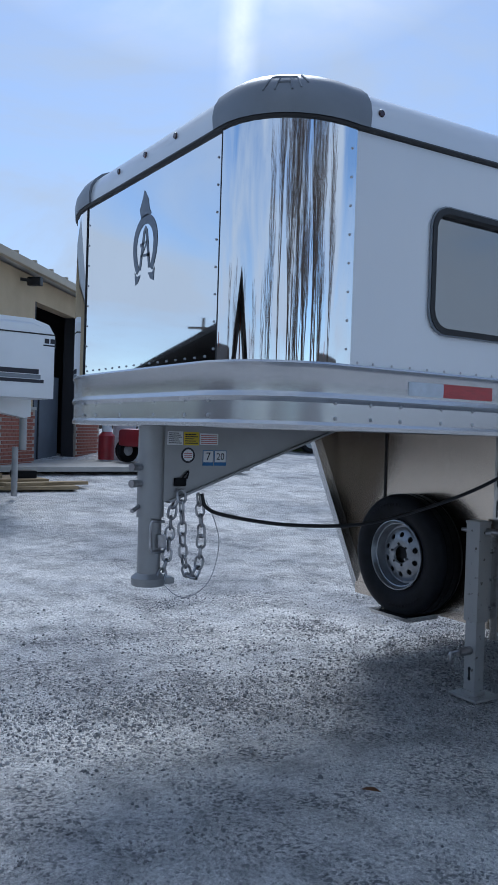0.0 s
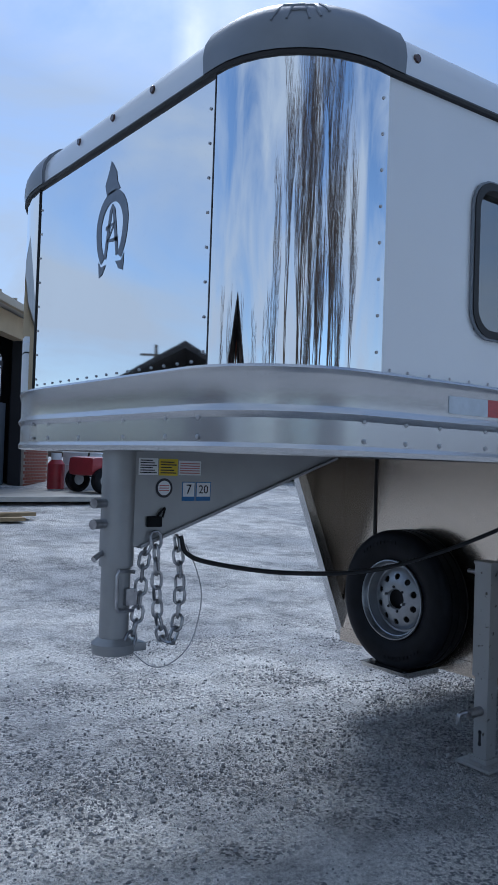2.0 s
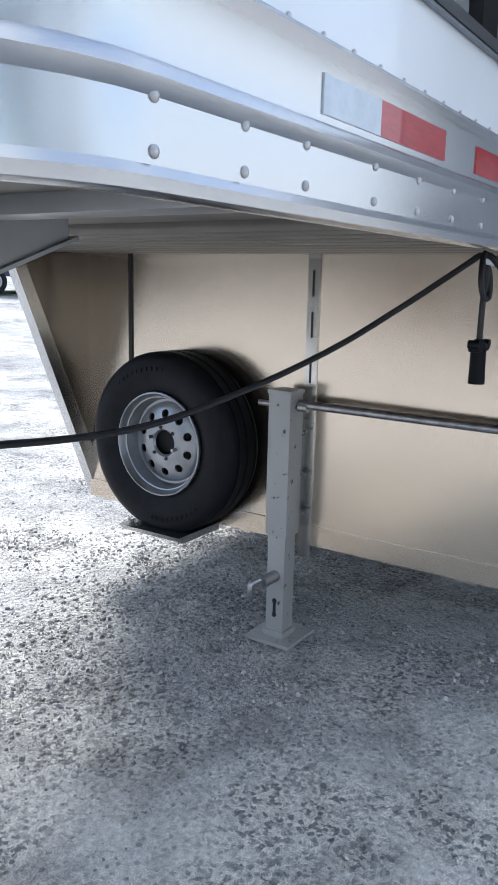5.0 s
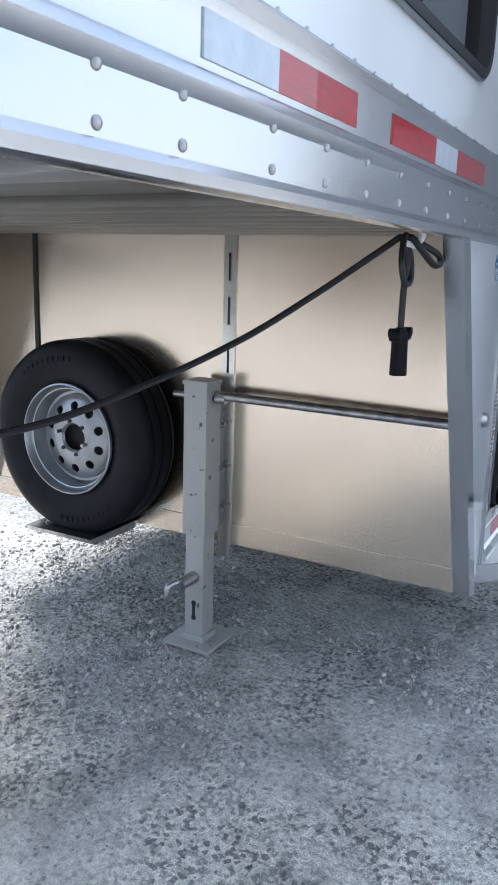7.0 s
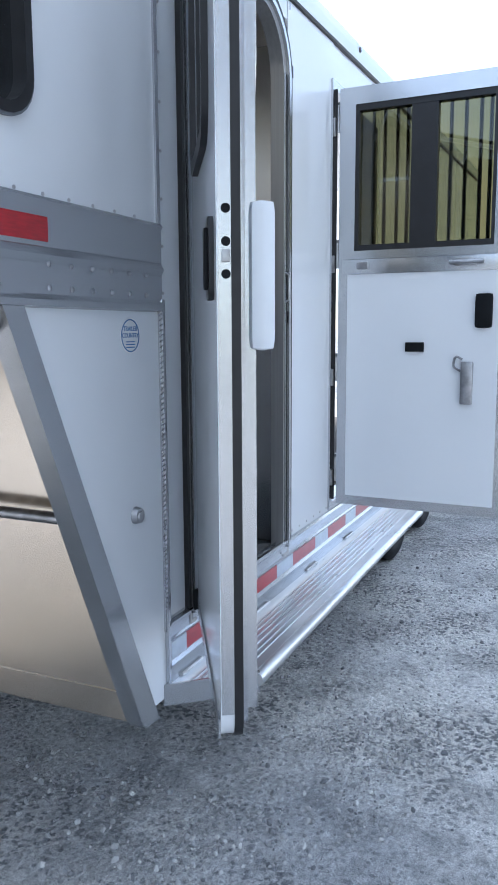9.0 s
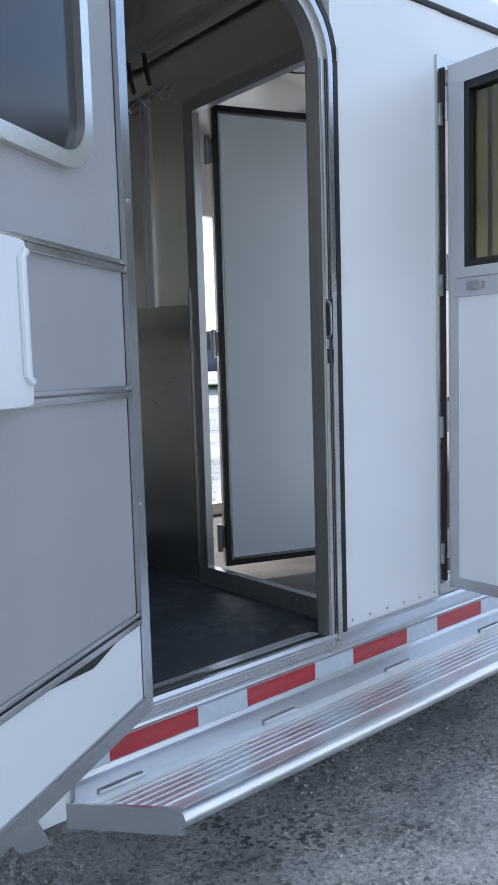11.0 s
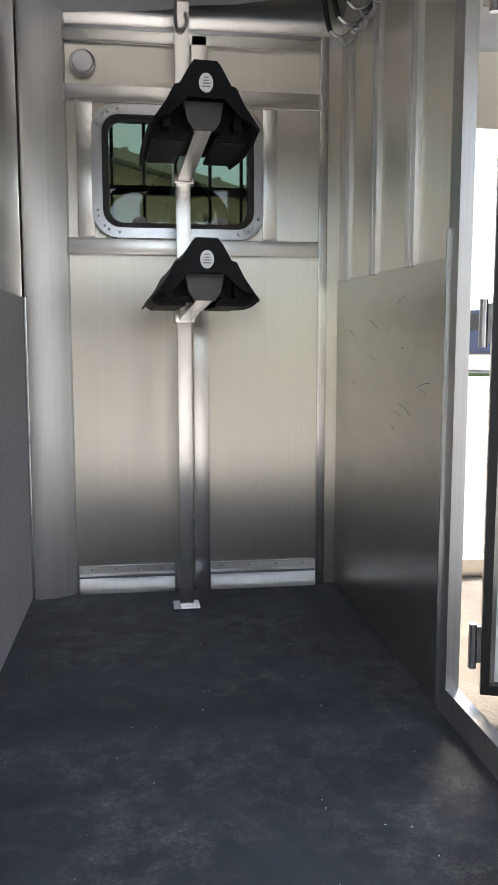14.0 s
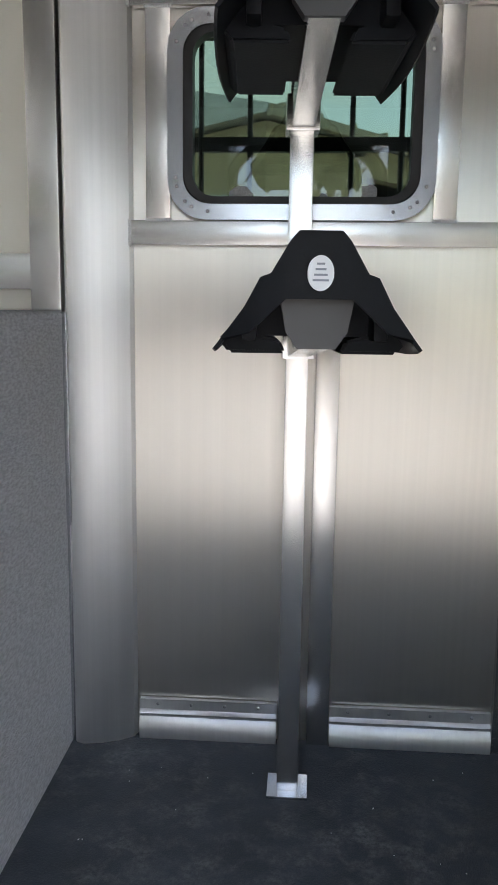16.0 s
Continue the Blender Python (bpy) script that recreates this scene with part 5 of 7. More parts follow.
part("divider_bar", boxes((0.43, 0.455, -0.016, 0.0, 1.91, 2.49)), GASKET, dwin)
hd = dpart("door_handle", prism(bmesh.new(), rounded(DW - 0.135, DW - 0.050, 1.555, 1.715, 0.022), "y", -0.016, -0.004), GASKET, "black recessed door handle")
part("paddle", boxes((DW - 0.112, DW - 0.074, -0.024, -0.014, 1.575, 1.695), bev=0.006), PLASTIC, hd)
bm = bmesh.new()
box(bm, DW - 0.002, DW + 0.012, 0.004, 0.020, 1.622, 1.645, 0.003)
dpart("latch_bolt", bm, ZINC, "steel latch bolt")
for z in (1.60, 1.66, 1.72):
    bm = bmesh.new()
    cyl(bm, (DW - 0.002, 0.012, z), (DW + 0.003, 0.012, z), 0.009, seg=12)
    dpart("latch_hole", bm, PLASTIC)
dpart("edge_plate", boxes((DW - 0.002, DW + 0.0015, -0.004, 0.028, 0.72, 2.58)), RAIL)
bm = bmesh.new()
for k, z in enumerate(np.linspace(0.70, 2.58, 26)):
    cyl(bm, (-0.016, -0.004, z), (-0.016, -0.004, z + 0.070), 0.008, seg=10)
dpart("piano_hinge", bm, ZINC, "long steel piano hinge")
bm = boxes((-0.05, -0.012, -0.022, 0.004, 0.655, 0.70), (-0.004, 0.03, -0.022, -0.004, 0.655, 0.715), bev=0.006)
dpart("hinge_bracket", bm, PLASTIC, "black hinge bracket")
part("bottom_rail", boxes((0.075, DW - 0.126, 0.054, 0.078, 0.694, 0.735)), RAIL, scr)
dpart("bottom_strip", boxes((0.02, DW - 0.02, -0.010, -0.005, 0.66, 0.70)), RAIL)

# ---------- stall door, open square to the side ----------
SDW = 0.74
sd = part("stall_door", ring_prism(bmesh.new(), [(SDW, 2.52), (0, 2.52), (0, 0.70), (SDW, 0.70)], [(SDW - 0.045, 2.475), (0.045, 2.475), (0.045, 0.745), (SDW - 0.045, 0.745)], "y", -0.022, 0.022), RAIL, trailer, "white stall door with barred feed window, open")
sd.matrix_basis = Matrix.Translation((5.735, -0.035, 0)) @ Matrix.Rotation(radians(-91.5), 4, 'Z')
part("door_skin", boxes((0.043, SDW - 0.043, -0.024, 0.012, 0.743, 1.735)), SKIN, sd, "white lower door skin", smooth=False)
part("mid_rail", boxes((0.02, SDW - 0.02, -0.030, 0.026, 1.735, 1.80), bev=0.004), RAIL, sd)
fwin = part("feed_window", ring_prism(bmesh.new(), [(SDW - 0.04, 2.48), (0.04, 2.48), (0.04, 1.80), (SDW - 0.04, 1.80)], [(SDW - 0.075, 2.445), (0.075, 2.445), (0.075, 1.835), (SDW - 0.075, 1.835)], "y", -0.034, 0.016), RAIL, sd, "drop-down feed window")
part("dark_frame", ring_prism(bmesh.new(), [(SDW - 0.073, 2.447), (0.073, 2.447), (0.073, 1.833), (SDW - 0.073, 1.833)], [(SDW - 0.09, 2.42), (0.09, 2.42), (0.09, 1.86), (SDW - 0.09, 1.86)], "y", -0.028, 0.012), GASKET, fwin)
pg = part("pane", boxes((0.085, SDW - 0.085, -0.004, 0.0, 1.85, 2.43)), GLASSD, fwin, "yellow-tinted sliding pane", smooth=False)
pg.visible_shadow = False
part("centre_post", boxes((0.315, 0.425, -0.026, 0.01, 1.85, 2.43)), GASKET, fwin)
for x in (0.14, 0.19, 0.245, 0.29, 0.47, 0.53, 0.59, 0.63):
    bm = bmesh.new()
    cyl(bm, (x, 0.020, 1.85), (x, 0.020, 2.43), 0.008, seg=8)
    part("window_bar", bm, GASKET, fwin)
bm = boxes((0.31, 0.39, -0.036, -0.022, 1.40, 1.44), bev=0.004)
part("door_stop", bm, PLASTIC, sd)
bm = boxes((0.55, 0.60, -0.05, -0.022, 1.18, 1.36), bev=0.008)
tube(bm, smooth_line([(0.555, -0.04, 1.37), (0.53, -0.05, 1.38), (0.52, -0.04, 1.34), (0.55, -0.04, 1.32)], 5), 0.005, 6)
part("latch", bm, ZINC, sd, "steel slam latch")
part("paddle_handle", boxes((0.60, 0.67, -0.045, -0.022, 1.50, 1.64), bev=0.015), PLASTIC, sd)
part("bolt_keeper", boxes((0.09, 0.14, -0.048, -0.028, 1.755, 1.785), bev=0.005), ZINC, sd)
bm = boxes((0.51, 0.60, -0.048, -0.028, 1.755, 1.785), bev=0.005)
cyl(bm, (0.49, -0.045, 1.77), (0.63, -0.045, 1.77), 0.009, seg=10)
part("barrel_bolt", bm, ZINC, sd)
part("stall_door_frame", ring_prism(bmesh.new(), [(SX1 + 0.02, SZ1 + 0.02), (SX0 - 0.022, SZ1 + 0.02), (SX0 - 0.022, SZ0 - 0.03), (SX1 + 0.02, SZ0 - 0.03)], [(SX1 - 0.02, SZ1 - 0.02), (SX0 + 0.014, SZ1 - 0.02), (SX0 + 0.014, SZ0 + 0.005), (SX1 - 0.02, SZ0 + 0.005)], "y", -0.012, 0.09), RAIL, trailer, "aluminium stall door frame")
# added black strip, paints the dark gap between side wall and stall door
part("stall_door_seal", boxes((5.708, 5.714, -0.024, -0.012, 0.72, 2.52)), GASKET, trailer, "added black strip standing for the shaded hinge gap", smooth=False)
for z in (0.86, 1.32, 1.82, 2.40):
    bm = bmesh.new()
    cyl(bm, (5.722, -0.024, z - 0.055), (5.722, -0.024, z + 0.055), 0.011, seg=12)
    box(bm, 5.69, 5.722, -0.020, -0.012, z - 0.075, z + 0.0, 0.003)
    box(bm, 5.722, 5.745, -0.070, -0.020, z + 0.0, z + 0.07, 0.003)
    part("hinge", bm, ZINC, trailer, "bright steel butt hinge")

# ---------- things on and under the trailer ----------
# spare wheel
spare = thing("spare_wheel", "spare wheel with silver ten-hole rim bolted to the bulkhead", "wheel")
SP = (3.965, 1.565, 0.772)
t = part("tyre", tyre_mesh(0.392, 0.213, 0.235, 64), RUBBER, spare, "black trailer tyre")
bm = bmesh.new()
prof = [(-0.100, 0.226), (-0.110, 0.224), (-0.112, 0.218), (-0.106, 0.213), (-0.090, 0.209), (-0.082, 0.204), (-0.080, 0.199), (-0.040, 0.193), (-0.026, 0.186), (-0.024, 0.172)]
rings = [[bm.verts.new((x, r * math.cos(2 * math.pi * k / 48), r * math.sin(2 * math.pi * k / 48))) for x, r in prof] for k in range(48)]
for k in range(48):
    A, B = rings[k], rings[(k + 1) % 48]
    for i in range(len(prof) - 1):
        bm.faces.new((A[i], A[i + 1], B[i + 1], B[i]))
bmesh.ops.recalc_face_normals(bm, faces=bm.faces[:])
rim = part("rim", bm, GALV, spare, "galvanised steel rim")


def wheel_disc(holes=10):
    """Dished disc with round holes cut through it and an open hub."""
    bm = bmesh.new()
    n = holes * 4

    def dish(r):
        return float(np.interp(r, (0.052, 0.060, 0.085, 0.110, 0.150, 0.166, 0.174), (-0.056, -0.066, -0.068, -0.062, -0.048, -0.040, -0.030)))

    def at(r, a):
        return bm.verts.new((dish(r), r * math.cos(a), r * math.sin(a)))

    bands = {}
    for r in (0.052, 0.060, 0.085, 0.104, 0.1525, 0.166, 0.174):
        bands[r] = [at(r, 2 * math.pi * k / n) for k in range(n)]
    for r0, r1 in ((0.052, 0.060), (0.060, 0.085), (0.085, 0.104), (0.1525, 0.166), (0.166, 0.174)):
        for k in range(n):
            bm.faces.new((bands[r0][k], bands[r1][k], bands[r1][(k + 1) % n], bands[r0][(k + 1) % n]))
    mids = [at(0.128, 2 * math.pi * (4 * h) / n) for h in range(holes)]
    for h in range(holes):
        i = 4 * h
        lo = [bands[0.104][(i + k) % n] for k in range(5)]
        hi = [bands[0.1525][(i + k) % n] for k in range(5)]
        cell = lo + [mids[(h + 1) % holes]] + hi[::-1] + [mids[h]]
        ca = 2 * math.pi * (i + 2) / n
        c = Vector((0.128 * math.cos(ca), 0.128 * math.sin(ca)))
        rim_pts, back = [], []
        for v in cell:
            d = (Vector((v.co.y, v.co.z)) - c).normalized() * 0.0185
            p = c + d
            rim_pts.append(bm.verts.new((dish(p.length), p.x, p.y)))
            back.append(bm.verts.new((dish(p.length) + 0.012, p.x, p.y)))
        m = len(cell)
        for k in range(m):
            j = (k + 1) % m
            bm.faces.new((cell[k], cell[j], rim_pts[j], rim_pts[k]))
            bm.faces.new((rim_pts[k], rim_pts[j], back[j], back[k]))
    bmesh.ops.recalc_face_normals(bm, faces=bm.faces[:])
    return bm


disc = part("wheel_disc", wheel_disc(), GALV, spare, "dished disc with ten round holes")
# near-black disc, paints the shade seen through the wheel holes
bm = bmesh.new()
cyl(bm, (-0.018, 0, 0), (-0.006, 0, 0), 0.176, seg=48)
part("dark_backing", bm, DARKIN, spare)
for k in range(6):
    bm = bmesh.new()
    a = 2 * math.pi * k / 6 + 0.3
    cyl(bm, (-0.066, 0.069 * math.cos(a), 0.069 * math.sin(a)), (-0.0725 if k % 3 else -0.092, 0.069 * math.cos(a), 0.069 * math.sin(a)), 0.0085, 0.0075, 6)
    part("lug", bm, ZINC if k % 3 == 0 else DARKIN, spare)
bm = bmesh.new()
bm2 = bmesh.new()
for k in range(10):
    a = radians(50 + k * 5)
    box(bm, -0.1195, -0.1165, 0.325 * math.cos(a) - 0.006, 0.325 * math.cos(a) + 0.006, 0.325 * math.sin(a) - 0.009, 0.325 * math.sin(a) + 0.009, 0.001)
    a += math.pi
    box(bm2, -0.1195, -0.1165, 0.325 * math.cos(a) - 0.006, 0.325 * math.cos(a) + 0.006, 0.325 * math.sin(a) - 0.009, 0.325 * math.sin(a) + 0.009, 0.001)
part("sidewall_print", bm, RUBBER, spare)
part("sidewall_print", bm2, RUBBER, spare)
spare.matrix_basis = pose(*SP, 0, 0, 0)
tray = part("spare_carrier", prism(bmesh.new(), [(3.80, 0.40), (3.83, 0.37), (4.09, 0.37), (4.09, 0.40)], "y", 1.40, 1.74), MILL, trailer, "folded carrier plate under the spare wheel")

# landing jack
jack = thing("landing_jack", "grey chipped drop-leg landing jack standing on gravel", "jack")
JX, JY = 3.985, 1.005
part("outer_leg", boxes((JX - 0.05, JX + 0.05, JY - 0.045, JY + 0.055, 0.455, 1.045), bev=0.006), JACKP, jack, "square outer leg with chipped paint")
part("cap", boxes((JX - 0.054, JX + 0.054, JY - 0.049, JY + 0.059, 1.035, 1.050), bev=0.003), JACKP, jack)
inner = part("inner_leg", boxes((JX - 0.040, JX + 0.040, JY - 0.036, JY + 0.046, 0.04, 0.46), bev=0.005), JACKP, jack, "scratched inner drop leg")
bm = bmesh.new()
for z in (0.175, 0.115):
    cyl(bm, (JX - 0.0415, JY + 0.005, z), (JX - 0.038, JY + 0.005, z), 0.011, seg=12)
box(bm, JX - 0.0412, JX - 0.038, JY - 0.002, JY + 0.012, 0.12, 0.17)
part("pin_hole", bm, DARKIN, inner)
part("foot_plate", boxes((JX - 0.10, JX + 0.12, JY - 0.10, JY + 0.11, 0.005, 0.02), bev=0.003), JACKP, jack, "flat steel foot plate")
part("foot_block", boxes((JX - 0.05, JX + 0.05, JY - 0.045, JY + 0.055, 0.02, 0.045), bev=0.004), JACKP, jack)
bm = bmesh.new()
cyl(bm, (JX - 0.12, JY + 0.02, 0.275), (JX - 0.03, JY + 0.005, 0.285), 0.024, seg=16)
tube(bm, smooth_line([(JX - 0.115, JY + 0.03, 0.285), (JX - 0.15, JY + 0.05, 0.27), (JX - 0.155, JY + 0.05, 0.23), (JX - 0.145, JY + 0.05, 0.215)], 5), 0.013, 8)
part("spring_pin", bm, ZINC, jack, "spring-loaded pull pin")
bm = boxes((JX + 0.045, JX + 0.10, JY - 0.02, JY + 0.03, 0.46, 0.98), bev=0.004)
part("mount_flange", bm, JACKP, jack)
for z in (0.88, 0.70, 0.54):
    bm = bmesh.new()
    cyl(bm, (JX + 0.06, JY - 0.045, z), (JX + 0.06, JY - 0.015, z), 0.014, seg=6)
    cyl(bm, (JX + 0.06, JY - 0.06, z), (JX + 0.06, JY - 0.045, z), 0.007, seg=8)
    part("bolt", bm, ZINC, jack)
bm = bmesh.new()
cyl(bm, (JX, JY + 0.13, 0.985), (JX, JY + 0.05, 0.985), 0.012, seg=12)
part("stub_shaft", bm, ZINC, jack)
bm = bmesh.new()
cyl(bm, (JX + 0.01, JY - 0.05, 0.995), (4.02, 0.03, 0.985), 0.017, seg=14)
cyl(bm, (JX + 0.008, JY - 0.05, 0.985), (JX + 0.012, JY - 0.09, 0.985), 0.021, seg=14)
part("crank_shaft", bm, ZINC, jack, "long steel crank shaft")


# safety chains
def link_mesh(l=0.030, w=0.019, r=0.0062):
    bm = bmesh.new()
    half = [((l - w) + w * math.cos(radians(-90 + 22.5 * k)), w * math.sin(radians(-90 + 22.5 * k)), 0) for k in range(9)]
    full = half + [(-x, -y, 0) for x, y, _ in half]
    tube(bm, full, r, 7, closed=True)
    return bm


def chain(pts, label):
    th = thing("safety_chain", label, "chain", "safety chains on the neck")
    line = smooth_line(pts, 24)
    pitch, got = 0.046, [line[0]]
    acc = 0.0
    for a, b in zip(line, line[1:]):
        acc += (b - a).length
        if acc >= pitch:
            got.append(b)
            acc = 0.0
    first = None
    for k, (a, b) in enumerate(zip(got, got[1:])):
        d = (b - a).normalized()
        q = d.to_track_quat('X', 'Z').to_matrix().to_4x4() @ Matrix.Rotation(radians(90 * (k % 2) + 20), 4, 'X')
        if first is None:
            o = part("chain_link", link_mesh(), ZINC, th)
            first = o.data
        else:
            o = new("chain_link", first)
            o.parent = th
        o.matrix_basis = Matrix.Translation((a + b) / 2) @ q
    th.matrix_basis = NECK


chain([(1.955, 0.995, 1.245), (1.958, 0.985, 1.12), (1.972, 0.99, 0.95), (2.005, 1.0, 0.855), (2.035, 1.0, 0.838), (2.062, 1.0, 0.90), (2.076, 1.01, 1.06), (2.060, 1.02, 1.225)], "hanging zinc-plated safety chain loop")
chain([(1.95, 1.02, 1.21), (1.918, 1.01, 1.15), (1.910, 1.01, 1.05), (1.898, 1.01, 0.94), (1.880, 1.01, 0.875), (1.855, 1.0, 0.84)], "zinc-plated safety chain hooked to the coupler")
bm = bmesh.new()
tube(bm, smooth_line([(2.09, 1.0, 1.20), (2.14, 0.99, 1.09), (2.162, 0.99, 0.98), (2.12, 0.99, 0.83), (2.03, 0.99, 0.762), (1.95, 0.995, 0.765), (1.87, 1.0, 0.83)], 10), 0.0022, 6)
wire = thing("breakaway_cable", "thin grey breakaway wire hanging in a loop", "cable")
part("wire", bm, ZINC, wire)
wire.matrix_basis = NECK

# power cable and plug
cable = thing("power_cable", "black trailer power cable tied up under the rail", "cable")
bm = bmesh.new()
pts = [(2.065, 1.00, 1.23), (2.09, 0.99, 1.165), (2.20, 0.97, 1.125), (2.48, 0.88, 1.088), (2.80, 0.74, 1.098), (3.05, 0.60, 1.175), (3.25, 0.44, 1.285), (3.36, 0.30, 1.395), (3.40, 0.18, 1.485), (3.435, 0.105, 1.545)]
hang = []
for p in pts:
    q, w = Vector(p), min(1.0, max(0.0, (3.35 - p[0]) / 1.2))
    hang.append(q.lerp(NECK @ q, w))
tube(bm, smooth_line(hang, 12), 0.0085, 8)
part("cord", bm, GASKET, cable)
bm = bmesh.new()
tube(bm, smooth_line([(3.435, 0.10, 1.545), (3.40, 0.09, 1.48), (3.42, 0.085, 1.435), (3.46, 0.085, 1.44), (3.47, 0.09, 1.49), (3.445, 0.10, 1.545)], 8), 0.0085, 8)
part("cord_loop", bm, GASKET, cable)
bm = bmesh.new()
tube(bm, smooth_line([(3.44, 0.10, 1.548), (3.51, 0.07, 1.525), (3.565, 0.05, 1.505), (3.575, 0.045, 1.485), (3.53, 0.05, 1.48), (3.47, 0.07, 1.52), (3.45, 0.09, 1.545)], 8), 0.0085, 8)
part("cord_loop", bm, GASKET, cable)
bm = bmesh.new()
tube(bm, smooth_line([(3.455, 0.095, 1.545), (3.462, 0.095, 1.50), (3.455, 0.098, 1.42), (3.458, 0.10, 1.31)], 8), 0.0085, 8)
part("plug_lead", bm, GASKET, cable)
bm = bmesh.new()
tube(bm, smooth_line([(3.44, 0.09, 1.575), (3.47, 0.065, 1.555), (3.47, 0.08, 1.525), (3.44, 0.10, 1.53)], 6), 0.008, 7)
part("white_tie", bm, WHITEP, cable)
bm = bmesh.new()
cyl(bm, (3.458, 0.10, 1.315), (3.462, 0.10, 1.205), 0.020, 0.022, 16)
cyl(bm, (3.458, 0.10, 1.325), (3.459, 0.10, 1.300), 0.012, 0.024, 16)
box(bm, 3.415, 3.505, 0.085, 0.115, 1.292, 1.310, 0.005)
cyl(bm, (3.418, 0.085, 1.312), (3.418, 0.115, 1.312), 0.012, seg=12)
cyl(bm, (3.502, 0.085, 1.312), (3.502, 0.115, 1.312), 0.012, seg=12)
part("round_plug", bm, PLASTIC, cable, "black round seven-pin plug")

# etched horseshoe and horse-head emblem on the nose
EY, EZ = 0.95, 2.285
emb = thing("nose_emblem", "etched grey horseshoe emblem with a horse head", "emblem")


def on_nose(u, z):
    return (FRONT - 0.0015, EY - u, z)


bm = bmesh.new()


def flat(poly, lift=0.0):
    vs = [bm.verts.new((on_nose(u, z)[0] - lift, on_nose(u, z)[1], z)) for u, z in poly]
    bm.faces.new(vs)


def band(line, w):
    """A flat ribbon of changing width along a line in the nose plane."""
    n = len(line)
    L_, R_ = [], []
    for i, (u, z) in enumerate(line):
        a, b = line[max(0, i - 1)], line[min(n - 1, i + 1)]
        d = Vector((b[0] - a[0], b[1] - a[1])).normalized()
        ww = w[i] if isinstance(w, (list, tuple)) else w
        L_.append((u - d.y * ww / 2, z + d.x * ww / 2))
        R_.append((u + d.y * ww / 2, z - d.x * ww / 2))
    for i in range(n - 1):
        flat([L_[i], L_[i + 1], R_[i + 1], R_[i]])


shoe = [(0.098 * math.cos(radians(a)) * (1 if a < 0 or a > 180 else 1.0), EZ + 0.03 + (0.105 if 0 <= a <= 180 else 0.14) * math.sin(radians(a))) for a in np.linspace(-52, 232, 37)]
band(shoe, [0.030 + 0.010 * math.sin(math.pi * i / 36) for i in range(37)])
flat([(0.035, EZ - 0.095), (0.075, EZ - 0.10), (0.095, EZ - 0.075), (0.090, EZ - 0.135), (0.060, EZ - 0.125)])
flat([(-0.035, EZ - 0.095), (-0.075, EZ - 0.10), (-0.095, EZ - 0.075), (-0.085, EZ - 0.135), (-0.060, EZ - 0.125)])
band([(-0.045, EZ - 0.075), (-0.01, EZ + 0.085), (0.0, EZ + 0.10), (0.012, EZ + 0.085), (0.045, EZ - 0.075)], 0.018)
band([(-0.045, EZ + 0.03), (0.02, EZ + 0.04), (-0.03, EZ - 0.015), (0.045, EZ - 0.02)], 0.016)
flat([(-0.045, EZ + 0.145), (-0.060, EZ + 0.185), (-0.030, EZ + 0.235), (-0.020, EZ + 0.262), (-0.005, EZ + 0.248), (0.022, EZ + 0.215), (0.030, EZ + 0.180), (0.052, EZ + 0.150)])
part("etched_shape", bm, ETCH, emb, smooth=False)

# ---------- saddle racks on their post ----------
rack_post = thing("saddle_rack_post", "floor-to-ceiling aluminium post for saddle racks", "post")
PX, PY = 4.735, 1.965
part("post_tube", boxes((PX - 0.026, PX + 0.026, PY - 0.026, PY + 0.026, FLOOR + 0.006, 2.76), bev=0.004), MILL, rack_post)
part("foot_plate", boxes((PX - 0.050, PX + 0.050, PY - 0.05, PY + 0.05, FLOOR, FLOOR + 0.007), bev=0.002), RAIL, rack_post)
bm = bmesh.new()
cyl(bm, (PX, PY, 2.74), (PX, PY, 2.885), 0.009, seg=10)
tube(bm, smooth_line([(PX - 0.02, PY - 0.03, 2.80), (PX - 0.02, PY - 0.035, 2.68), (PX, PY - 0.04, 2.665), (PX + 0.018, PY - 0.035, 2.69), (PX + 0.012, PY - 0.03, 2.72)], 6), 0.006, 7)
part("top_pin", bm, ZINC, rack_post, "spring pin and hook")


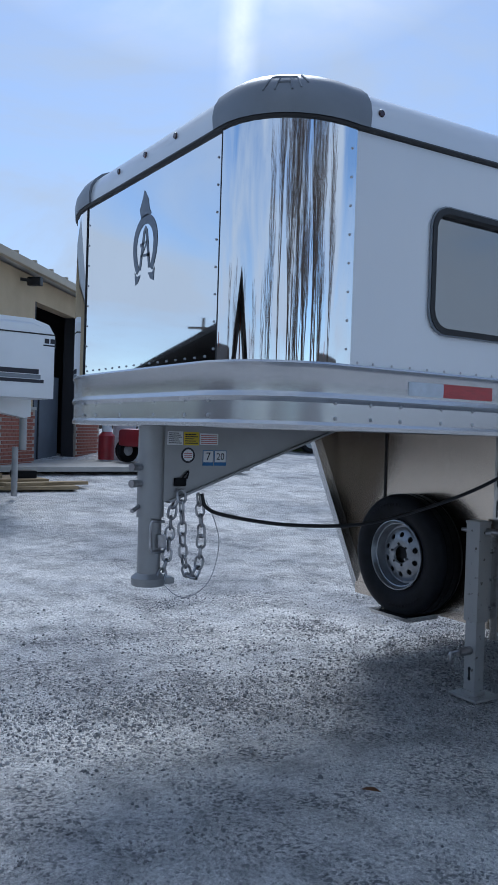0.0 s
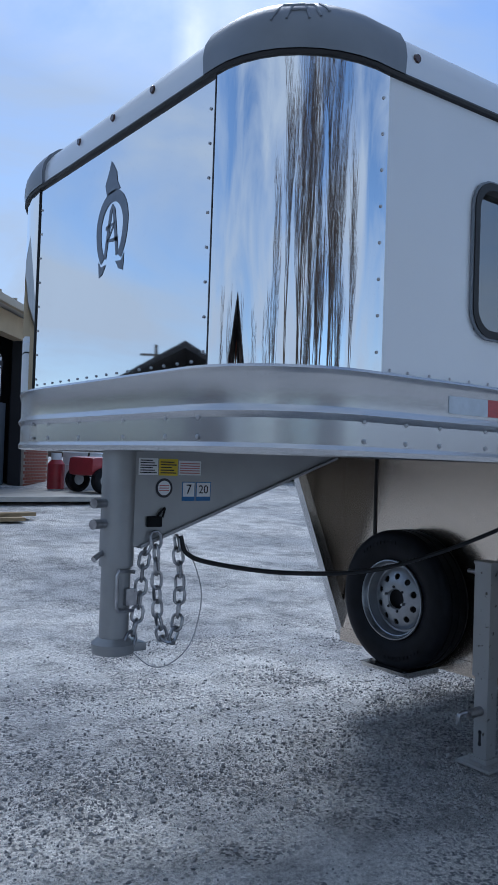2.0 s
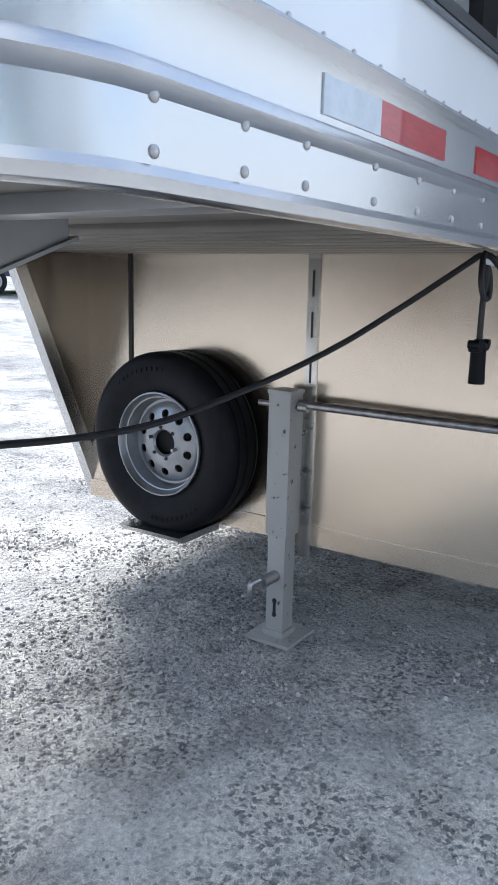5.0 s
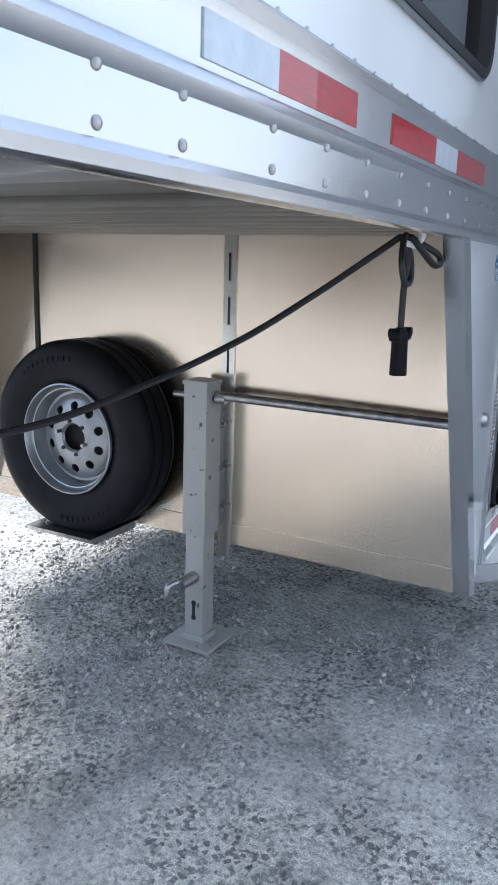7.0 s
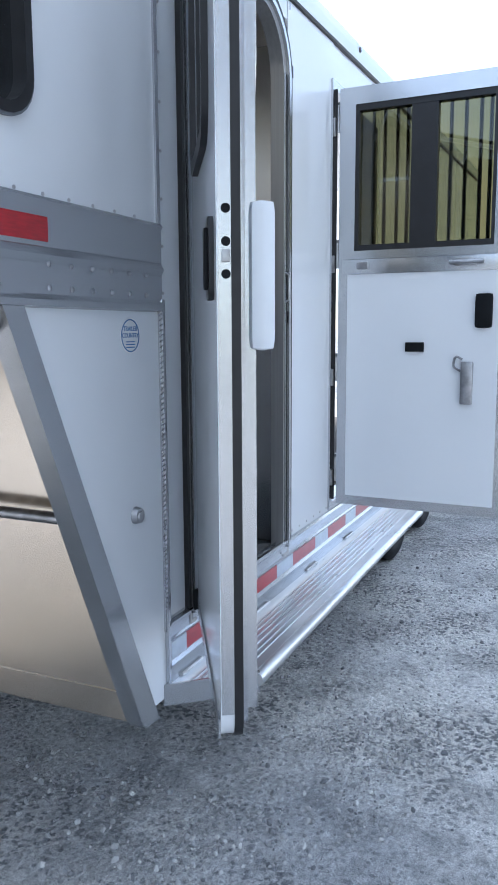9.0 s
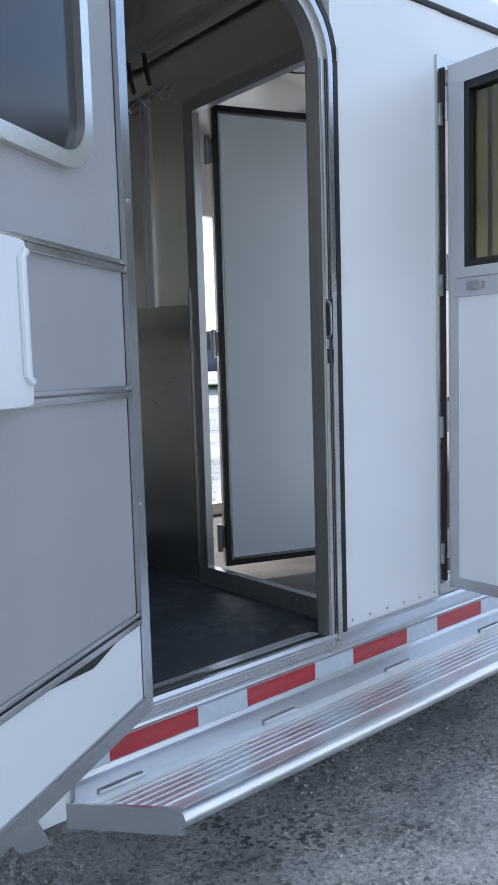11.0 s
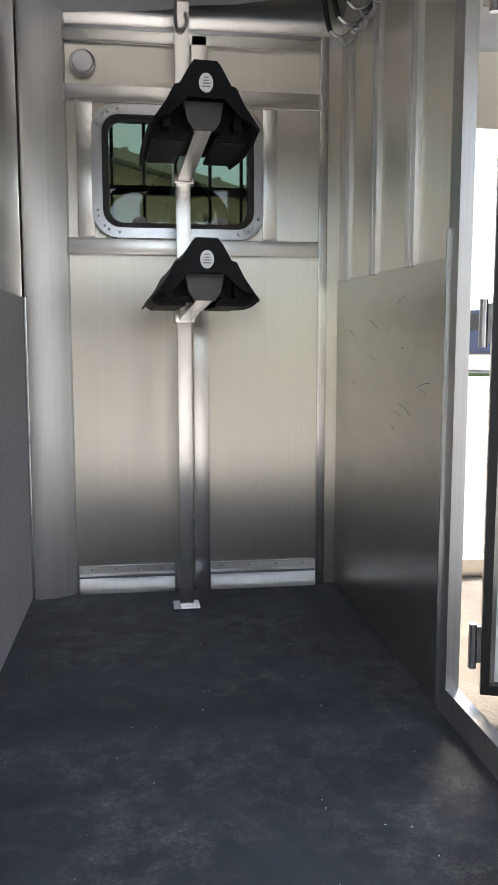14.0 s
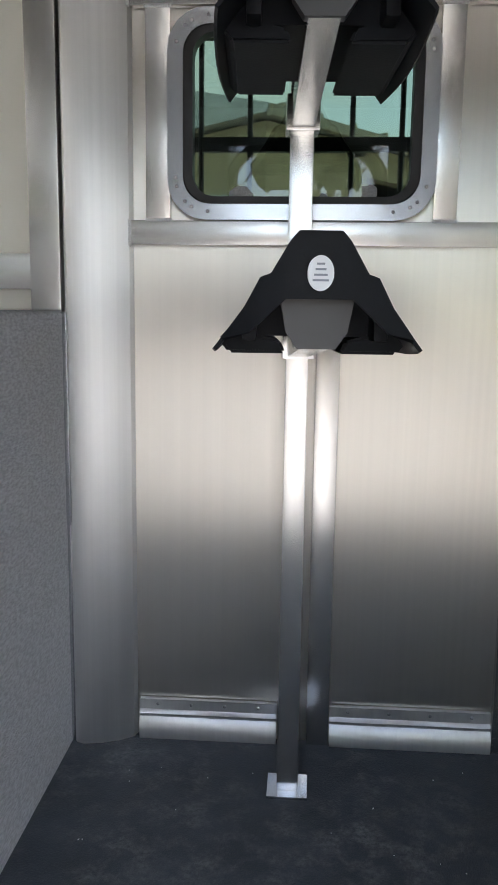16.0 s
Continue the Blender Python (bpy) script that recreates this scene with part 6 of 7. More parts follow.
def saddle_shell():
    """Black moulded saddle form: a ridge flaring to two wings, hollow below."""
    bm = bmesh.new()
    sections = []
    L0 = 0.52
    for k in range(13):
        t = k / 12
        y = t * L0
        sag = 0.020 * math.sin(math.pi * t)
        sp = 0.94 + 0.06 * math.sin(math.pi * t)
        pts = []
        for x, z in ((-0.170, -0.218), (-0.158, -0.200), (-0.120, -0.140), (-0.095, -0.085), (-0.078, -0.078), (-0.048, -0.018), (-0.034, 0.0), (0.034, 0.0), (0.048, -0.018), (0.078, -0.078), (0.095, -0.085), (0.120, -0.140), (0.158, -0.200), (0.170, -0.218)):
            drop = 0.0
            pts.append((x * sp, y + (0.018 * (abs(x) / 0.17) if t < 0.04 else 0), z * 0.80 - sag * 0.5 + drop))
        sections.append([bm.verts.new(p) for p in pts])
    for A, B in zip(sections, sections[1:]):
        for i in range(len(A) - 1):
            bm.faces.new((A[i], A[i + 1], B[i + 1], B[i]))
    f = sections[0]
    # front apron over the arch
    low = [bm.verts.new((x, 0.004, z)) for x, z in ((-0.105, -0.150), (-0.070, -0.118), (-0.050, -0.100), (0.050, -0.100), (0.070, -0.118), (0.105, -0.150))]
    bm.faces.new((f[6], f[7], low[3], low[2]))
    bm.faces.new((f[5], f[6], low[2], low[1]))
    bm.faces.new((f[7], f[8], low[4], low[3]))
    bm.faces.new((f[3], f[4], f[5], low[1]))
    bm.faces.new((f[8], f[9], f[10], low[4]))
    bm.faces.new((f[2], f[3], low[1], low[0]))
    bm.faces.new((f[10], f[11], low[5], low[4]))
    bm.faces.new((f[1], f[2], low[0]))
    bm.faces.new((f[11], f[12], low[5]))
    bmesh.ops.recalc_face_normals(bm, faces=bm.faces[:])
    bmesh.ops.solidify(bm, geom=bm.faces[:], thickness=0.006)
    return bm


def saddle_rack(z_top, turn):
    th = thing("saddle_rack", "black moulded plastic saddle rack on a swing arm", "saddle rack", "saddle racks on the post")
    part("saddle_form", saddle_shell(), PLASTIC, th, "black moulded saddle form")
    core = bmesh.new()
    prism(core, [(-0.140, -0.158), (0.140, -0.158), (0.085, -0.080), (0.048, -0.030), (-0.048, -0.030), (-0.085, -0.080)], "y", 0.14, 0.44)
    part("underside", core, PLASTIC, th)
    for sd_ in (-1, 1):
        flap = bmesh.new()
        prism(flap, [(sd_ * 0.158, -0.164), (sd_ * 0.140, -0.187), (sd_ * 0.044, -0.187), (sd_ * 0.054, -0.165), (sd_ * 0.095, -0.155), (sd_ * 0.120, -0.126)], "y", 0.13, 0.43)
        bmesh.ops.bevel(flap, geom=flap.edges[:], offset=0.005, segments=2, affect='EDGES')
        part("lower_flap", flap, PLASTIC, th, "black moulded lower flap")
    bm = bmesh.new()
    prism(bm, [(-0.058, -0.098), (0.058, -0.098), (0.048, -0.150), (0.030, -0.176), (-0.030, -0.176), (-0.048, -0.150)], "y", 0.05, 0.075)
    part("front_stop", bm, mat("dark_grey_moulding", (0.040, 0.039, 0.038), 0.4, 0.0, 0.15, 12, 0.03, 90), th, "grey rounded arm end")
    bm = bmesh.new()
    prism(bm, [(0.06, -0.176), (0.06, -0.120), (0.58, -0.150), (0.58, -0.215)], "x", -0.024, 0.024)
    part("arm", bm, MILL, th, "aluminium swing arm")
    part("arm_collar", boxes((-0.036, 0.036, 0.565, 0.64, -0.220, -0.145), bev=0.005), MILL, th)
    for s in (-1, 1):
        for k in range(3):
            bm = bmesh.new()
            box(bm, s * 0.105 - 0.012, s * 0.105 + 0.012, 0.08 + 0.11 * k, 0.15 + 0.11 * k, -0.165, -0.12, 0.008)
            part("moulded_rib", bm, PLASTIC, th)
    bm = bmesh.new()
    cyl(bm, (0, -0.0025, -0.062), (0, 0.003, -0.062), 0.020, seg=24)
    for v in bm.verts:
        v.co.z = -0.062 + (v.co.z + 0.062) * 1.3
    lb = part("round_badge", bm, DECALW, th, "white oval badge")
    bm = bmesh.new()
    for k in range(4):
        box(bm, -0.012 + 0.002 * k, 0.012 - 0.002 * k, -0.004, -0.002, -0.074 + k * 0.008, -0.071 + k * 0.008)
    part("print_bars", bm, CAPG, lb, smooth=False)
    th.matrix_basis = Matrix.Translation((PX, PY, z_top)) @ Matrix.Rotation(radians(turn), 4, 'Z') @ Matrix.Translation((0, -0.61, 0))
    return th


saddle_rack(2.362, 3.3)
saddle_rack(1.876, 3.3)

# bridle hooks along the divider
hooks = thing("bridle_hook_bar", "row of steel bridle hooks with black rubber tips", "hooks")
part("bar", boxes((VX - 0.012, VX - 0.002, 1.10, 2.10, 2.695, 2.725), bev=0.002), MILL, hooks)
for k in range(8):
    y = 1.935 - 0.118 * k
    bm = bmesh.new()
    arc = [(VX - 0.01, y, 2.715), (VX - 0.03, y, 2.70), (VX - 0.055, y, 2.675), (VX - 0.085, y, 2.668), (VX - 0.112, y, 2.690), (VX - 0.122, y, 2.725)]
    tube(bm, smooth_line(arc, 5), 0.006, 7)
    tube(bm, smooth_line([(VX - 0.01, y, 2.68), (VX - 0.03, y, 2.65), (VX - 0.055, y, 2.645), (VX - 0.07, y, 2.668)], 5), 0.005, 7)
    hk = part("hook", bm, ZINC, hooks)
    bm = bmesh.new()
    tube(bm, smooth_line([(VX - 0.110, y, 2.688), (VX - 0.122, y, 2.725), (VX - 0.128, y, 2.765), (VX - 0.136, y, 2.81)], 4), 0.0095, 8)
    part("rubber_tip", bm, GASKET, hk, "black rubber hook tip")

# curled dry leaf on the gravel
bm = bmesh.new()
lp = [(-0.045, 0), (-0.02, 0.016), (0.015, 0.018), (0.05, 0.0), (0.015, -0.014), (-0.02, -0.012)]
top = [bm.verts.new((x, y, 0.010 + abs(y) * 0.5 + x * 0.1)) for x, y in lp]
bm.faces.new(top)
bmesh.ops.solidify(bm, geom=bm.faces[:], thickness=0.0015)
leaf = tagged(part("dry_leaf", bm, mat("dry_leaf_brown", (0.22, 0.10, 0.04), 0.7, 0, 0.3, 30)), "curled brown dry leaf on the gravel", "leaf")
leaf.matrix_basis = pose(2.58, 0.37, 0.012, 0, 0, -60)

# chaff and grit tracked onto the rubber mat
rnd = random.Random(21)
bm = bmesh.new()
for k in range(60):
    x, y = rnd.uniform(4.2, 5.3), rnd.uniform(0.1, 2.1)
    s = rnd.uniform(0.0008, 0.0019)
    bmesh.ops.create_icosphere(bm, subdivisions=1, radius=s, matrix=Matrix.Translation((x, y, FLOOR + s * 0.5)) @ Matrix.Rotation(rnd.uniform(0, 3), 4, 'Z') @ Matrix.Diagonal((rnd.uniform(1, 2.2), 1, 0.6, 1)))
tagged(part("grit", bm, DECALW), "pale grit scattered on the rubber mat", "grit", kind="stuff")

# ---------- the yard behind: workshop ----------
WO = Vector((5.1, 14.2, 0))
WD = Vector((0.66, 0.75, 0)).normalized()
shop_m = Matrix.Translation(WO) @ Matrix.Rotation(math.atan2(WD.y, WD.x), 4, 'Z')
# in its own space the wall runs along x and faces -y
shop = thing("workshop_building", "tan stucco workshop with red brick base and open bay door", "building")
shop.matrix_basis = shop_m
ZB = 0.2
bm = boxes((-1.5, 1.15, 0, 0.3, ZB, 4.80))
part("wall", bm, STUCCO, shop, "tan stucco wall", smooth=False)
for row in ((3.75, 5.5, 0, 0.3, ZB, 4.80), (1.15, 3.75, 0, 0.3, 4.28, 4.80), (5.2, 5.5, 0.3, 9.0, ZB, 4.80), (-1.5, -1.2, 0.3, 9.0, ZB, 4.80), (-1.2, 5.2, 8.7, 9.0, ZB, 4.8)):
    part("wall", boxes(row), STUCCO, shop, smooth=False)
part("roof", prism(bmesh.new(), [(-0.35, 4.83), (-0.35, 4.95), (4.5, 6.3), (9.4, 4.95), (9.4, 4.83)], "x", -1.8, 5.85), mat("ribbed_metal_roof", (0.55, 0.56, 0.58), 0.4, 0.6, 0.1, 2, 0.03, 20), shop, "low metal roof")
part("eave_gutter", boxes((-1.8, 5.85, -0.42, -0.30, 4.76, 4.93), bev=0.02), EAVE, shop, "beige eave gutter")
for k in range(8):
    part("roof_rib", boxes((-1.5 + k * 0.9, -1.44 + k * 0.9, -0.36, -0.24, 4.93, 5.01)), EAVE, shop)
part("brick_base", boxes((-1.5, 1.15, -0.06, 0.0, ZB, 1.86)), MORTAR, shop, "red brick base course", smooth=False)
part("brick_base", boxes((3.75, 5.56, -0.06, 0.0, ZB, 1.86), (5.5, 5.56, 0.0, 6.0, ZB, 1.86)), MORTAR, shop, smooth=False)
bk = bmesh.new()
box(bk, 0, 0.205, -0.014, 0.004, 0, 0.062, 0.004)
first = part("brick", bk, BRICK, shop)
first.matrix_basis = pose(-1.2, -0.06, 0.60)
for row in range(16):
    z = 0.58 + row * 0.078
    for x0, x1 in ((-0.6, 1.15), (3.76, 5.5)):
        x = x0 + (0.11 if row % 2 else 0.0)
        while x + 0.205 <= x1 + 0.02:
            o = new("brick", first.data)
            o.parent = shop
            o.matrix_basis = pose(x, -0.06, z)
            x += 0.217
part("brick_cap", boxes((-1.5, 1.15, -0.10, 0.0, 1.86, 1.93), bev=0.01), CONCRETE, shop)
part("brick_cap", boxes((3.75, 5.6, -0.10, 0.0, 1.86, 1.93), bev=0.01), CONCRETE, shop)
# box inside the open bay, its indoor shade painted as near-black walls
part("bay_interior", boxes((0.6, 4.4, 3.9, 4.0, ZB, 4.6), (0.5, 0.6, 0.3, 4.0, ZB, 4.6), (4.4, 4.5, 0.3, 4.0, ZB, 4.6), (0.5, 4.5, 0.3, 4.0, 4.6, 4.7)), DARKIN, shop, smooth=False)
part("bay_door_leaf", boxes((1.2, 3.70, 0.42, 0.48, ZB, 2.75)), DOORG, shop, "slate blue lower door panel", smooth=False)
part("bay_door_stile", boxes((2.42, 2.48, 0.40, 0.44, ZB, 2.75), (1.15, 1.22, 0.0, 0.30, ZB, 4.28), (3.68, 3.75, 0.0, 0.30, ZB, 4.28)), DARKIN, shop, smooth=False)
bm = boxes((0.40, 0.56, -0.42, -0.12, 4.50, 4.68), bev=0.03)
fl_ = part("flood_light", bm, GASKET, shop, "black wall flood light")
cyl_b = bmesh.new()
cyl(cyl_b, (0.34, 0.0, 4.62), (0.44, -0.22, 4.60), 0.035, seg=10)
part("bracket", cyl_b, GASKET, shop)
tagged(part("shop_apron", boxes((2.4, 10.5, 13.2, 18.0, 0.60, 0.70)), CONCRETE, smooth=False), "pale concrete apron before the workshop", "pavement", kind="structure")


# neighbouring white trailer beside the workshop
def far_trailer(name, label, m, length):
    th = thing(name, label, "trailer", "parked trailers")
    bm = bmesh.new()
    prism(bm, [(0.0, 1.95), (0.0, 2.90), (-0.10, 3.05), (-0.35, 3.12), (-length, 3.12), (-length, 0.6), (-2.6, 0.6), (-2.6, 1.80), (-0.9, 1.95)], "y", 0.0, 2.1)
    bmesh.ops.bevel(bm, geom=[e for e in bm.edges if abs((e.verts[0].co - e.verts[1].co).y) < 0.01 and max(v.co.z for v in e.verts) > 2.5], offset=0.10, segments=3, affect='EDGES')
    part("body", bm, ROOFP, th, "plain white trailer shell")
    part("stripe", boxes((-3.0, -0.28, -0.006, 0.0, 2.30, 2.37), (-3.0, -0.20, -0.006, 0.0, 2.17, 2.22)), DECALK, th, "dark blue stripe", smooth=False)
    part("stripe", boxes((-3.0, -0.25, -0.005, 0.0, 2.23, 2.29)), CAPG, th, smooth=False)
    part("neck", prism(bmesh.new(), [(-0.02, 1.96), (-0.02, 1.68), (-0.12, 1.66), (-1.2, 1.86), (-1.2, 1.96)], "y", 0.9, 1.2), ROOFP, th)
    bm = bmesh.new()
    cyl(bm, (-0.08, 1.05, 1.70), (-0.08, 1.05, 1.15), 0.06, seg=14)
    cyl(bm, (-0.20, 1.05, 1.20), (-0.20, 1.05, 0.42), 0.05, seg=12)
    part("coupler_leg", bm, SILVER, th)
    part("roof_line", boxes((-length, -0.05, -0.012, 0.0, 2.88, 2.90)), GASKET, th, smooth=False)
    part("logo_shape", boxes((-0.20, -0.13, -0.006, 0.0, 2.76, 2.83), (-0.11, -0.03, -0.006, 0.0, 2.76, 2.83), (-0.22, -0.03, -0.006, 0.0, 2.72, 2.74)), DECALK, th, smooth=False)
    for x in (-length * 0.55, -length * 0.55 - 0.85):
        wbm = tyre_mesh(0.36, 0.21, 0.22, 24)
        w = part("wheel", wbm, RUBBER, th)
        w.matrix_basis = pose(x, 0.10, 0.36 + 0.02, 0, 0, 90)
    th.matrix_basis = m
    return th


far_trailer("stock_trailer", "white gooseneck trailer with dark stripes beside the workshop", pose(4.30, 9.20, -0.02, 0, 0, 4), 3.7)

# white tank, red cylinder, utility cart, timber, pickup
def tank():
    th = thing("water_tank", "white plastic upright tank beside the workshop", "tank")
    bm = bmesh.new()
    cyl(bm, (0, 0, 0), (0, 0, 1.1), 0.48, seg=28)
    cyl(bm, (0, 0, 1.1), (0, 0, 1.22), 0.48, 0.30, seg=28)
    for z in (0.3, 0.6, 0.9):
        tube(bm, [(0.48 * math.cos(a), 0.48 * math.sin(a), z) for a in np.linspace(0, 2 * math.pi, 29)[:-1]], 0.02, 6, closed=True)
    part("shell", bm, WHITEP, th)
    bm = bmesh.new()
    cyl(bm, (0, 0, 1.2), (0, 0, 1.28), 0.16, seg=18)
    part("lid", bm, WHITEP, th)
    th.matrix_basis = pose(9.0, 16.6, 0.70)


tank()


def gas_cylinder():
    th = thing("gas_cylinder", "red gas cylinder with white collar", "cylinder")
    bm = bmesh.new()
    cyl(bm, (0, 0, 0.03), (0, 0, 0.62), 0.20, seg=20)
    cyl(bm, (0, 0, 0.62), (0, 0, 0.74), 0.20, 0.10, seg=20)
    part("bottle", bm, REDP, th)
    bm = bmesh.new()
    cyl(bm, (0, 0, 0.72), (0, 0, 0.88), 0.12, seg=18)
    part("collar", bm, WHITEP, th)
    bm = bmesh.new()
    cyl(bm, (0, 0, 0), (0, 0, 0.03), 0.17, seg=18)
    part("foot_ring", bm, WHITEP, th)
    th.matrix_basis = pose(8.05, 16.0, 0.70)


gas_cylinder()


def utility_cart():
    th = thing("utility_cart", "red and dark blue utility cart on the concrete", "cart")
    part("body", boxes((-0.55, 0.95, -0.55, 0.55, 0.32, 0.72), bev=0.10), BLUEP, th)
    part("hood", boxes((-1.15, -0.50, -0.50, 0.50, 0.38, 0.82), bev=0.16), REDP, th, "red moulded hood")
    part("seat", boxes((0.05, 0.40, -0.50, 0.50, 0.72, 0.86), (0.34, 0.46, -0.50, 0.50, 0.86, 1.20), bev=0.04), GASKET, th)
    bm = bmesh.new()
    for y in (-0.52, 0.52):
        tube(bm, [(-0.62, y, 0.70), (-0.35, y, 1.60), (0.60, y, 1.62), (0.70, y, 0.70)], 0.025, 8)
    tube(bm, [(-0.35, -0.52, 1.60), (-0.35, 0.52, 1.60)], 0.025, 8)
    tube(bm, [(0.60, -0.52, 1.62), (0.60, 0.52, 1.62)], 0.025, 8)
    part("roll_cage", bm, GASKET, th)
    bm = bmesh.new()
    tube(bm, [(-0.30 + 0.13 * math.cos(a) * 0.4, -0.20 + 0.15 * math.sin(a), 0.98 + 0.13 * math.cos(a)) for a in np.linspace(0, 2 * math.pi, 17)[:-1]], 0.015, 6, closed=True)
    part("steering_wheel", bm, GASKET, th)
    for x, y in ((-0.85, -0.52), (-0.85, 0.52), (0.70, -0.52), (0.70, 0.52)):
        w = part("wheel", tyre_mesh(0.29, 0.13, 0.22, 24), RUBBER, th)
        w.matrix_basis = pose(x, y, 0.29, 0, 0, 90)
        bm = bmesh.new()
        cyl(bm, (-0.06, 0, 0), (0.06, 0, 0), 0.13, seg=16)
        rim_ = part("rim", bm, GALV, w)
    th.matrix_basis = pose(9.2, 14.9, 0.70, 0, 0, 8)


utility_cart()


def timber_pile():
    for k, (x, y, l, a, z) in enumerate(((4.35, 11.35, 2.2, 4, 0.0), (4.40, 11.15, 2.0, -3, 0.0), (4.9, 11.3, 1.6, 10, 0.06))):
        bd = tagged(part("timber_plank", boxes((-l / 2, l / 2, -0.12, 0.12, 0.0, 0.06), bev=0.006), WOODD), "weathered timber plank lying on the gravel", "plank", "loose timber")
        bd.matrix_basis = pose(x, y, 0.42 + z, 0, 0, a)
    part_ = thing("pallet_platform", "low timber platform on the gravel", "platform")
    part("deck", boxes((3.0, 5.0, 11.4, 12.6, 0.52, 0.58)), WOODD, part_, smooth=False)
    part("bearer", boxes((3.0, 5.0, 11.4, 11.5, 0.40, 0.52), (3.0, 5.0, 12.4, 12.6, 0.40, 0.52)), WOODD, part_, smooth=False)
    for k in range(4):
        b = tagged(part("timber_block", boxes((-0.14, 0.14, -0.09, 0.09, 0, 0.08), bev=0.006), WOODD), "short pale timber offcut on the platform", "timber", "loose timber")
        b.matrix_basis = pose(4.00 + 0.04 * k, 11.8, 0.58 + 0.082 * (k % 3), 0, 0, 8 * k)
    bx = tagged(part("black_tray", boxes((4.45, 4.85, 11.6, 11.9, 0.58, 0.72), bev=0.03), PLASTIC), "black plastic tray on the platform", "tray")


timber_pile()


def pickup():
    th = thing("pickup_truck", "dark pickup truck with chrome wheels parked on grass", "truck")
    bm = bmesh.new()
    prism(bm, [(-2.6, 0.55), (-2.6, 1.10), (-1.0, 1.15), (-0.5, 1.80), (1.0, 1.85), (1.25, 1.20), (2.8, 1.20), (2.8, 0.55)], "y", -0.95, 0.95)
    bmesh.ops.bevel(bm, geom=bm.edges[:], offset=0.07, segments=2, affect='EDGES')
    part("body", bm, BLUEP, th)
    part("bumper", boxes((-2.75, -2.58, -0.95, 0.95, 0.50, 0.72), bev=0.04), GALV, th, "chrome bumper")
    for s in (-0.96, 0.952):
        part("side_window", prism(bmesh.new(), [(-0.75, 1.22), (-0.40, 1.70), (0.90, 1.74), (1.05, 1.24)], "y", s, s + 0.008), GASKET, th, smooth=False)
    for x in (-1.7, 1.8):
        for y in (-0.85, 0.85):
            w = part("wheel", tyre_mesh(0.40, 0.24, 0.26, 28), RUBBER, th)
            w.matrix_basis = pose(x, y, 0.40, 0, 0, 90)
            bm = bmesh.new()
            s = -1 if y < 0 else 1
            cyl(bm, (-0.10, 0, 0), (0.10, 0, 0), 0.24, seg=20)
            for k in range(6):
                a = 2 * math.pi * k / 6
                cyl(bm, (-0.14, 0, 0), (-0.12, 0.20 * math.cos(a), 0.20 * math.sin(a)), 0.03, 0.035, 8)
                cyl(bm, (0.14, 0, 0), (0.12, 0.20 * math.cos(a), 0.20 * math.sin(a)), 0.03, 0.035, 8)
            part("rim", bm, GALV, w, "chrome spoked rim")
    return th


pk = pickup()
pk.matrix_basis = pose(18.5, 19.0, 0.88, 0, 0, -18)
copy_thing(pk, pose(14.6, 21.5, 0.98, 0, 0, -14))
tagged(part("grass_verge", prism(bmesh.new(), [(9.0, 20.2), (40.0, 17.0), (44.0, 40.0), (9.0, 44.0)], "z", 0.9, 1.50 - 0.52), GRASS, smooth=False), "dull green grass strip beyond the gravel", "grass", kind="structure")


# ---------- bare trees, house and pole round the yard, seen in the polished metal ----------
def bare_tree(seed, height, spread):
    rnd = random.Random(seed)
    th = thing("bare_tree", "tall leafless tree with grey-brown bark", "tree", "bare trees round the yard")
    trunk, twigs = bmesh.new(), bmesh.new()

    def limb(bm, p, d, ln, r, depth):
        pts, rad = [p], [r]
        q, dd = p.copy(), d.copy()
        for k in range(4):
            dd = (dd + Vector((rnd.uniform(-.18, .18), rnd.uniform(-.18, .18), rnd.uniform(-.05, .14)))).normalized()
            q = q + dd * ln / 4
            pts.append(q.copy())
            rad.append(r * (1 - 0.17 * (k + 1)))
        tube(bm, pts, rad, 6 if depth < 2 else 4)
        if depth < 4:
            for k in range(5 if depth == 0 else 4):
                i = rnd.randint(1 if depth else 2, 4)
                a = rnd.uniform(0, 2 * math.pi)
                side = Vector((math.cos(a), math.sin(a), rnd.uniform(0.25, 0.9))).normalized()
                nd = (dd * 0.55 + side * spread).normalized()
                limb(trunk if depth < 1 else twigs, pts[i], nd, ln * rnd.uniform(0.5, 0.72), max(0.032, rad[i] * 0.62), depth + 1)

    limb(trunk, Vector((0, 0, -0.3)), Vector((0, 0, 1)), height * 0.5, height * 0.028, 0)
    part("trunk", trunk, BARK, th)
    part("crown", twigs, TWIG, th, "spreading bare branches and twigs")
    return th


t1 = bare_tree(1, 13, 0.75)
t1.matrix_basis = pose(-7.5, -17.0, 0)
t2 = bare_tree(2, 17, 0.7)
t2.matrix_basis = pose(-3.5, -21.0, 0)
t3 = bare_tree(5, 15, 0.8)
t3.matrix_basis = pose(-12.5, -15.0, 0)
for k, (o, x, y, a) in enumerate(((t1, 0.5, -25, 60), (t2, -17.5, -14, 100), (t3, -9.5, -24, 200), (t1, -22, -9, 150), (t3, 5.0, -26, 20), (t2, -1.5, -30, 300), (t1, -14.5, -22, 240), (t3, -5.5, -27, 310), (t2, -10.0, -18.5, 140), (t1, -5.0, -17.5, 30), (t3, -1.0, -19.0, 170), (t2, -14.0, -17.5, 220))):
    copy_thing(o, pose(x, y, 0.0 if y < 0 else 1.2, 0, 0, a))


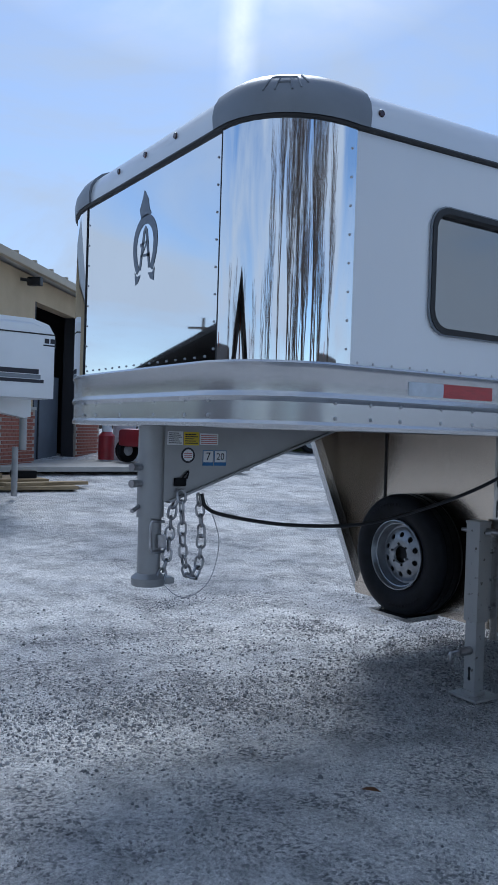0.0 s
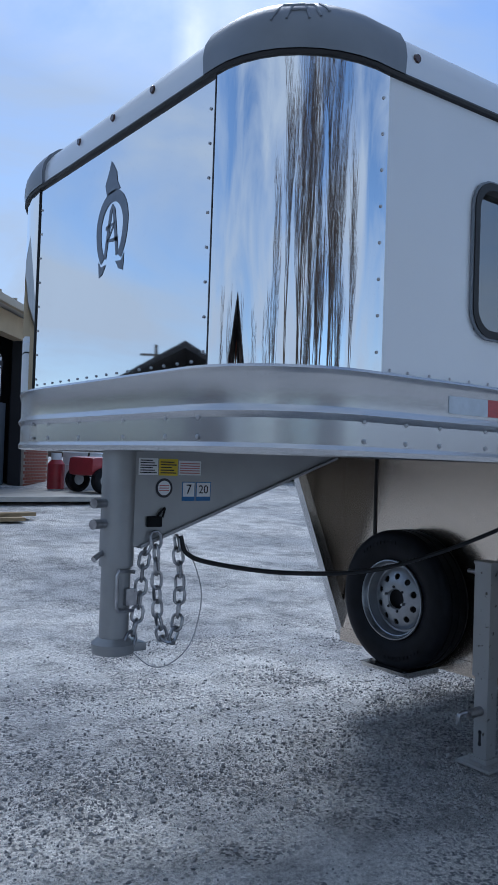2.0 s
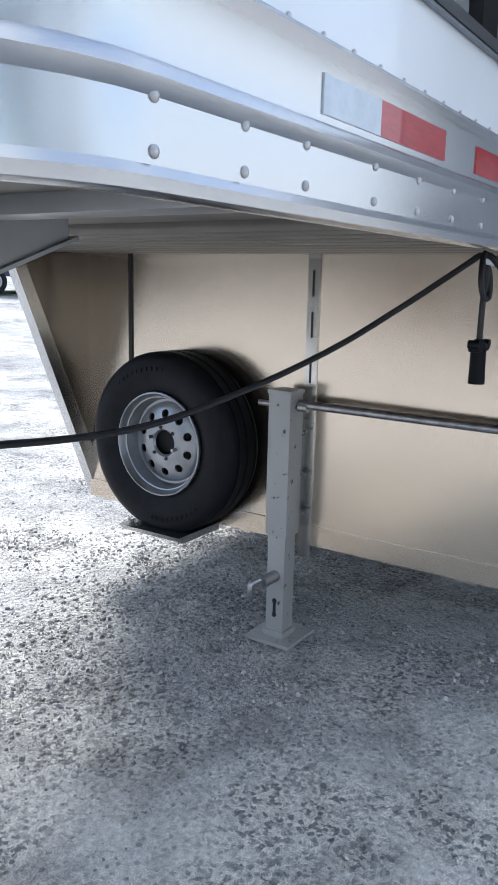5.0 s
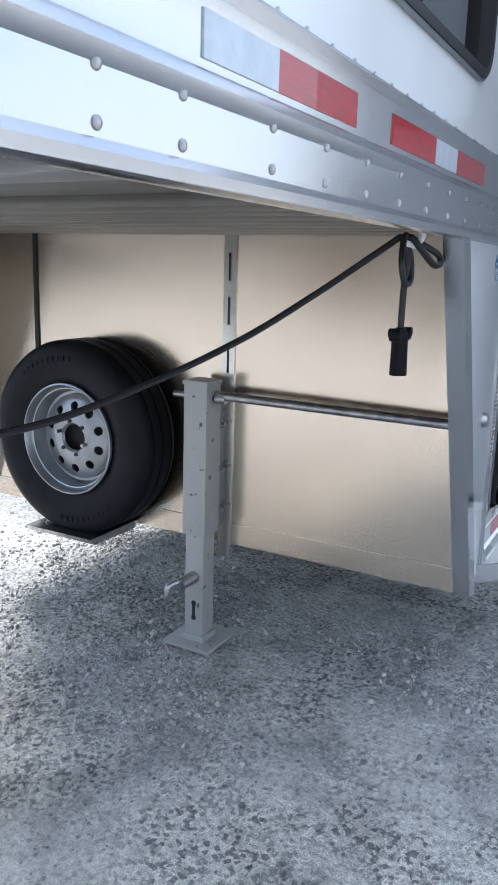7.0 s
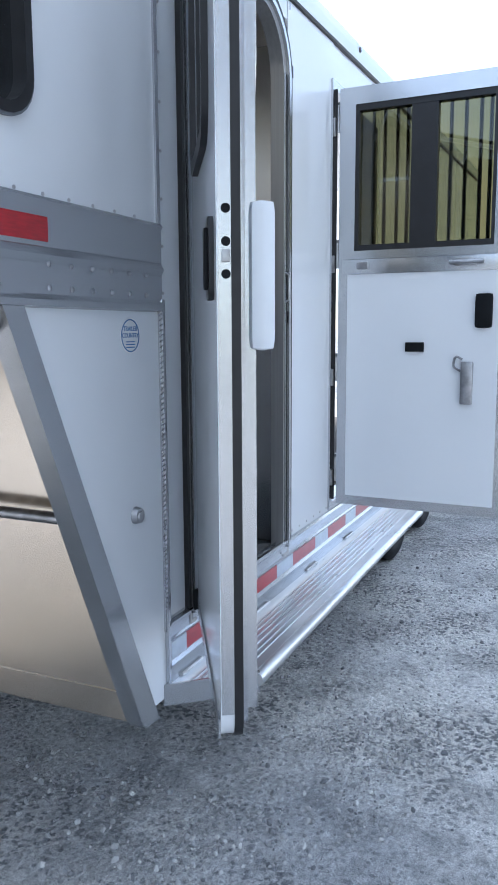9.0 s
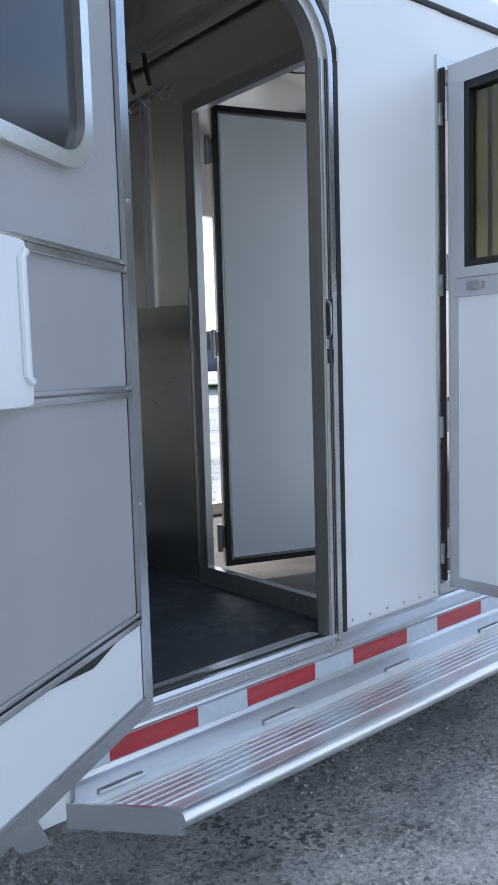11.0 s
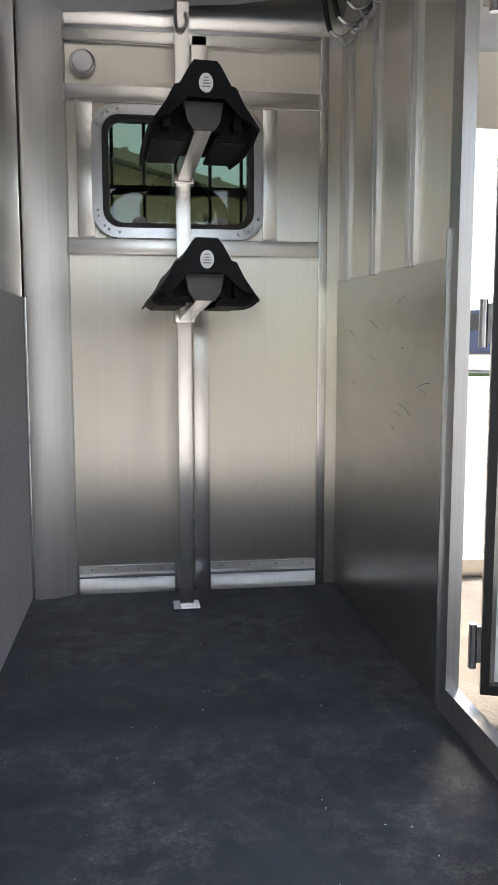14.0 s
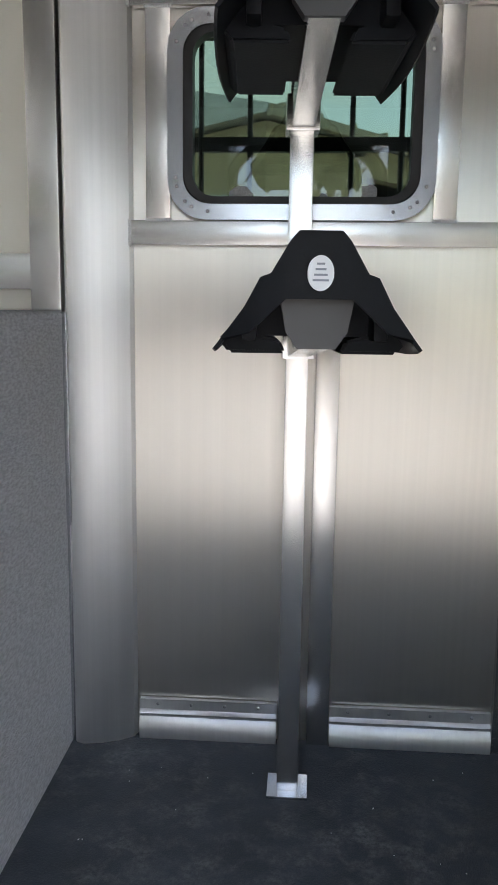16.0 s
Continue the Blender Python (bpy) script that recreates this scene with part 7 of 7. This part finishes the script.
t4 = bare_tree(8, 5.5, 1.3)
t4.matrix_basis = pose(-14.5, 7.5, 0)
for x, y, a in ((-16.5, 3.0, 70), (-17.5, -1.0, 150), (-12.0, 10.5, 250), (-16.0, -5.0, 20), (-18.0, 10.0, 200)):
    copy_thing(t4, pose(x, y, 0, 0, 0, a))


def house(name, label, x, y, z, a, w, d, h, material, chimney=True):
    th = thing(name, label, "house", "houses round the yard")
    part("wall", boxes((-w / 2, w / 2, -d / 2, d / 2, 0, h)), material, th, smooth=False)
    part("roof", prism(bmesh.new(), [(-d / 2 - 0.5, h - 0.1), (0, h + d * 0.32), (d / 2 + 0.5, h - 0.1), (0, h + d * 0.32 - 0.2)], "x", -w / 2 - 0.4, w / 2 + 0.4), ROOFD, th, "dark shingle roof")
    for k in range(4):
        wx = -w / 2 + w * (k + 0.5) / 4
        part("window", boxes((wx - 0.5, wx + 0.5, -d / 2 - 0.03, -d / 2 + 0.02, 1.0, 2.2)), GASKET, th, smooth=False)
    if chimney:
        part("chimney", boxes((w * 0.2, w * 0.2 + 0.5, -0.4, 0.4, h, h + d * 0.32 + 0.6)), BRICK, th)
    th.matrix_basis = pose(x, y, z, 0, 0, a)


house("low_house", "low brown house with dark shingle roof", -30, 30, 0.8, 40, 16, 9, 3.0, SIDING)
house("low_house", "low brown house with dark shingle roof", -22.3, 7.1, 0.0, 164, 10, 11, 2.8, SIDING)
house("low_house", "low brown house with dark shingle roof", 8, -42, 0.0, 175, 18, 9, 3.2, SIDING)
house("low_house", "low brown house with dark shingle roof", -11.9, 21.9, 1.0, 123, 12, 9, 0.9, SIDING, False)
pole = thing("utility_pole", "wooden utility pole with cross arms", "pole")
bm = bmesh.new()
cyl(bm, (0, 0, 0), (0, 0, 9.5), 0.16, 0.11, 12)
part("mast", bm, BARK, pole)
part("cross_arm", boxes((-1.1, 1.1, -0.06, 0.06, 8.7, 8.85), (-0.9, 0.9, -0.06, 0.06, 7.9, 8.05)), BARK, pole)
pole.matrix_basis = pose(-24.6, 46, 0.0, 0, 0, 30)
hedge = bmesh.new()
rnd = random.Random(9)
for k in range(260):
    a = math.radians(rnd.uniform(60, 330))
    r_ = rnd.uniform(48, 60)
    s = rnd.uniform(0.9, 2.2)
    bmesh.ops.create_icosphere(hedge, subdivisions=1, radius=1.0, matrix=Matrix.Translation((5 + r_ * math.cos(a), 5 + r_ * math.sin(a), s * 0.6)) @ Matrix.Diagonal((s * 1.5, s * 1.5, s * 0.9, 1)))
for v in hedge.verts:
    v.co += Vector((noise.noise(v.co * 1.7), noise.noise(v.co * 1.7 + Vector((9, 0, 0))), noise.noise(v.co * 1.7 + Vector((0, 9, 0))))) * 0.7
tagged(part("far_scrub", hedge, TWIG), "far brown winter scrub along the fields", "scrub", kind="stuff")
